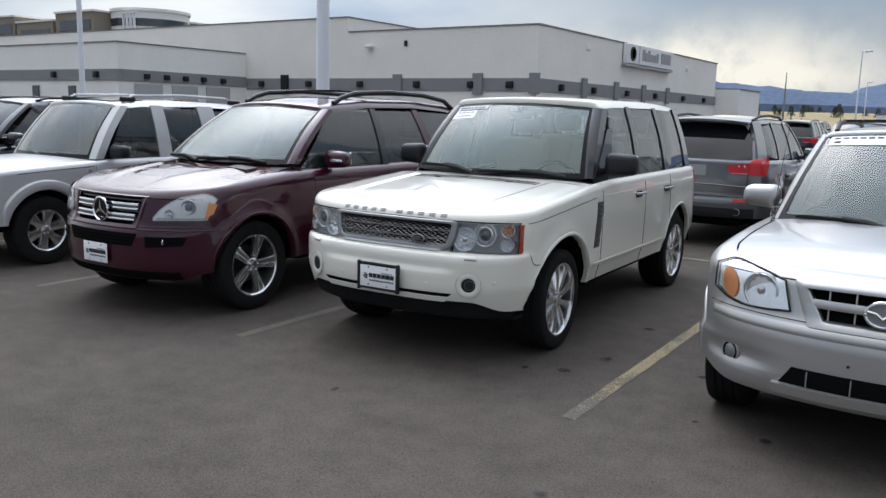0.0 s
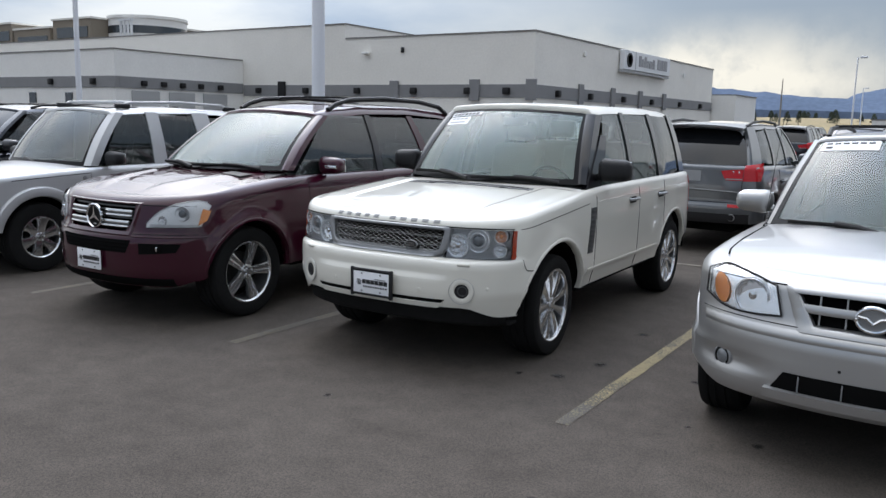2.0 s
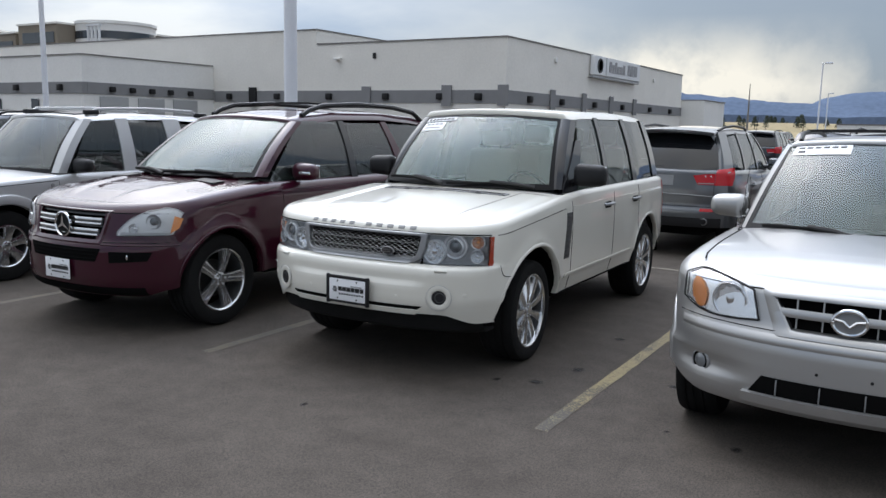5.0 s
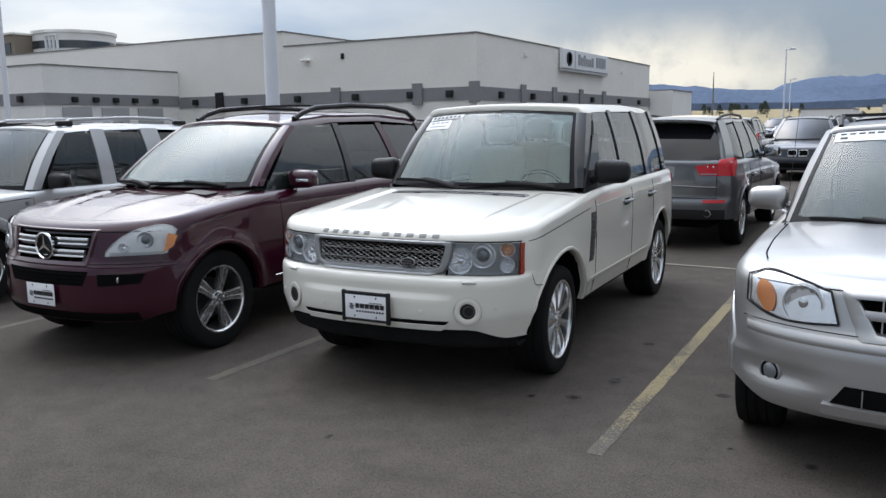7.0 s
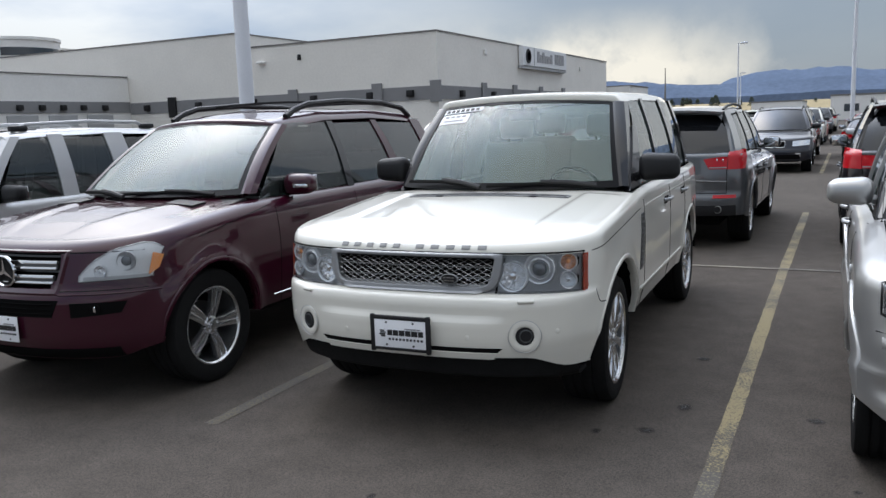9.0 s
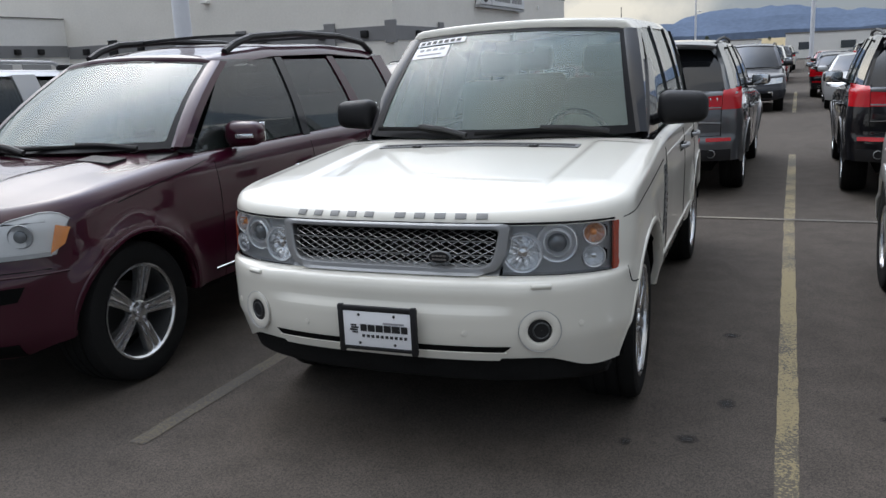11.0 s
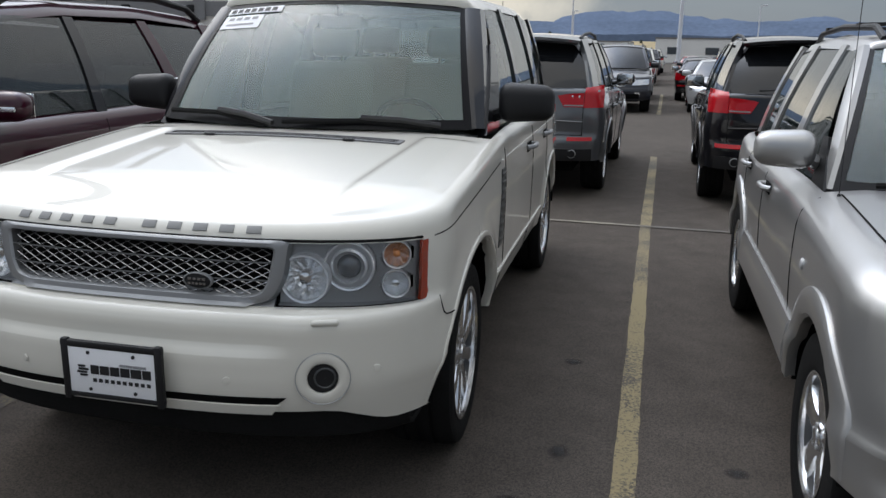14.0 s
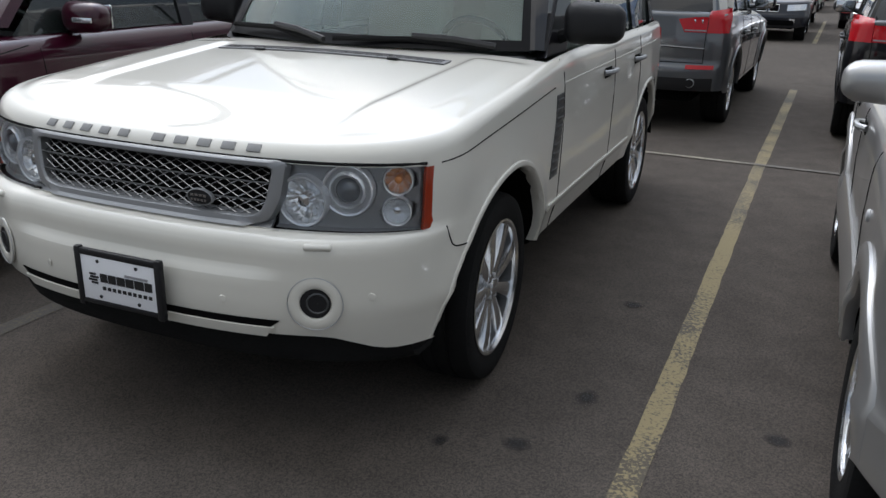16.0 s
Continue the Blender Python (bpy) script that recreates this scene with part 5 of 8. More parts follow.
        for f in [f for f in bm.faces if len(f.verts) > 4]:
            bm.faces.remove(f)
        bmesh.ops.translate(bm, verts=bm.verts, vec=(sgn * 0.006, 0, 0))
        part("fog_ring", bm, M["grille_grey"], lens)
        # washer cover, parking sensors
        bm = box_bm((0.085, 0.03, 0.02), (0, 0, 0), 0.008, 3)
        part("washer_cover", bm, M["white_paint"], car, matrix=pose(sgn * 0.655, sh.front_y(0.655, 0.765) + 0.004, 0.772, -40, 0, sgn * yaw))
        for sx, sz in ((0.80, 0.615), (0.36, 0.585)):
            bm = lathe_bm([(0.013, 0.0), (0.012, -0.003), (0.002, -0.004)], "y", 14)
            part("parking_sensor", bm, M["white_paint"], car, matrix=pose(sgn * sx, sh.front_y(sx, sz) - 0.001, sz, 0, 0, sgn * yaw))
        # fender vent
        bm = sheet_bm([[(sgn * (sh.side_x(y + (z - 0.78) * 0.12, z) + 0.004), y + (z - 0.78) * 0.12, z) for z in np.linspace(0.70, 1.06, 8)] for y in ((0.545, 0.60, 0.655) if sgn > 0 else (0.655, 0.60, 0.545))], 0.01)
        vt = part("side_vent", bm, M["grille_grey"], car, "dark grey louvred vent")
        for k in range(9):
            z = 0.725 + k * 0.038
            y = 0.60 + (z - 0.78) * 0.12
            bm = box_bm((0.006, 0.098, 0.022), (sgn * (sh.side_x(y, z) + 0.003), y, z), 0.002, turn=Matrix.Rotation(sgn * 0.12, 4, "Y"))
            part("slat", bm, M["grille_grey"], vt)
        mirror(car, (sgn * 0.86, 0.90, 1.345), sgn, M["plastic"], (0.27, 0.14, 0.19), 0.05, M["plastic"])
        door_handle(car, sh.side_x(1.60, 1.05), 1.58, 1.06, sgn, M["trim_grey"])
        door_handle(car, sh.side_x(2.40, 1.05), 2.40, 1.06, sgn, M["trim_grey"])
        # lower door moulding
        bm = sheet_bm([[(sgn * (sh.side_x(y, z) + 0.006), y, z) for z in (0.545, 0.56, 0.575)] for y in (np.linspace(0.56, 2.34, 16) if sgn > 0 else np.linspace(2.34, 0.56, 16))], 0.008)
        part("side_moulding", bm, M["white_paint"], car)
        # tail lamps
        lamp_patch(car, sh, "tail_lamp", M["red_lens"], (0.74, 0.90), (0.80, 1.18), 0.006, sgn, False, 6, 6, 0.02)
        # gap between bonnet and wing, bonnet side
        rise = [(-0.62, 1.004), (-0.3, 1.03), (0.6, 1.10)]
        seam(car, [(sgn * (sh.flank(y, interp(rise, y)) + 0.0005), y, interp(rise, y)) for y in np.linspace(-0.60, 0.55, 26)], "bonnet_gap")
        # joint between bumper and wing
        seam(car, [(sgn * (sh.flank(y, z) + 0.0008), y, z) for y, z in ((-0.585, 0.80), (-0.575, 0.765), (-0.56, 0.735), (-0.54, 0.722), (-0.50, 0.716), (-0.455, 0.712))], "bumper_joint", 0.0028)
        seam(car, [(sgn * (sh.side_x(y, interp([(0.6, 1.10), (3.3, 1.12)], y)) + 0.0002), y, interp([(0.6, 1.10), (3.3, 1.12)], y)) for y in np.linspace(0.72, 3.3, 14)], "belt_crease", 0.002, M["white_paint"])
    # shut line of the bonnet over grille and lamps
    seam(car, [(x, sh.front_y(x, 1.008) - 0.001, 1.008) for x in np.linspace(-0.9, 0.9, 33)], "bonnet_gap", 0.005)
    # lower intake and chin
    taper = lambda u, v: (0.03 * (1 - 2 * u) * (1 - v), 0)
    li = lamp_patch(car, sh, "lower_intake", M["dark"], (-0.54, 0.54), (0.506, 0.530), 0.004, 1, True, 20, 2, 0.01, edge=taper)
    lamp_patch(li, sh, "skid_bar", M["white_paint"], (-0.52, 0.52), (0.470, 0.505), 0.010, 1, True, 20, 2, 0.012, edge=taper)
    g = []
    for x in np.linspace(-0.86, 0.86, 25):
        y = sh.front_y(x, 0.45)
        g.append([(x, y + 0.22, 0.335), (x, y + 0.11, 0.335), (x, y + 0.07, 0.355), (x, y + 0.05, 0.40), (x, y + 0.04, 0.47)])
    part("chin_spoiler", sheet_bm(g, 0.02), M["rubber"], car)
    number_plate(car, 0.0, sh.front_y(0, 0.59) - 0.035, 0.592, 0.305, 0.152, True, 0)
    # bonnet grille under the screen, wipers, inner mirror, seats
    bm = bmesh.new()
    g = [[(x, y, sh.top(y) + 0.03 * (1 - (x / 0.9) ** 2) + 0.007) for y in (0.255, 0.295, 0.335)] for x in np.linspace(-0.56, 0.56, 25)]
    cg = part("bonnet_vent", sheet_bm(g, 0.008), M["strip_grey"], car, "grey slatted strip")
    for k in range(3):
        y = 0.275 + 0.020 * k
        part("vent_slot", tube_bm([(x, y, sh.top(y) + 0.03 * (1 - (x / 0.9) ** 2) + 0.007) for x in np.linspace(-0.54, 0.54, 19)], 0.0022, 4), M["seam"], cg)
    for x in (-0.33, 0.33):
        bm = box_bm((0.05, 0.02, 0.012), (x, 0.25, sh.top(0.25) + 0.03 * (1 - (x / 0.9) ** 2) + 0.006), 0.005)
        part("washer_jet", bm, M["plastic"], cg)
    wiper(car, (0.66, 0.585, 1.235), (-0.05, 0.41, 1.255), 0.02)
    wiper(car, (-0.10, 0.41, 1.235), (-0.72, 0.60, 1.275), 0.025)
    for x in (-0.38, 0.38):
        seat(car, x, 1.55, M["beige"], 0.70, 0.56)
        seat(car, x, 2.55, M["beige"], 0.72, 0.56)
    steering_wheel(car, 0.38, 1.08, 1.16, M["plastic"])
    bm = box_bm((0.24, 0.05, 0.075), (0, 1.08, 1.72), 0.02, 3)
    box_bm((0.03, 0.05, 0.06), (0, 1.05, 1.78), 0.01, bm=bm)
    part("inner_mirror", bm, M["plastic"], car)
    # price sticker behind the glass
    s = pane_patch(car, "window_sticker", M["sticker"], cab["ws"], (-0.93, -0.56), (0.76, 0.885), -0.003, label="white sticker at the top of the windscreen")
    top = pane_patch(car, "window_notice", M["sticker"], cab["ws"], (-0.93, -0.42), (0.90, 0.958), -0.006, label="narrow white notice with dark bars")
    for k in range(7):
        pane_patch(top, "notice_bar", M["ink"], cab["ws"], (-0.90 + 0.065 * k, -0.855 + 0.065 * k), (0.912, 0.945), -0.008, 0.001, n=2)
    for k in range(4):
        pane_patch(s, "sticker_bar", M["ink_grey"], cab["ws"], (-0.88 + 0.075 * k, -0.83 + 0.075 * k), (0.84, 0.865), -0.005, 0.001, n=2)
    pane_patch(s, "sticker_bar", M["ink_grey"], cab["ws"], (-0.88, -0.62), (0.79, 0.805), -0.005, 0.001)
    return car


# -- the maroon SUV --
def maroon_suv():
    spec = dict(w=0.955, yf=-0.97, yr=4.16, cf=0.72, cr=0.5, n_front=2.3, hood_m=56, lip=(0.030, 0.006), n_rear=2.8, wb=2.98, axle=-0.095, hub=0.385, arch=0.448, sill=0.40, sill_f=0.40,
                front_bottom=0.32, rear_bottom=0.42, zmin=0.32, zmax=1.20, rows=24, levels=(0.755, 0.76, 0.985, 0.99, 0.50, 0.62), holes=((0.42, 0.76, 0.985, 0.37),),
                top=[(-1, 1.045), (-0.6, 1.08), (-0.3, 1.115), (0, 1.145), (0.4, 1.178), (0.7, 1.185), (1.0, 1.185), (2.5, 1.20), (4.2, 1.22)],
                round=[(-1, 0.08), (-0.4, 0.09), (0.3, 0.08), (4, 0.06)],
                side=[(0.3, 0.06), (0.42, 0.03), (0.6, 0.012), (0.8, 0.0), (0.95, 0.004), (1.08, 0.02), (1.2, 0.05)],
                plan=[(-1, 0.0), (0, 0.0), (1.0, 0.015), (3.0, 0.012), (4.2, 0.06)],
                front=[(0.3, 0.10), (0.36, 0.03), (0.45, 0.0), (0.70, 0.0), (0.75, 0.03), (0.78, 0.05), (0.98, 0.10), (1.04, 0.13)],
                rear=[(0.3, 0.05), (0.5, 0.0), (0.7, 0.01), (0.76, 0.05), (1.2, 0.12)], flare=0.03, flare_in=0.01, flare_out=0.13,
                bumper_z=0.755, rear_bumper_z=0.72, doors=(0.66, 1.82, 2.70), cuts=(0.66, 1.82, 2.70), tyre_r=0.39, tyre_w=0.275, rim_r=0.262,
                wheel=(5, "five"), crown=0.045,
                hood_shape=lambda x, y, u: 0.014 * (smoothstep(0.36, 0.46, abs(x) - 0.22 * y) - smoothstep(0.46, 0.72, abs(x) - 0.22 * y)))
    cab = dict(belt_z=1.195, roof_z=1.745, belt_w=0.865, roof_w=0.67, cowl_y=0.56, roof_y0=0.98, roof_y1=3.75, rail=0.07, roof_crown=0.04,
               plan=[(0.6, 0.02), (1.2, 0.0), (2.8, 0.005), (4.0, 0.07)],
               roof_line=[(0.9, 1.765), (1.3, 1.825), (1.7, 1.862), (2.6, 1.872), (3.4, 1.84), (3.8, 1.79)], roof_bow=[(0, 0), (0.5, 0.03), (1, 0.14)],
               ws=((0.17, 1.225), (0.985, 1.757), 0.79, 0.625, 0.28, 0.13), rw=((4.0, 1.20), (3.72, 1.75), 0.74, 0.60, -0.14, -0.1),
               a_mat=M["maroon_paint"], a_w=0.10, d_mat=M["maroon_paint"], d_w=0.16, ws_mat=M["glass"], rw_mat=M["privacy"],
               side=[("window", [(0.56, 1.18), (1.80, 1.19), (1.80, 1.735), (1.16, 1.735)]),
                     ("pillar", [(1.78, 1.17), (1.88, 1.17), (1.88, 1.745), (1.79, 1.745)], M["black_paint"]),
                     ("window", [(1.88, 1.19), (2.72, 1.20), (2.58, 1.725), (1.88, 1.725)]),
                     ("pillar", [(2.70, 1.17), (2.86, 1.18), (2.66, 1.745), (2.56, 1.745)], M["maroon_paint"]),
                     ("window", [(2.84, 1.20), (3.62, 1.22), (3.46, 1.705), (2.66, 1.725)]),
                     ("pillar", [(3.60, 1.18), (3.86, 1.18), (3.66, 1.745), (3.45, 1.745)], M["maroon_paint"])])
    car, sh, cb = base_car("maroon_suv", "glossy maroon SUV with chrome-slat grille and black roof rails", spec, cab, M["maroon_paint"])
    # grille with two chrome slats and a round mark
    gx, g0, g1 = 0.43, 0.77, 0.985
    back = lamp_patch(car, sh, "grille", M["dark"], (-gx - 0.02, gx + 0.02), (g0 - 0.01, g1), -0.06, 1, True, 14, 2, 0.02)
    for zc in (0.826, 0.912):
        hw = gx - 0.035 - 0.2 * (0.95 - zc)
        sl = part("chrome_slat", sheet_bm([[(x, sh.front_y(x, zc + dz) - 0.004 + 0.25 * abs(dz), zc + dz) for dz in (-0.026, 0.0, 0.024)] for x in np.linspace(-hw, hw, 15)], 0.016), M["grille_grey"], back)
        for dz, h in ((-0.019, 0.007), (0.016, 0.010)):
            bm = sheet_bm([[(x, sh.front_y(x, zc + dz + e) - 0.012 + 0.3 * abs(e), zc + dz + e) for e in (-h, 0, h)] for x in np.linspace(-hw, hw, 15)], 0.008)
            part("slat_edge", bm, M["chrome"], sl)
    for zc in (0.872, 0.962):
        bm = sheet_bm([[(x, sh.front_y(x, zc + dz) + 0.02, zc + dz) for dz in (-0.006, 0.006)] for x in np.linspace(-gx + 0.03, gx - 0.03, 15)], 0.012)
        part("dark_slat", bm, M["grille_grey"], back)
    grille_ring(back, sh, lambda o: [(-gx + 0.05 - o, g0 - o), (gx - 0.05 + o, g0 - o), (gx + o, g1 + o * 0.4), (-gx - o, g1 + o * 0.4)], M["maroon_paint"], ((0.0, -0.05), (0.0, 0.004), (0.024, 0.012), (0.045, -0.006)))
    yb = sh.front_y(0, 0.872)
    bm = lathe_bm([(0.100, 0.0), (0.102, -0.014), (0.094, -0.02), (0.087, -0.010)], "y", 36)
    for f in [f for f in bm.faces if len(f.verts) > 4]:
        bm.faces.remove(f)
    bd = part("badge", bm, M["chrome"], back, "round chrome badge", matrix=pose(0, yb - 0.022, 0.872))
    bm = lathe_bm([(0.089, -0.006), (0.01, -0.006)], "y", 30)
    part("badge_field", bm, M["plastic"], bd)
    for k in range(3):
        a = math.pi / 2 + 2 * math.pi * k / 3
        bm = prism_bm([(0.014 * math.cos(a + 1.57), 0.014 * math.sin(a + 1.57)), (0.090 * math.cos(a), 0.090 * math.sin(a)), (0.014 * math.cos(a - 1.57), 0.014 * math.sin(a - 1.57))][::-1], 0.008)
        bmesh.ops.translate(bm, verts=bm.verts, vec=(0, -0.008, 0))
        part("badge_ray", bm, M["chrome"], bd, smooth=False)
    crest = [(0, 0.842), (0.12, 0.90), (0.25, 0.945), (0.5, 1.0), (0.78, 1.028), (0.92, 1.02), (1, 0.985)]
    for sgn in (1, -1):
        def edge(u, v):
            z0, z1 = 0.812 + 0.012 * u, interp(crest, u)
            return (0.03 * v * u, z0 + (z1 - z0) * v - v)
        hl = lamp_patch(car, sh, "headlight", M["lamp_pale"], (0.53, 0.87), (0, 1), 0.003, sgn, True, 20, 8, 0.01, "clear teardrop headlight with amber corner", edge)
        lamp_patch(hl, sh, "headlight_lens", M["lens"], (0.53, 0.87), (0, 1), 0.030, sgn, True, 20, 8, 0.024, edge=edge)
        pts = []
        for u, v in [(k / 16, 0) for k in range(17)] + [(1, k / 6) for k in range(1, 7)] + [(1 - k / 16, 1) for k in range(1, 17)] + [(0, 0)]:
            dx, dz = edge(u, v)
            x, z = 0.53 + 0.34 * u + dx, v + dz
            pts.append((sgn * (x + 0.004), sh.front_y(x, z) - 0.004, z))
        part("lamp_seal", tube_bm(pts, 0.004, 5), M["lamp_grey"], hl)
        for x, z, r in ((0.655, 0.868, 0.040), (0.775, 0.925, 0.060)):
            yaw = math.degrees(math.atan2(sh.front_y(x + 0.03, z) - sh.front_y(x - 0.03, z), 0.06))
            y = sh.front_y(x, z) - 0.014
            round_lamp(hl, (sgn * x, y, z), r, 0.012, pose(0, 0, 0, 0, 0, sgn * yaw * 0.7), bowl="lamp_grey" if x > 0.7 else "reflector", ring="bright_ring")
            bm = lathe_bm([(r * 0.52, -0.002), (r * 0.48, -0.008), (r * 0.33, -0.012), (0.003, -0.014)], "y", 24)
            part("projector_lens", bm, M["lens"] if x < 0.7 else M["projector_glass"], hl, matrix=pose(sgn * x, y, z, 0, 0, sgn * yaw * 0.7))
        # ribbed strip along the lower edge
        lamp_patch(hl, sh, "lamp_strip", M["lamp_grey"], (0.56, 0.86), (0.818, 0.838), 0.012, sgn, True, 16, 2, 0.006)
        lamp_patch(hl, sh, "corner_indicator", M["orange"], (0.856, 0.890), (0.868, 0.945), 0.012, sgn, True, 6, 4, 0.008, "amber corner lamp", lambda u, v: (0.012 * v, 0.06 * (u - 1) * (1 - v) + 0.02 * (1 - u)))
        # fog lamp
        lamp_patch(car, sh, "fog_recess", M["dark"], (0.50, 0.77), (0.595, 0.685), 0.004, sgn, True, 12, 4, 0.01, edge=lambda u, v: (0.03 * (v - 0.5) * u, 0.02 * (1 - v) * u))
        fy = sh.front_y(0.64, 0.645)
        bm = lathe_bm([(0.034, 0.0), (0.034, -0.004), (0.026, -0.006), (0.003, -0.006)], "y", 24)
        fl = part("fog_lamp", bm, M["dark"], car, "small dark fog lamp", matrix=pose(sgn * 0.64, fy - 0.006, 0.643, 0, 0, sgn * 18))
        bm = lathe_bm([(0.022, -0.004), (0.018, -0.010), (0.003, -0.012)], "y", 20)
        for v in bm.verts:
            v.co.x *= 0.45
        part("fog_lens", bm, M["chrome"], fl)
        bm = tube_bm([(sgn * x, sh.front_y(x, 0.735) - 0.001, 0.735) for x in np.linspace(0.42, 0.90, 12)], 0.007, 6)
        part("bumper_strip", bm, M["maroon_paint"], car)
        mirror(car, (sgn * 0.86, 0.93, 1.265), sgn, M["maroon_paint"], (0.25, 0.16, 0.17), 0.01, M["maroon_paint"], True)
        door_handle(car, sh.side_x(1.65, 0.98), 1.64, 0.98, sgn, M["chrome"])
        door_handle(car, sh.side_x(2.5, 0.98), 2.52, 0.99, sgn, M["chrome"])
        # raised roof rail on feet
        zr = lambda y: interp(cab["roof_line"], y)
        pts = [(sgn * 0.60, 1.30, zr(1.30) - 0.04), (sgn * 0.602, 1.42, zr(1.42) + 0.005), (sgn * 0.605, 1.62, zr(1.62) + 0.036), (sgn * 0.605, 2.2, zr(2.2) + 0.055), (sgn * 0.60, 2.9, zr(2.9) + 0.05), (sgn * 0.588, 3.35, zr(3.35) + 0.02), (sgn * 0.575, 3.55, zr(3.55) - 0.045)]
        bm = tube_bm(pts, 0.026, 8)
        rl = part("roof_rail", bm, M["plastic"], car, "black roof rail")
        # bonnet vents
        bm = sheet_bm([[(sgn * x, y, sh.top(y) + 0.045 * (1 - (x / 0.85) ** 2) + 0.018) for y in ((0.06, 0.13, 0.20) if sgn > 0 else (0.20, 0.13, 0.06))] for x in np.linspace(0.42, 0.66, 6)], 0.02)
        vt = part("bonnet_vent", bm, M["plastic"], car)
        ys = np.linspace(-0.2, 0.6, 12)
        seam(car, [(sgn * (sh.side_x(y, interp([(-0.3, 1.0), (0.6, 1.14)], y)) + 0.0005), y, interp([(-0.3, 1.0), (0.6, 1.14)], y)) for y in ys], "bonnet_gap")
        seam(car, [(sgn * (sh.side_x(y, 0.47) + 0.004), y, 0.47) for y in np.linspace(0.56, 2.55, 12)], "side_trim", 0.005, M["chrome"])
    for y in (1.9, 3.0):
        zr = interp(cab["roof_line"], y) + 0.05
        bm = sheet_bm([[(x, y + dy, zr + 0.02 * (1 - (x / 0.6) ** 2)) for dy in (-0.035, 0, 0.035)] for x in np.linspace(-0.6, 0.6, 13)], 0.02)
        part("roof_crossbar", bm, M["plastic"], car)
    seam(car, [(x, sh.front_y(x, 0.983) - 0.001, 0.983) for x in np.linspace(-0.84, 0.84, 29)], "bonnet_gap", 0.004)
    li = lamp_patch(car, sh, "lower_intake", M["dark"], (-0.43, 0.43), (0.60, 0.705), 0.004, 1, True, 16, 2, 0.01, edge=lambda u, v: (0.05 * (1 - 2 * u) * (1 - v), 0))
    for k in range(3):
        bm = tube_bm([(x, sh.front_y(x, 0.622 + 0.03 * k) - 0.006, 0.622 + 0.03 * k) for x in np.linspace(-0.39, 0.39, 13)], 0.004, 4)
        part("slat", bm, M["dark"], li)
    lamp_patch(car, sh, "chin", M["dark"], (-0.72, 0.72), (0.33, 0.395), 0.008, 1, True, 20, 3, 0.02)
    number_plate(car, 0.0, sh.front_y(0, 0.5) - 0.02, 0.522, 0.305, 0.16, False, 0)
    wiper(car, (0.62, 0.34, 1.225), (-0.1, 0.15, 1.25), 0.02)
    wiper(car, (-0.05, 0.13, 1.225), (-0.66, 0.34, 1.25), 0.02)
    for x in (-0.38, 0.38):
        seat(car, x, 1.62, M["dark_cloth"], 0.62, 0.54)
        seat(car, x, 2.55, M["dark_cloth"], 0.62, 0.54)
    steering_wheel(car, 0.38, 1.05, 1.10, M["plastic"])
    return car


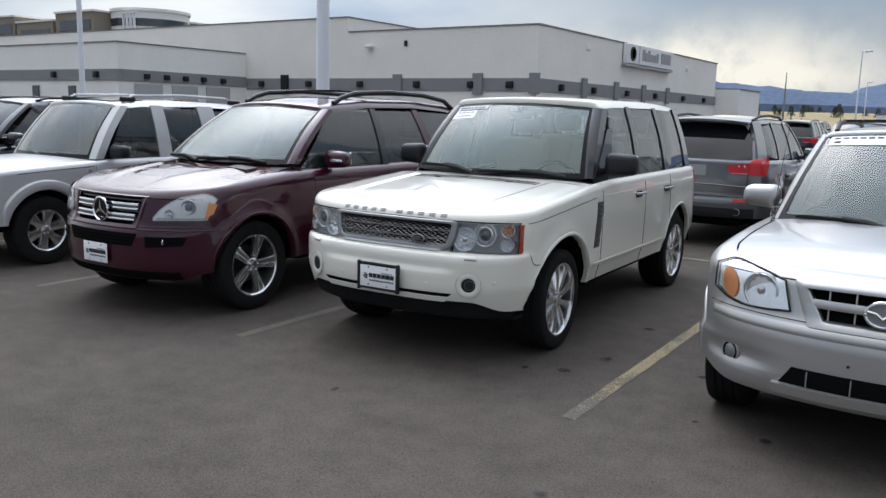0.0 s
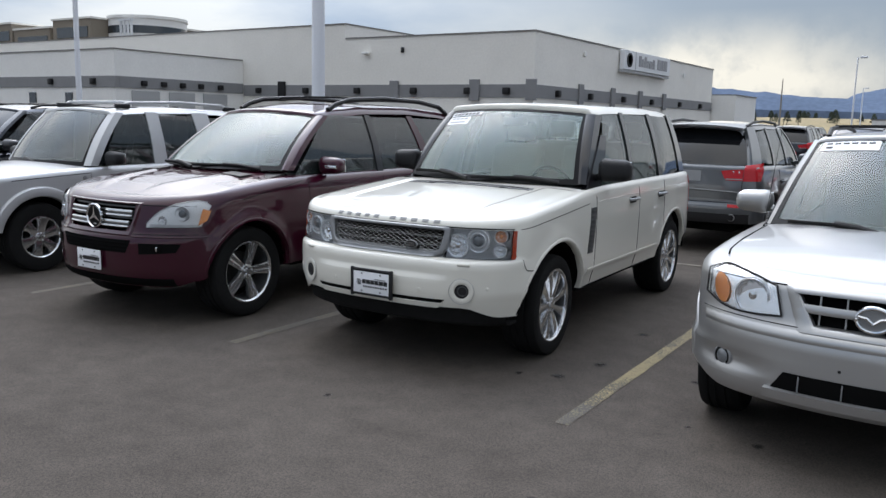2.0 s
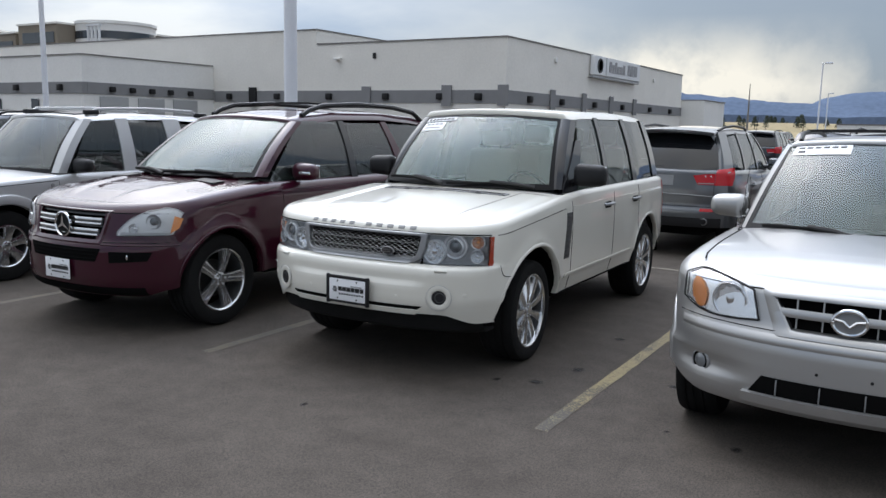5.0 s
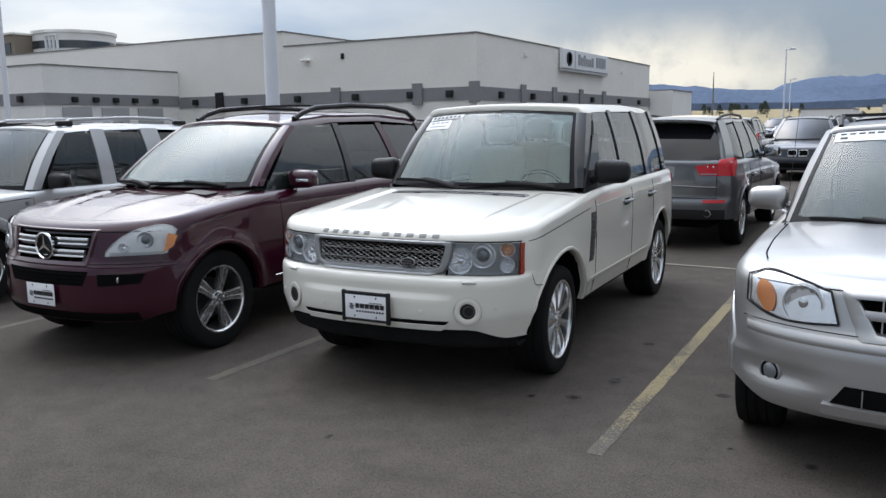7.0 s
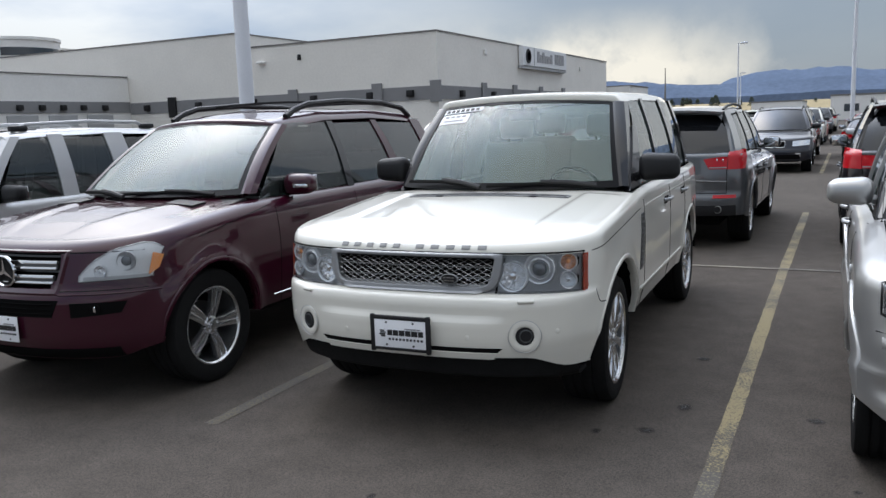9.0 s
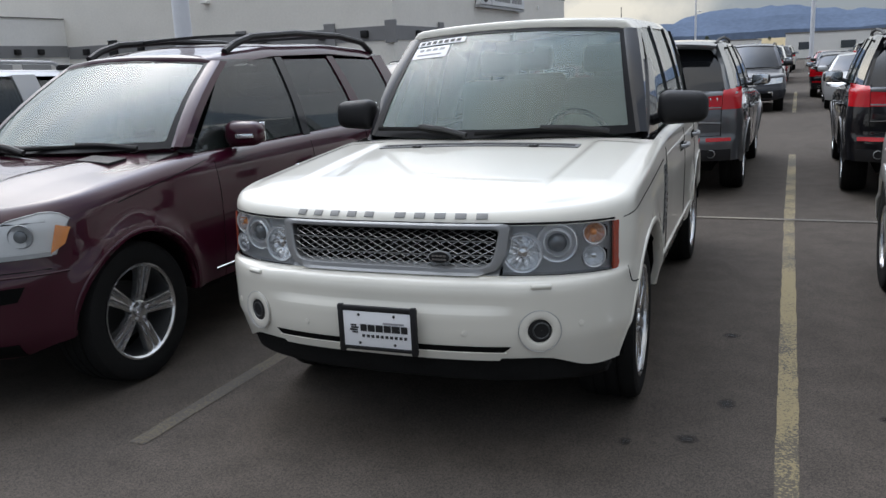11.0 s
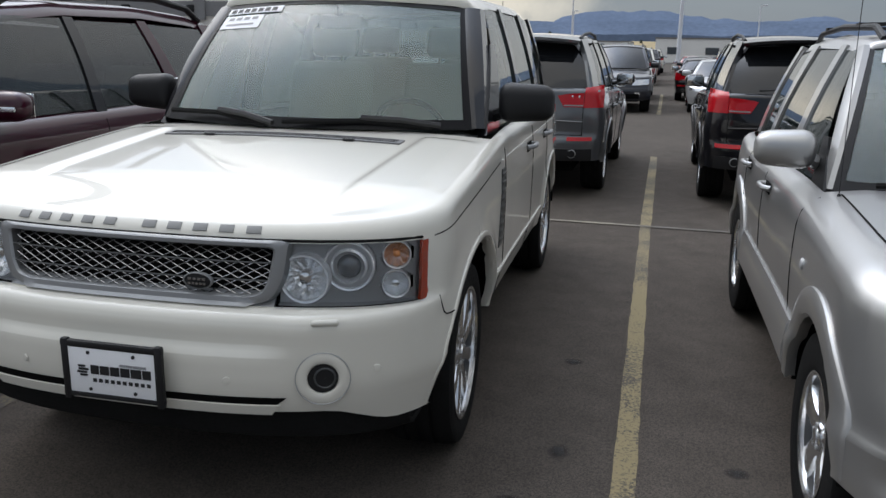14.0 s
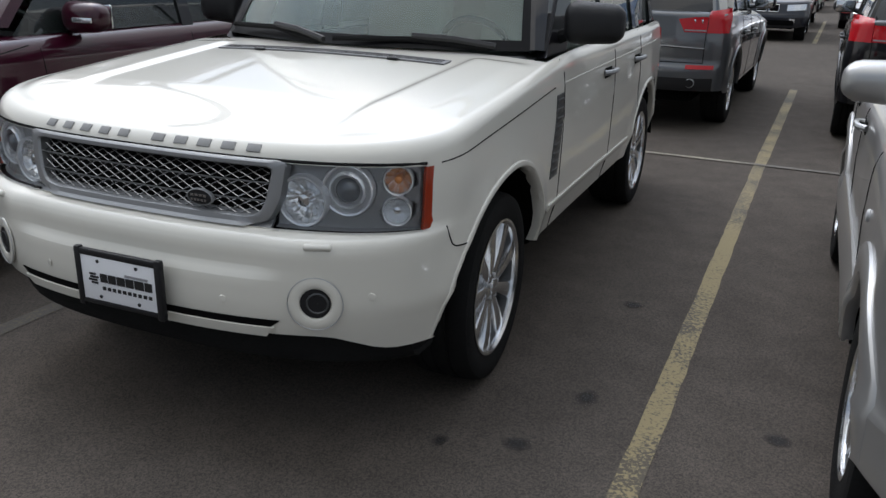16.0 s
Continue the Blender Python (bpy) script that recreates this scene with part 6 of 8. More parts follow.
# -- the silver compact SUV --
def silver_suv():
    spec = dict(w=0.958, yf=-0.86, yr=3.52, cf=0.62, cr=0.45, n_front=2.25, n_rear=2.8, wb=2.62, hub=0.355, arch=0.405, sill=0.40, sill_f=0.42,
                front_bottom=0.335, rear_bottom=0.42, zmin=0.32, zmax=1.10, rows=24, levels=(0.745, 0.755, 0.93, 0.935, 0.42, 0.44, 0.46, 0.48, 0.5, 0.52, 0.54, 0.56, 0.58), holes=((0.37, 0.755, 0.93, 0.27),),
                top=[(-1, 0.975), (-0.6, 1.005), (0, 1.05), (0.5, 1.07), (1.0, 1.075), (2.5, 1.07), (3.6, 1.09)],
                round=[(-1, 0.07), (-0.4, 0.10), (0.3, 0.09), (4, 0.05)],
                side=[(0.3, 0.03), (0.42, 0.005), (0.56, 0.0), (0.60, 0.018), (0.8, 0.008), (0.95, 0.012), (1.06, 0.03), (1.2, 0.05)],
                plan=[(-1, 0.0), (0, 0.0), (1.0, 0.012), (2.6, 0.008), (3.6, 0.06)],
                front=[(0.3, 0.07), (0.36, 0.02), (0.45, 0.0), (0.66, 0.005), (0.725, 0.03), (0.77, 0.055), (0.93, 0.09), (0.99, 0.12)],
                rear=[(0.3, 0.05), (0.5, 0.0), (0.66, 0.01), (0.72, 0.06), (1.1, 0.11)], flare=0.004, lip=(0.098, 0.015), lip_up=0.015, hood_m=48, step=0.035,
                dent=lambda x, z: 0.034 * math.exp(-((z - 0.505) / 0.062) ** 2) * smoothstep(0.40, 0.66, x) * (1 - smoothstep(0.80, 0.90, x)),
                bumper_z=0.745, rear_bumper_z=0.68, doors=(0.60, 1.62, 2.36), cuts=(0.60, 1.62, 2.36), tyre_r=0.358, tyre_w=0.235, rim_r=0.212,
                wheel=(5, "wide"), crown=0.05, skirt_z=0.0,
                hood_shape=lambda x, y, u: 0.005 * (smoothstep(0.30, 0.36, abs(x) - 0.1 * y) - smoothstep(0.40, 0.55, abs(x) - 0.1 * y)))
    cab = dict(belt_z=1.065, roof_z=1.64, belt_w=0.835, roof_w=0.640, cowl_y=0.72, roof_y0=1.15, roof_y1=3.15, rail=0.05, roof_crown=0.035,
               plan=[(0.6, 0.02), (1.2, 0.0), (2.4, 0.005), (3.4, 0.06)],
               roof_line=[(1.0, 1.675), (1.4, 1.705), (2.2, 1.715), (3.0, 1.69), (3.3, 1.66)], roof_bow=[(0, 0), (0.5, 0.03), (1, 0.12)],
               ws=((0.46, 1.07), (1.16, 1.67), 0.80, 0.622, 0.31, 0.115), rw=((3.40, 1.09), (3.14, 1.65), 0.72, 0.60, -0.12, -0.09),
               a_mat=M["silver_paint"], a_w=0.06, border=0.95, d_mat=M["silver_paint"], d_w=0.14, ws_mat=M["glass_dim"], rw_mat=M["privacy"],
               side=[("pillar", [(0.74, 1.05), (0.98, 1.05), (1.08, 1.26), (1.0, 1.26)], M["plastic"]),
                     ("window", [(0.92, 1.06), (1.58, 1.06), (1.58, 1.62), (1.32, 1.62)]),
                     ("pillar", [(1.56, 1.05), (1.70, 1.05), (1.69, 1.645), (1.57, 1.645)], M["silver_paint"]),
                     ("window", [(1.69, 1.06), (2.42, 1.07), (2.30, 1.62), (1.69, 1.62)]),
                     ("pillar", [(2.40, 1.05), (2.56, 1.06), (2.44, 1.645), (2.28, 1.645)], M["silver_paint"]),
                     ("window", [(2.55, 1.08), (3.16, 1.10), (3.00, 1.58), (2.44, 1.62)]),
                     ("pillar", [(3.14, 1.06), (3.34, 1.06), (3.12, 1.645), (2.98, 1.645)], M["silver_paint"])])
    car, sh, cb = base_car("compact_suv", "silver compact SUV with twin-slot grille and roof rails", spec, cab, M["silver_paint"])
    gx = 0.36
    back = lamp_patch(car, sh, "grille", M["dark"], (-gx - 0.03, gx + 0.03), (0.735, 0.935), -0.05, 1, True, 14, 2, 0.02)

    def slot(o):
        return [(-0.262 - o, 0.757 - o * 0.6), (0.262 + o, 0.757 - o * 0.6), (0.352 + o, 0.922 + o * 0.4), (-0.352 - o, 0.922 + o * 0.4)]
    grille_ring(back, sh, slot, M["silver_paint"], ((-0.006, -0.05), (-0.004, 0.006), (0.006, 0.012), (0.05, 0.008), (0.075, -0.004)))
    # bright lip along the bonnet edge, broad middle bar
    for z0, h, hw, out, sag in ((0.933, 0.016, 0.365, 0.026, 0.006), (0.842, 0.021, 0.315, 0.012, 0.0)):
        bm = sheet_bm([[(x, sh.front_y(x, z0 + dz) - out + 0.35 * abs(dz), z0 - sag * (abs(x) / gx) ** 2 + dz) for dz in (-h, -h * 0.4, h * 0.4, h)] for x in np.linspace(-hw, hw, 17)], 0.03)
        part("grille_bar", bm, M["silver_paint"], back)
    for x in (-0.24, -0.12, 0.12, 0.24):
        bm = box_bm((0.007, 0.02, 0.15), (x, sh.front_y(x, 0.83) + 0.012, 0.838), 0.002)
        part("grille_rib", bm, M["lamp_grey"], back)
    bm = bmesh.new()
    ring = []
    for k in range(32):
        a = 2 * math.pi * k / 32
        ring.append((0.075 * math.cos(a), 0, 0.058 * math.sin(a)))
    bm = tube_bm(ring + ring[:1], 0.010, 8)
    bd = part("badge", bm, M["chrome"], back, "oval chrome badge", matrix=pose(0, sh.front_y(0, 0.835) - 0.03, 0.835))
    bm = lathe_bm([(0.066, 0.006), (0.002, 0.004)], "y", 24)
    for v in bm.verts:
        v.co.z *= 0.76
    part("badge_field", bm, M["trim_grey"], bd)
    for sgn in (1, -1):
        bm = tube_bm([(0, -0.004, -0.02), (sgn * 0.03, -0.004, 0.006), (sgn * 0.068, -0.004, 0.012)], 0.008, 6)
        part("badge_wing", bm, M["chrome"], bd)
    for sgn in (1, -1):
        low = [(0, 0.786), (0.3, 0.772), (0.6, 0.768), (0.85, 0.792), (1, 0.835)]
        high = [(0, 0.925), (0.1, 0.944), (0.35, 0.968), (0.7, 0.993), (0.86, 0.985), (1, 0.945)]

        def edge(u, v):
            zl, zh = (sum(interp(tab, u + d) for d in (-0.1, -0.05, 0, 0.05, 0.1)) / 5 for tab in (low, high))
            return (0.410 + 0.43 * u + 0.04 * v * (1 - u), zl * (1 - v) + zh * v)
        hl = lamp_patch(car, sh, "headlight", M["reflector"], (0, 0), (0, 0), 0.002, sgn, True, 20, 8, 0.01, "clear headlight with amber corner in black edging", edge)
        lamp_patch(hl, sh, "headlight_lens", M["lens"], (0, 0), (0, 0), 0.026, sgn, True, 20, 8, 0.022, edge=edge)
        pts = []
        for u, v in [(k / 16, 0) for k in range(17)] + [(1, k / 6) for k in range(1, 7)] + [(1 - k / 16, 1) for k in range(1, 17)] + [(0, 1 - k / 6) for k in range(1, 7)]:
            x, z = edge(u, v)
            pts.append((sgn * (x + 0.006), sh.front_y(x, z) - 0.010, z))
        part("lamp_seal", tube_bm(pts, 0.0055, 6), M["plastic"], hl)
        yl = sh.front_y(0.575, 0.858)
        round_lamp(hl, (sgn * 0.575, yl - 0.004, 0.858), 0.092, 0.016, pose(0, 0, 0, 0, 0, sgn * 17))
        bm = lathe_bm([(0.099, 0.012), (0.099, -0.004), (0.093, -0.006), (0.090, 0.006)], "y", 40)
        part("lamp_ring", bm, M["bright_ring"], hl, matrix=pose(sgn * 0.575, yl - 0.002, 0.858, 0, 0, sgn * 17))

        def oval(u, v):
            a, b = 2 * u - 1, 2 * v - 1
            return (0.745 + 0.046 * a * math.sqrt(1 - b * b / 2), 0.868 + 0.070 * b * math.sqrt(1 - a * a / 2) + 0.02 * a)
        lamp_patch(hl, sh, "indicator_lens", M["orange"], (0, 0), (0, 0), 0.012, sgn, True, 10, 10, 0.006, "amber indicator", oval)
        fy = sh.front_y(0.71, 0.50)
        bm = lathe_bm([(0.066, 0.010), (0.064, -0.004), (0.053, -0.008), (0.049, 0.01)], "y", 28)
        fl = part("fog_lamp", bm, M["trim_grey"], car, "round fog lamp", matrix=pose(sgn * 0.71, fy - 0.002, 0.50, 0, 0, sgn * 34))
        part("fog_recess", lathe_bm([(0.052, -0.006), (0.046, -0.004), (0.003, -0.004)], "y", 24), M["dark"], fl)
        bm = lathe_bm([(0.042, -0.004), (0.034, -0.010), (0.003, -0.012)], "y", 24)
        part("fog_lens", bm, M["projector_glass"], fl)
        mirror(car, (sgn * 0.825, 1.0, 1.205), sgn, M["silver_paint"], (0.25, 0.15, 0.165), 0.03, M["silver_paint"])
        door_handle(car, sh.side_x(1.45, 0.96), 1.46, 0.97, sgn, M["silver_paint"], 0.18)
        door_handle(car, sh.side_x(2.2, 0.96), 2.24, 0.985, sgn, M["silver_paint"], 0.18)
        # broad side cladding
        bm = sheet_bm([[(sgn * (sh.side_x(y, z) + 0.012), y, z) for z in (0.44, 0.5, 0.58, 0.61)] for y in (np.linspace(0.47, 2.14, 14) if sgn > 0 else np.linspace(2.14, 0.47, 14))], 0.014)
        part("side_cladding", bm, M["silver_paint"], car)
        bm = lathe_bm([(0.022, 0.0), (0.018, 0.008), (0.002, 0.012)], "x", 16)
        for v in bm.verts:
            v.co.x *= sgn
        part("side_repeater", bm, M["lamp_grey"], car, matrix=pose(sgn * sh.side_x(0.35, 0.86), 0.35, 0.86))
        zr = lambda y: interp(cab["roof_line"], y)
        bm = tube_bm([(sgn * 0.55, 1.30, zr(1.3) - 0.03), (sgn * 0.555, 1.44, zr(1.44) + 0.016), (sgn * 0.555, 2.1, zr(2.1) + 0.026), (sgn * 0.55, 2.7, zr(2.7) + 0.016), (sgn * 0.54, 2.88, zr(2.88) - 0.03)], 0.016, 8)
        part("roof_rail", bm, M["plastic"], car)
        ys = np.linspace(-0.42, 0.62, 20)
        bx = [(-0.5, 0.76), (-0.3, 0.795), (0.0, 0.80), (0.62, 0.785)]
        seam(car, [(sgn * interp(bx, y), y, sh.hood_z(interp(bx, y), y) + 0.0005) for y in ys], "bonnet_gap", 0.0045)
        lamp_patch(car, sh, "tail_lamp", M["red_lens"], (0.70, 0.86), (0.72, 1.0), 0.006, sgn, False, 6, 5, 0.02)
    for y in (1.75, 2.5):
        zr = interp(cab["roof_line"], y) + 0.04
        bm = sheet_bm([[(x, y + dy, zr + 0.01 * (1 - (x / 0.57) ** 2)) for dy in (-0.03, 0, 0.03)] for x in np.linspace(-0.57, 0.57, 13)], 0.018)
        part("roof_crossbar", bm, M["plastic"], car)
    seam(car, [(x, sh.front_y(x, 0.938) - 0.001, 0.938) for x in np.linspace(-0.8, 0.8, 29)], "bonnet_gap", 0.004)
    li = lamp_patch(car, sh, "lower_intake", M["dark"], (-0.44, 0.44), (0.415, 0.515), 0.006, 1, True, 14, 3, 0.01, edge=lambda u, v: (0.13 * (0.5 - u) * v, 0))
    for x in (-0.3, -0.1, 0.1, 0.3):
        bm = box_bm((0.006, 0.012, 0.085), (x, sh.front_y(x, 0.465) - 0.009, 0.465), 0.002)
        part("grille_rib", bm, M["trim_grey"], li)
    lamp_patch(car, sh, "lower_lip", M["silver_paint"], (-0.46, 0.46), (0.372, 0.420), 0.032, 1, True, 16, 3, 0.03)
    bm = sheet_bm([[(x, sh.front_y(x, z) - o, z) for z, o in ((0.668, -0.006), (0.684, 0.006), (0.702, 0.010), (0.722, 0.004), (0.74, -0.004))] for x in np.linspace(-0.84, 0.84, 33)], 0.012)
    part("bumper_ridge", bm, M["silver_paint"], car)
    for x in (-0.12, 0.12):
        bm = lathe_bm([(0.008, 0), (0.008, -0.003), (0.002, -0.004)], "y", 10)
        part("bumper_plug", bm, M["plastic"], car, matrix=pose(x, sh.front_y(x, 0.57), 0.57))
    wiper(car, (0.55, 0.62, 1.085), (-0.12, 0.47, 1.105), 0.025)
    wiper(car, (-0.08, 0.45, 1.085), (-0.66, 0.66, 1.115), 0.025)
    bm = tube_bm([(-0.80, 0.60, 1.05), (-0.78, 0.72, 1.5), (-0.765, 0.80, 1.82)], 0.0018, 5)
    an = part("aerial", bm, M["plastic"], car)
    part("aerial_foot", lathe_bm([(0.016, 0), (0.012, 0.03), (0.004, 0.05)], "z", 10), M["plastic"], an, matrix=pose(-0.80, 0.60, 1.035))
    for x in (-0.36, 0.36):
        seat(car, x, 1.42, M["dark_cloth"], 0.58, 0.5)
        seat(car, x, 2.25, M["dark_cloth"], 0.58, 0.5)
    steering_wheel(car, 0.36, 1.0, 1.0, M["plastic"])
    st = pane_patch(car, "window_sticker", M["sticker"], cab["ws"], (-0.90, -0.32), (0.855, 0.965), -0.005, label="white sticker at the top of the windscreen")
    for k in range(6):
        pane_patch(st, "sticker_bar", M["ink"], cab["ws"], (-0.86 + 0.085 * k, -0.80 + 0.085 * k), (0.93, 0.95), -0.007, 0.001, n=2)
    pane_patch(st, "sticker_bar", M["ink"], cab["ws"], (-0.85, -0.78), (0.88, 0.905), -0.007, 0.001, n=2)
    return car


# -- the pale silver boxy SUV --
def boxy_suv():
    spec = dict(w=0.90, yf=-0.80, yr=3.45, cf=0.40, cr=0.35, n_front=2.8, n_rear=3.2, wb=2.65, hub=0.365, arch=0.445, sill=0.44, sill_f=0.46,
                front_bottom=0.40, rear_bottom=0.45, zmin=0.40, zmax=1.16, rows=20, levels=(0.68, 0.69),
                top=[(-1, 1.0), (-0.5, 1.03), (0, 1.06), (0.6, 1.09), (1.0, 1.10), (3.5, 1.12)],
                round=[(-1, 0.07), (0.3, 0.06), (4, 0.05)],
                side=[(0.3, 0.05), (0.45, 0.03), (0.6, 0.03), (0.8, 0.03), (1.0, 0.035), (1.2, 0.06)],
                plan=[(-1, 0.0), (1.0, 0.0), (3.5, 0.03)],
                front=[(0.3, 0.08), (0.42, 0.0), (0.66, 0.0), (0.70, 0.06), (1.0, 0.09)],
                rear=[(0.3, 0.0), (0.7, 0.0), (0.74, 0.06), (1.2, 0.10)], flare=0.004, lip=(0.105, 0.036), lip_up=0.08, step=0.035,
                bumper_z=0.68, rear_bumper_z=0.70, doors=(0.62, 1.62, 2.34), cuts=(0.62, 1.62, 2.34), tyre_r=0.37, tyre_w=0.24, rim_r=0.22,
                wheel=(6, "wide"), crown=0.04, mats={"front_bumper": M["pale_silver_paint"]})
    cab = dict(belt_z=1.10, roof_z=1.72, belt_w=0.815, roof_w=0.68, cowl_y=0.62, roof_y0=0.98, roof_y1=3.30, rail=0.05, roof_crown=0.03,
               plan=[(0.6, 0.0), (3.4, 0.02)],
               roof_line=[(0.9, 1.745), (1.3, 1.775), (2.2, 1.79), (3.3, 1.76)], roof_bow=[(0, 0), (0.5, 0.02), (1, 0.08)],
               ws=((0.46, 1.10), (0.99, 1.74), 0.75, 0.625, 0.16, 0.08), rw=((3.38, 1.12), (3.26, 1.72), 0.72, 0.62, -0.06, -0.05),
               a_mat=M["pale_silver_paint"], a_w=0.13, d_mat=M["pale_silver_paint"], d_w=0.14, ws_mat=M["glass_mid"], rw_mat=M["privacy"],
               side=[("window", [(0.80, 1.10), (1.54, 1.10), (1.52, 1.68), (1.14, 1.68)]),
                     ("pillar", [(1.53, 1.08), (1.72, 1.08), (1.69, 1.72), (1.51, 1.72)], M["pale_silver_paint"]),
                     ("window", [(1.71, 1.12), (2.32, 1.12), (2.24, 1.68), (1.68, 1.68)]),
                     ("pillar", [(2.30, 1.08), (2.56, 1.09), (2.48, 1.72), (2.22, 1.72)], M["pale_silver_paint"]),
                     ("window", [(2.55, 1.14), (3.16, 1.15), (3.10, 1.66), (2.48, 1.66)]),
                     ("pillar", [(3.14, 1.08), (3.36, 1.09), (3.28, 1.72), (3.08, 1.72)], M["pale_silver_paint"])])
    car, sh, cb = base_car("boxy_suv", "pale silver boxy SUV with grey wheel-arch flares", spec, cab, M["pale_silver_paint"])
    for sgn in (1, -1):
        mirror(car, (sgn * 0.80, 0.86, 1.19), sgn, M["plastic"], (0.24, 0.13, 0.16), 0.07, M["plastic"])
        door_handle(car, sh.side_x(1.45, 0.95), 1.46, 0.96, sgn, M["plastic"], 0.18)
        lamp_patch(car, sh, "headlight", M["reflector"], (0.50, 0.74), (0.76, 0.93), 0.006, sgn, True, 6, 5, 0.02)
        lamp_patch(car, sh, "corner_indicator", M["orange"], (0.76, 0.86), (0.76, 0.82), 0.008, sgn, True, 6, 3, 0.02)
        lamp_patch(car, sh, "fog_lamp", M["reflector"], (0.50, 0.60), (0.52, 0.60), 0.006, sgn, True, 4, 3, 0.01)
        zr = lambda y: interp(cab["roof_line"], y)
        bm = tube_bm([(sgn * 0.57, 1.20, zr(1.2) - 0.02), (sgn * 0.575, 1.34, zr(1.3) + 0.045), (sgn * 0.575, 2.1, zr(2.1) + 0.055), (sgn * 0.57, 2.8, zr(2.8) + 0.05), (sgn * 0.565, 3.0, zr(3.0) - 0.02)], 0.02, 8)
        rl = part("roof_rail", bm, M["lamp_grey"], car)
        for y in (1.27, 2.95):
            part("rail_foot", box_bm((0.06, 0.2, 0.06), (sgn * 0.575, y, zr(y) + 0.01), 0.02), M["plastic"], rl)
        bm = lathe_bm([(0.024, 0.0), (0.02, 0.008), (0.002, 0.01)], "x", 16)
        for v in bm.verts:
            v.co.x *= sgn
        part("fender_badge", bm, M["trim_grey"], car, matrix=pose(sgn * sh.side_x(0.54, 0.98), 0.54, 0.98))
        ys = np.linspace(-0.3, 0.6, 10)
        seam(car, [(sgn * sh.side_x(y, sh.top(y) - 0.06), y, sh.top(y) - 0.06) for y in ys], "bonnet_gap", 0.004)
    for k in range(7):
        x = -0.36 + 0.12 * k
        part("grille_slot", box_bm((0.06, 0.02, 0.2), (x, sh.front_y(x, 0.84) - 0.002, 0.84), 0.006), M["dark"], car)
    part("sunroof", sheet_bm([[(x, y, interp(cab["roof_line"], y) + 0.012 - 0.02 * (x / 0.5) ** 2) for y in (1.15, 1.4, 1.6)] for x in np.linspace(-0.42, 0.42, 7)], 0.02), M["plastic"], car)
    wiper(car, (0.58, 0.60, 1.105), (0.0, 0.48, 1.125), 0.02)
    wiper(car, (0.02, 0.47, 1.105), (-0.55, 0.60, 1.13), 0.02)
    for x in (-0.36, 0.36):
        seat(car, x, 1.42, M["dark_cloth"], 0.62, 0.5)
    return car


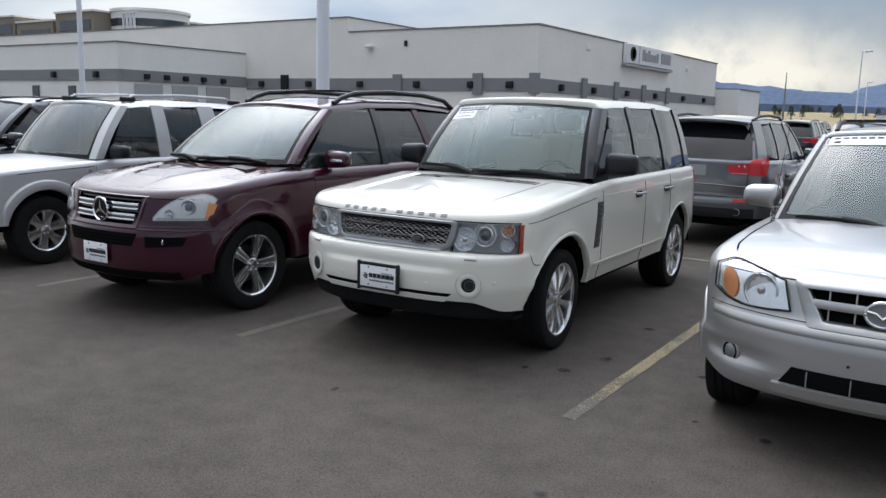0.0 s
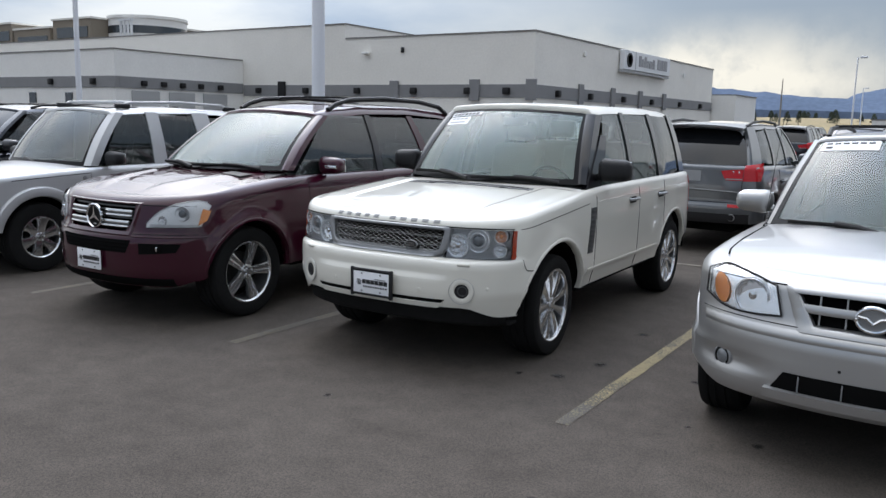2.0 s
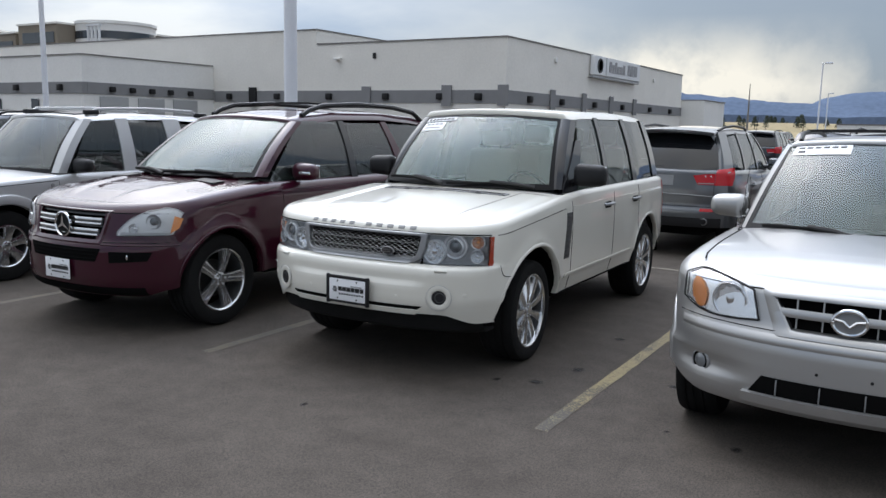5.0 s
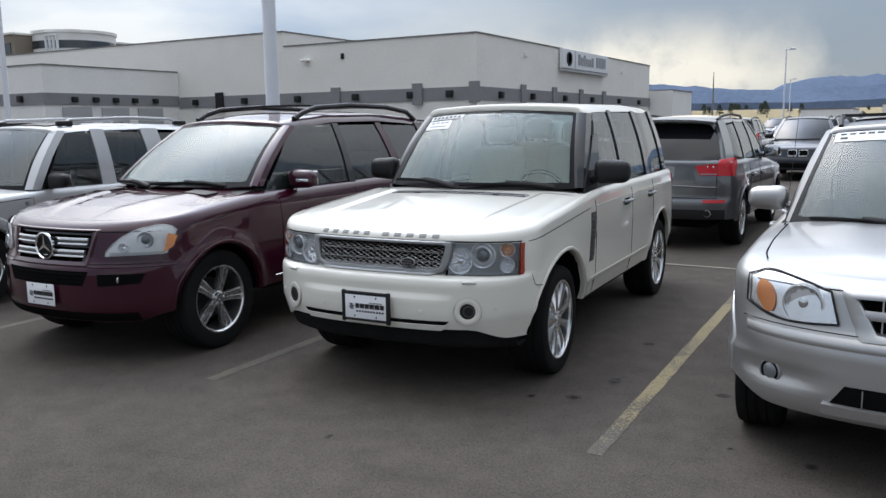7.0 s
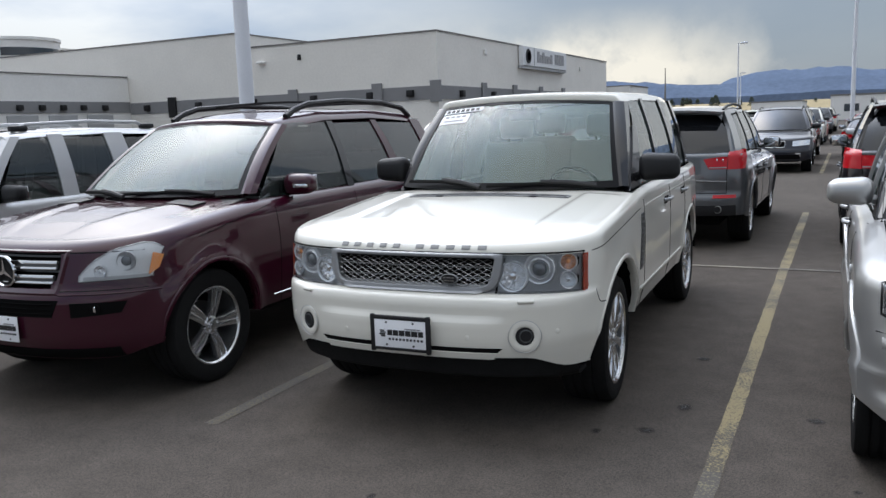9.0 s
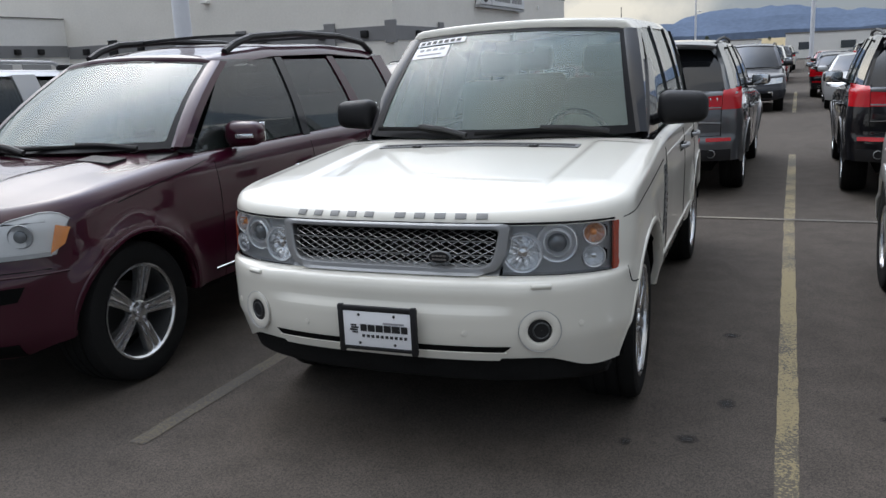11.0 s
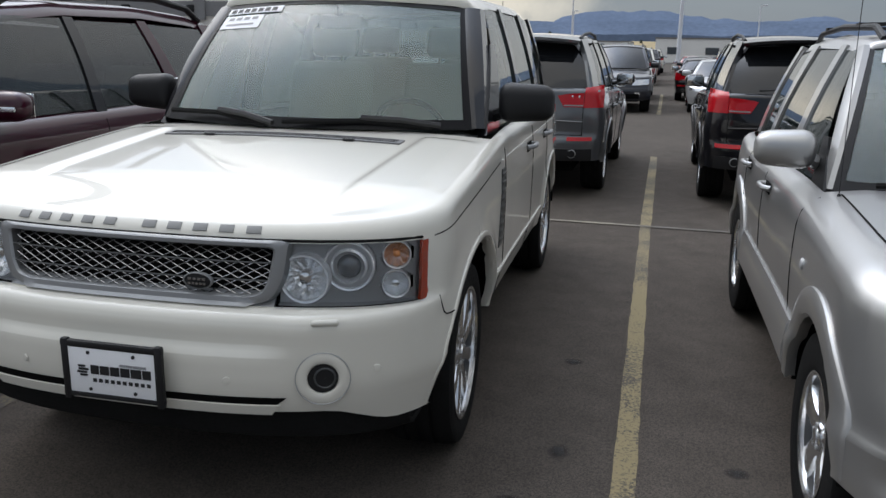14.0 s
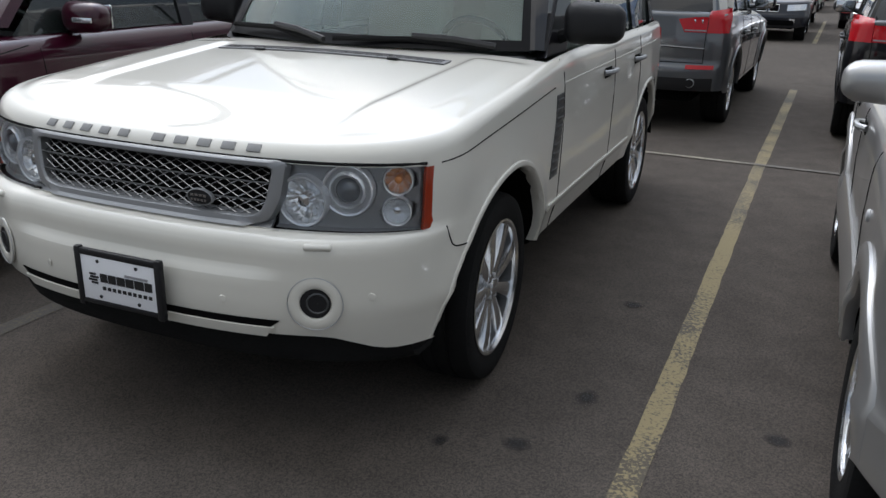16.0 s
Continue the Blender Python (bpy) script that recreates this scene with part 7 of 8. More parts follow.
# -- rear of the sporty SUVs in the next row, and plain cars farther off --
def crossover(name, label, paint, low=0.0, sedan=False, lo=True, roof_rails=True, tail_mark=True):
    k = 1 - low
    L = 4.66 if sedan else 3.90
    spec = dict(w=0.945 if not sedan else 0.90, yf=-0.86, yr=3.86 if not sedan else 3.78, cf=0.6, cr=0.42, n_front=2.3, n_rear=2.7, wb=2.93 if not sedan else 2.75, hub=0.375 if not sedan else 0.32, arch=0.435 if not sedan else 0.37,
                sill=0.38 if not sedan else 0.27, sill_f=0.36 if not sedan else 0.26, front_bottom=0.32 if not sedan else 0.22, rear_bottom=0.42 if not sedan else 0.28, zmin=0.25, zmax=1.20, rows=20, levels=(0.66, 0.70, 0.62, 0.5),
                top=[(-1, 0.93), (-0.6, 0.96), (0, 1.02), (0.6, 1.10), (1.0, 1.13), (2.5, 1.18), (3.9, 1.20)] if not sedan else [(-1, 0.70), (-0.6, 0.74), (0, 0.85), (0.6, 0.92), (1.0, 0.93), (2.5, 0.95), (3.2, 1.0), (3.9, 0.98)],
                round=[(-1, 0.08), (0.3, 0.07), (4, 0.06)],
                side=[(0.2, 0.06), (0.42, 0.02), (0.6, 0.008), (0.8, 0.0), (0.98, 0.012), (1.12, 0.04)],
                plan=[(-1, 0.0), (0, 0.0), (1.0, 0.01), (3.0, 0.01), (4.2, 0.05)],
                front=[(0.2, 0.10), (0.4, 0.0), (0.6, 0.0), (0.66, 0.03), (0.9, 0.09), (1.0, 0.12)],
                rear=[(0.3, 0.06), (0.45, 0.0), (0.64, 0.0), (0.70, 0.035), (0.9, 0.03), (1.12, 0.06)], flare=0.02,
                bumper_z=0.62, rear_bumper_z=0.66, doors=(0.62, 1.68, 2.5), cuts=(0.62, 1.68, 2.5), tyre_r=0.38 if not sedan else 0.325, tyre_w=0.26 if not sedan else 0.215, rim_r=0.245 if not sedan else 0.215,
                wheel=(5, "five") if lo else (10, "plain"), crown=0.045)
    if not sedan:
        cab = dict(belt_z=1.15, roof_z=1.70, belt_w=0.85, roof_w=0.65, cowl_y=0.62, roof_y0=1.18, roof_y1=3.55, rail=0.06, roof_crown=0.04,
                   plan=[(0.6, 0.02), (1.2, 0.0), (2.8, 0.01), (3.8, 0.08)],
                   roof_line=[(1.1, 1.735), (1.6, 1.78), (2.4, 1.795), (3.2, 1.77), (3.6, 1.735)], roof_bow=[(0, 0), (0.5, 0.03), (1, 0.14)],
                   ws=((0.34, 1.15), (1.20, 1.73), 0.78, 0.60, 0.34, 0.13), rw=((3.76, 1.195), (3.40, 1.68), 0.74, 0.62, -0.14, -0.12),
                   side=[("window", [(0.86, 1.16), (1.66, 1.16), (1.66, 1.68), (1.44, 1.68)]), ("pillar", [(1.64, 1.14), (1.74, 1.14), (1.74, 1.71), (1.65, 1.71)], M["black_paint"]),
                         ("window", [(1.74, 1.17), (2.50, 1.19), (2.42, 1.68), (1.74, 1.68)]), ("pillar", [(2.48, 1.15), (2.58, 1.15), (2.50, 1.71), (2.40, 1.71)], M["black_paint"]),
                         ("window", [(2.58, 1.19), (3.24, 1.24), (3.04, 1.64), (2.50, 1.68)]), ("pillar", [(3.20, 1.14), (3.60, 1.14), (3.36, 1.71), (3.02, 1.71)], paint)])
    else:
        cab = dict(belt_z=0.95, roof_z=1.33, belt_w=0.80, roof_w=0.58, cowl_y=0.62, roof_y0=1.25, roof_y1=2.65, rail=0.05, roof_crown=0.04,
                   plan=[(0.6, 0.02), (1.2, 0.0), (2.4, 0.01), (3.4, 0.06)],
                   roof_line=[(1.1, 1.37), (1.6, 1.41), (2.2, 1.41), (2.7, 1.36)], roof_bow=[(0, 0), (0.5, 0.03), (1, 0.12)],
                   ws=((0.40, 0.93), (1.26, 1.37), 0.74, 0.53, 0.30, 0.11), rw=((3.20, 1.0), (2.62, 1.35), 0.68, 0.53, -0.14, -0.1),
                   side=[("window", [(0.86, 0.95), (1.66, 0.95), (1.66, 1.31), (1.46, 1.31)]), ("pillar", [(1.64, 0.93), (1.72, 0.93), (1.72, 1.34), (1.65, 1.34)], M["black_paint"]),
                         ("window", [(1.72, 0.95), (2.60, 0.98), (2.40, 1.31), (1.72, 1.31)]), ("pillar", [(2.56, 0.93), (3.02, 0.95), (2.60, 1.34), (2.38, 1.34)], paint)])
    cab.update(a_mat=paint, a_w=0.08, d_mat=paint, d_w=0.12, ws_mat=M["privacy"] if lo else M["glass_mid"], rw_mat=M["privacy"])
    car, sh, cb = base_car(name, label, spec, cab, paint, lo)
    zo = 0 if not sedan else -0.14
    zt = 0.165 if not sedan else -0.14
    if sedan:  # boot lid
        g = []
        for y in np.linspace(3.1, 3.70, 6):
            g.append([(x, y, sh.top(y) + 0.03 * (1 - (x / 0.8) ** 2) - 0.002) for x in np.linspace(-0.80, 0.80, 9)])
        part("boot_lid", sheet_bm(g, 0.02), paint, car)
    for sgn in (1, -1):
        # kidney grille, lamps
        lamp_patch(car, sh, "grille", M["dark"], (0.03, 0.25), (0.70 + zo, 0.86 + zo), 0.008, sgn, True, 6, 4, 0.02)
        pts = [(sgn * x, sh.front_y(x, z + zo) - 0.012, z + zo) for x, z in ((0.03, 0.70), (0.24, 0.70), (0.26, 0.78), (0.25, 0.86), (0.04, 0.86), (0.03, 0.78), (0.03, 0.70))]
        part("grille_rim", tube_bm(pts, 0.011, 6), M["chrome"], car)
        lamp_patch(car, sh, "headlight", M["reflector"], (0.44, 0.86), (0.72 + zo, 0.86 + zo), 0.006, sgn, True, 8, 4, 0.02, edge=lambda u, v: (0, 0.03 * u))
        lamp_patch(car, sh, "fog_lamp", M["reflector"], (0.52, 0.64), (0.44 + zo, 0.54 + zo), 0.006, sgn, True, 5, 4, 0.02)
        # two-piece tail lamp
        tl = lamp_patch(car, sh, "tail_lamp", M["red_lens"], (0.70, 0.885), (0.83 + zt, 1.04 + zt), 0.012, sgn, False, 8, 6, 0.03, "red tail lamp with a pale strip", edge=lambda u, v: (0, 0.03 * u * v))
        lamp_patch(tl, sh, "tail_lamp_inner", M["red_lens"], (0.42, 0.694), (0.835 + zt, 0.985 + zt), 0.012, sgn, False, 10, 6, 0.03, edge=lambda u, v: (0.07 * (1 - v) * (1 - u), -0.03 * v * (1 - u) ** 2))
        lamp_patch(tl, sh, "reversing_lamp", M["trim_grey"], (0.49, 0.69), (0.846 + zt, 0.860 + zt), 0.014, sgn, False, 8, 1, 0.03)
        lamp_patch(car, sh, "rear_reflector", M["red_lens"], (0.54, 0.80), (0.64 + zo, 0.68 + zo), 0.006, sgn, False, 8, 2, 0.015)
        yx = sh.rear_y(0.60, 0.46)
        bm = lathe_bm([(0.045, -0.1), (0.047, 0.0), (0.040, 0.004), (0.038, -0.08), (0.002, -0.09)], "y", 20)
        part("exhaust_tip", bm, M["trim_grey"], car, matrix=pose(sgn * 0.60, yx + 0.015, 0.50 + zo * 0.9))
        mirror(car, (sgn * (cab["belt_w"] - 0.03), 0.95, cab["belt_z"] + 0.08), sgn, paint, (0.25, 0.15, 0.17), 0.07, M["black_paint"] if not sedan else paint)
        if not lo:
            door_handle(car, sh.side_x(1.5, 0.9 + zo), 1.52, 0.93 + zo, sgn, paint)
            door_handle(car, sh.side_x(2.4, 0.9 + zo), 2.36, 0.95 + zo, sgn, paint)
        if roof_rails and not sedan:
            zr = lambda y: interp(cab["roof_line"], y)
            bm = tube_bm([(sgn * 0.585, 1.5, zr(1.5) - 0.035), (sgn * 0.59, 1.66, zr(1.66) - 0.002), (sgn * 0.59, 2.4, zr(2.4) + 0.008), (sgn * 0.58, 2.95, zr(2.95) - 0.004), (sgn * 0.565, 3.2, zr(3.2) - 0.045)], 0.018, 8)
            part("roof_rail", bm, M["plastic"], car)
    lamp_patch(car, sh, "lower_intake", M["dark"], (-0.62, 0.62), (0.38 + zo * 0.6, 0.50 + zo * 0.8), 0.012, 1, True, 14, 3, 0.015)
    # rear: plate recess, plate, lower apron, tailgate gap
    lamp_patch(car, sh, "rear_apron", M["plastic"], (-0.80, 0.80), (0.42 + zo * 0.9, 0.55 + zo * 0.9), 0.008, 1, False, 14, 3, 0.02)
    rp = lamp_patch(car, sh, "rear_plate", M["trim_grey"], (-0.16, 0.16), (0.81 + zt, 0.95 + zt), 0.006, 1, False, 4, 2, 0.01)
    seam(car, [(x, sh.rear_y(x, 0.70 + zo) + 0.002, 0.70 + zo) for x in np.linspace(-0.7, 0.7, 15)], "tailgate_gap", 0.005)
    for sgn in (1, -1):
        seam(car, [(sgn * 0.695, sh.rear_y(0.695, z) + 0.002, z) for z in np.linspace(0.70 + zo, 1.06 + zt, 7)], "tailgate_gap", 0.004)
    if not lo:
        bm = tube_bm([(x, sh.rear_y(x, 0.86 + zo) + 0.002, 0.86 + zo - 0.02 * (x / 0.7) ** 2) for x in np.linspace(-0.69, 0.69, 15)], 0.012, 6)
        part("tailgate_crease", bm, paint, car)
    if tail_mark:
        for q in range(2):
            x = -0.56 - 0.07 * q
            part("name_block", box_bm((0.055, 0.008, 0.04), (0, 0, 0), 0.002), M["chrome"], car, matrix=pose(x, sh.rear_y(abs(x), 1.105) + 0.004, 1.105))
        # roof spoiler
        part("roof_spoiler", sheet_bm([[(x, 3.46 + d - 0.12 * (x / 0.6) ** 2, interp(cab["roof_line"], 3.5) + 0.012 - 0.1 * d - 0.04 * (x / 0.62) ** 2) for d in (0.0, 0.1, 0.2)] for x in np.linspace(-0.60, 0.60, 13)], 0.03), paint, car)
        part("rear_wiper", tube_bm([(0, 3.74, 1.22), (0.2, 3.72, 1.24), (0.42, 3.70, 1.23)], 0.01, 6), M["plastic"], car)
    for x in (() if lo else (-0.37, 0.37)):
        seat(car, x, 1.6, M["dark_cloth"], 0.56 + zo, 0.5)
        seat(car, x, 2.5, M["dark_cloth"], 0.56 + zo, 0.5)
    return car


# ---- the parked cars ----
suv = white_suv()
suv.matrix_basis = pose(-0.02, -0.026, 0, 0, 0, 2.0)
maroon_suv().matrix_basis = pose(-2.62, -0.5, 0, 0, 0, 1.5)
silver_suv().matrix_basis = pose(3.092, -0.315, 0, 0, 0, 1.2)
boxy_suv().matrix_basis = pose(-5.73, -0.60, 0, 0, 0, 1.5)
grey_x = crossover("grey_crossover", "dark grey crossover parked tail out with red lamps", M["grey_paint"], lo=False)
grey_x.matrix_basis = pose(0.05, 9.66, 0, 0, 0, 180)
black_x = crossover("black_crossover", "glossy black crossover parked tail out", M["black_paint"], lo=False)
black_x.matrix_basis = pose(2.93, 9.60, 0, 0, 0, 180)
navy_x = crossover("navy_crossover", "dark blue crossover parked nose out", M["blue_paint"], tail_mark=False)
navy_x.matrix_basis = pose(0.22, 20.2, 0, 0, 0, 1)
white_s = crossover("white_sedan", "pale silver sedan parked nose out", M["pale_silver_paint"], sedan=True, tail_mark=False)
white_s.matrix_basis = pose(3.0, 20.6, 0, 0, 0, 0)
black_s = crossover("black_sedan", "black sedan parked in a far row", M["black_paint"], sedan=True, tail_mark=False)
black_s.matrix_basis = pose(-2.8, 20.3, 0, 0, 0, 0)
red_s = crossover("red_sedan", "dark red sedan parked in a far row", M["red_paint"], sedan=True, tail_mark=False)
red_s.matrix_basis = pose(5.8, 20.4, 0, 0, 0, 0)
white_x = crossover("white_crossover", "white crossover parked in a far row", M["white_paint"], tail_mark=False)
white_x.matrix_basis = pose(-11.3, -0.4, 0, 0, 0, 0)
kinds = [navy_x, white_s, black_s, white_x, red_s, grey_x, black_x]
rnd = random.Random(11)
for row, (y, turn, k0, k1) in enumerate(((20.3, 0, -4, 5), (29.2, 180, -4, 6), (38.6, 0, -3, 5), (47.4, 180, -3, 5), (57.0, 0, -3, 5), (66.0, 180, -3, 5))):
    for k in range(k0, k1 + 1):
        x = 0.10 + 2.78 * k - 0.001 * (y - 4)
        if row == 0 and -1 <= k <= 2 or abs(x - 2.0) < 1.6 and row >= 4:
            continue
        src = rnd.choice(kinds[:5])
        copy_thing(src, pose(x + rnd.uniform(-0.12, 0.12), y + rnd.uniform(-0.3, 0.3), 0, 0, 0, turn + rnd.uniform(-1.5, 1.5)))
for x, src in ((-5.5, white_x), (-8.3, navy_x), (-11.1, black_s), (-13.9, white_s), (5.7, navy_x)):
    copy_thing(src, pose(x, 9.6 + rnd.uniform(-0.3, 0.3), 0, 0, 0, 180))
copy_thing(navy_x, pose(-8.55, -0.35, 0, 0, 0, 1.0))
copy_thing(black_s, pose(5.85, -0.3, 0, 0, 0, 0))


# ---- the lot ----
def ground():
    bm = bmesh.new()
    rings = [0, 8, 30, 90, 300, 1200, 4500]
    vs = [bm.verts.new((0, 10, 0))]
    prev = None
    for r in rings[1:]:
        ring = [bm.verts.new((r * math.cos(2 * math.pi * k / 48), 10 + r * math.sin(2 * math.pi * k / 48), 0 if r < 200 else -0.012 * (r - 200) ** 0.8)) for k in range(48)]
        for k in range(48):
            if prev is None:
                bm.faces.new((vs[0], ring[k], ring[(k + 1) % 48]))
            else:
                bm.faces.new((prev[k], ring[k], ring[(k + 1) % 48], prev[(k + 1) % 48]))
        prev = ring
    tagged(part("ground", bm, M["asphalt"], None, "grey-brown worn asphalt of the parking lot"), category="ground", kind="structure")


def stripe(x0, y0, x1, y1, w, mat, label="faded yellow parking line on asphalt", z=0.004):
    d = Vector((x1 - x0, y1 - y0, 0))
    n = max(2, int(d.length / 0.12))
    s = Vector((-d.y, d.x, 0)).normalized() * w / 2
    rnd = random.Random(int(x0 * 100 + y0 * 10))
    V, F = [], []
    for i in range(n + 1):
        p = Vector((x0, y0, z)) + d * (i / n)
        V += [tuple(p + s * (1 + rnd.uniform(-0.10, 0.06))), tuple(p - s * (1 + rnd.uniform(-0.10, 0.06)))]
    for i in range(n):
        F.append((2 * i, 2 * i + 1, 2 * i + 3, 2 * i + 2))
    ob = link_mesh("parking_line", V, F, mat, None, label, smooth=False)
    tagged(ob, category="marking", group="parking lines", kind="structure")


ground()
for k in range(-6, 6):
    x = 1.47 + 2.76 * k
    stripe(x + 0.114, -0.86, x + 0.042, 4.64, 0.095, M["yellow_paint"] if k >= 0 else M["faded_paint"])
    stripe(x + 0.119, -1.25, x + 0.114, -0.86, 0.09, M["thin_paint"] if k >= 0 else M["faded_paint"])
    stripe(x + 0.042, 4.64, x + 0.008, 10.1, 0.105, M["yellow_paint"])
    stripe(x - 0.06, 19.2, x - 0.1, 30.2, 0.105, M["yellow_paint"], z=0.005)
stripe(-16.5, 4.64, 16.5, 4.64, 0.07, M["pale_paint"], "thin pale cross line between parking rows", 0.008)


def blotch(x, y, r, seed):
    rnd = random.Random(seed)
    ph = [rnd.uniform(0, 6) for _ in range(3)]
    pts = []
    for k in range(20):
        a = 2 * math.pi * k / 20
        q = r * (1 + 0.18 * math.sin(2 * a + ph[0]) + 0.12 * math.sin(3 * a + ph[1]) + 0.07 * math.sin(7 * a + ph[2]))
        pts.append((x + q * math.cos(a), y + q * 1.15 * math.sin(a), 0.0045))
    ob = link_mesh("oil_stain", pts, [list(range(20))], M["oil"], None, "dark oil spot soaked into asphalt", smooth=False)
    tagged(ob, category="stain", group="oil stains", kind="structure")


for i, (x, y, r) in enumerate(((1.309, -0.02, 0.055), (1.18, -0.45, 0.05), (0.93, -0.55, 0.035), (2.0, 0.0, 0.05), (1.25, 1.0, 0.05), (2.6, -0.9, 0.04), (0.2, -1.7, 0.03), (2.2, -0.85, 0.02), (1.9, -2.2, 0.035))):
    blotch(x, y, r, i)


# ---- dealership building ----
def wall_box(name, x0, x1, y0, y1, z0, z1, mat, parent=None, label="", bev=0.0):
    bm = box_bm((abs(x1 - x0), abs(y1 - y0), z1 - z0), ((x0 + x1) / 2, (y0 + y1) / 2, (z0 + z1) / 2), bev)
    return part(name, bm, mat, parent, label, smooth=False)


def showroom():
    b = tagged(new("showroom_building"), "flat-roofed cream stucco dealership with grey band", "building")
    b.location = (0, 0, 0)
    # south face at y 39, east face at x -19.8
    wall_box("wall", -34.6, -19.8, 39.0, 76, 0, 7.0, M["stucco"], b)
    wall_box("wall", -80, -34.6, 39.0, 76, 0, 8.0, M["stucco"], b)
    wall_box("wall", -80, -44.8, 27.9, 38.99, 0, 5.72, M["stucco_pale"], b)
    wall_box("roof_edge", -34.55, -19.75, 38.95, 76.05, 7.0, 7.09, M["coping"], b)
    wall_box("roof_edge", -80, -34.55, 38.95, 76.05, 8.0, 8.09, M["coping"], b)
    wall_box("roof_edge", -80, -44.74, 27.84, 38.94, 5.72, 5.8, M["coping"], b)
    # grey band
    wall_box("band", -44.7, -19.74, 38.94, 39.2, 3.1, 3.9, M["band"], b)
    wall_box("band", -20.0, -19.73, 39.21, 76.06, 3.1, 3.9, M["band"], b)
    wall_box("band", -80, -44.73, 27.83, 28.2, 3.25, 4.0, M["band"], b)
    wall_box("band", -45.0, -44.72, 28.21, 38.93, 3.25, 4.0, M["band"], b)
    # low annexe past the far end
    wall_box("wall", -20.5, -17.5, 76.1, 84, 0, 4.6, M["stucco_pale"], b)
    wall_box("roof_edge", -20.5, -17.42, 76.1, 84.1, 4.6, 4.7, M["coping"], b)
    # lamp boxes on the band, wall packs and pilasters
    for x in (-43, -38.2, -33.4, -28.6, -24.4, -21.6):
        bm = box_bm((0.45, 0.3, 0.42), (x, 38.85, 3.5), 0.06)
        lp = part("wall_lamp", bm, M["plastic"], b)
    for y in (30, 31.6, 33.2, 34.8, 36.6):
        bm = box_bm((0.3, 0.4, 0.36), (-44.62, y, 3.6), 0.06)
        part("wall_lamp", bm, M["plastic"], b)
    for x in (-52, -60, -47):
        bm = box_bm((0.45, 0.3, 0.42), (x, 27.75, 3.65), 0.06)
        part("wall_lamp", bm, M["plastic"], b)
    for y in (42, 47, 53, 59, 66, 72):
        bm = box_bm((0.3, 0.45, 0.42), (-19.62, y, 3.45), 0.06)
        part("wall_lamp", bm, M["plastic"], b)
    for x, z0, z1, m in ((-40.6, 2.75, 4.15, "plastic"), (-30.2, 2.9, 4.15, "band"), (-23.9, 2.9, 4.2, "band"), (-19.9, 2.95, 4.2, "band")):
        wall_box("pilaster", x - 0.35, x + 0.35, 38.8, 38.93, z0, z1, M[m], b)
    for y in (45.5, 51, 56.5, 62):
        wall_box("pilaster", -19.72, -19.6, y - 0.35, y + 0.35, 2.9, 4.2, M["band"], b)
    # roll-up doors and doorway openings of the annexe
    for y in (30.2, 33.2, 36.2):
        wall_box("garage_door", -44.76, -44.70, y - 1.1, y + 1.1, 0.0, 3.1, M["lamp_grey"], b)
    for x in (-50, -54.5):
        wall_box("window", x - 0.4, x + 0.4, 27.80, 27.88, 2.0, 2.9, M["office_glass"], b)
    # camera and vent on the wall
    bm = box_bm((0.55, 0.35, 0.16), (-32.6, 38.8, 6.0), 0.06)
    part("security_camera", bm, M["stucco_pale"], b)
    for x, z in ((-29.6, 6.15),):
        bm = box_bm((0.24, 0.1, 0.36), (x, 38.94, z), 0.03)
        part("wall_vent", bm, M["plastic"], b)
    for y, z in ((46.0, 6.2), (67.0, 6.0)):
        bm = box_bm((0.12, 0.35, 0.35), (-19.72, y, z), 0.04)
        part("wall_vent", bm, M["stucco_pale"], b)
    # sign with a round mark and plain bars for its name
    sg = wall_box("sign", -19.72, -19.35, 52.0, 62.0, 5.62, 7.0, M["sign_white"], b, "white sign with plain dark bars", 0.03)
    wall_box("sign_frame", -19.73, -19.42, 51.9, 62.1, 5.42, 5.6, M["lamp_grey"], sg)
    bm = lathe_bm([(0.52, 0.0), (0.52, 0.05), (0.40, 0.06), (0.38, 0.05), (0.38, 0.0)], "x", 28)
    part("sign_mark", bm, M["ink"], sg, matrix=pose(-19.34, 53.0, 6.3))
    wall_box("sign_divider", -19.345, -19.33, 54.2, 54.3, 5.65, 6.98, M["lamp_grey"], sg)
    y = 54.9
    for w, h in ((0.5, 0.8), (0.4, 0.6), (0.45, 0.8), (0.4, 0.55), (0.6, 0.55), (0.45, 0.7), (0.0, 0), (0.55, 0.8), (0.7, 0.8), (0.75, 0.8)):
        if w:
            part("sign_bar", box_bm((0.03, w, h), (-19.335, y + w / 2, 5.95 + h / 2), 0), M["ink_grey"], sg, smooth=False)
        y += (w or 0.35) + 0.13
    return b


showroom()


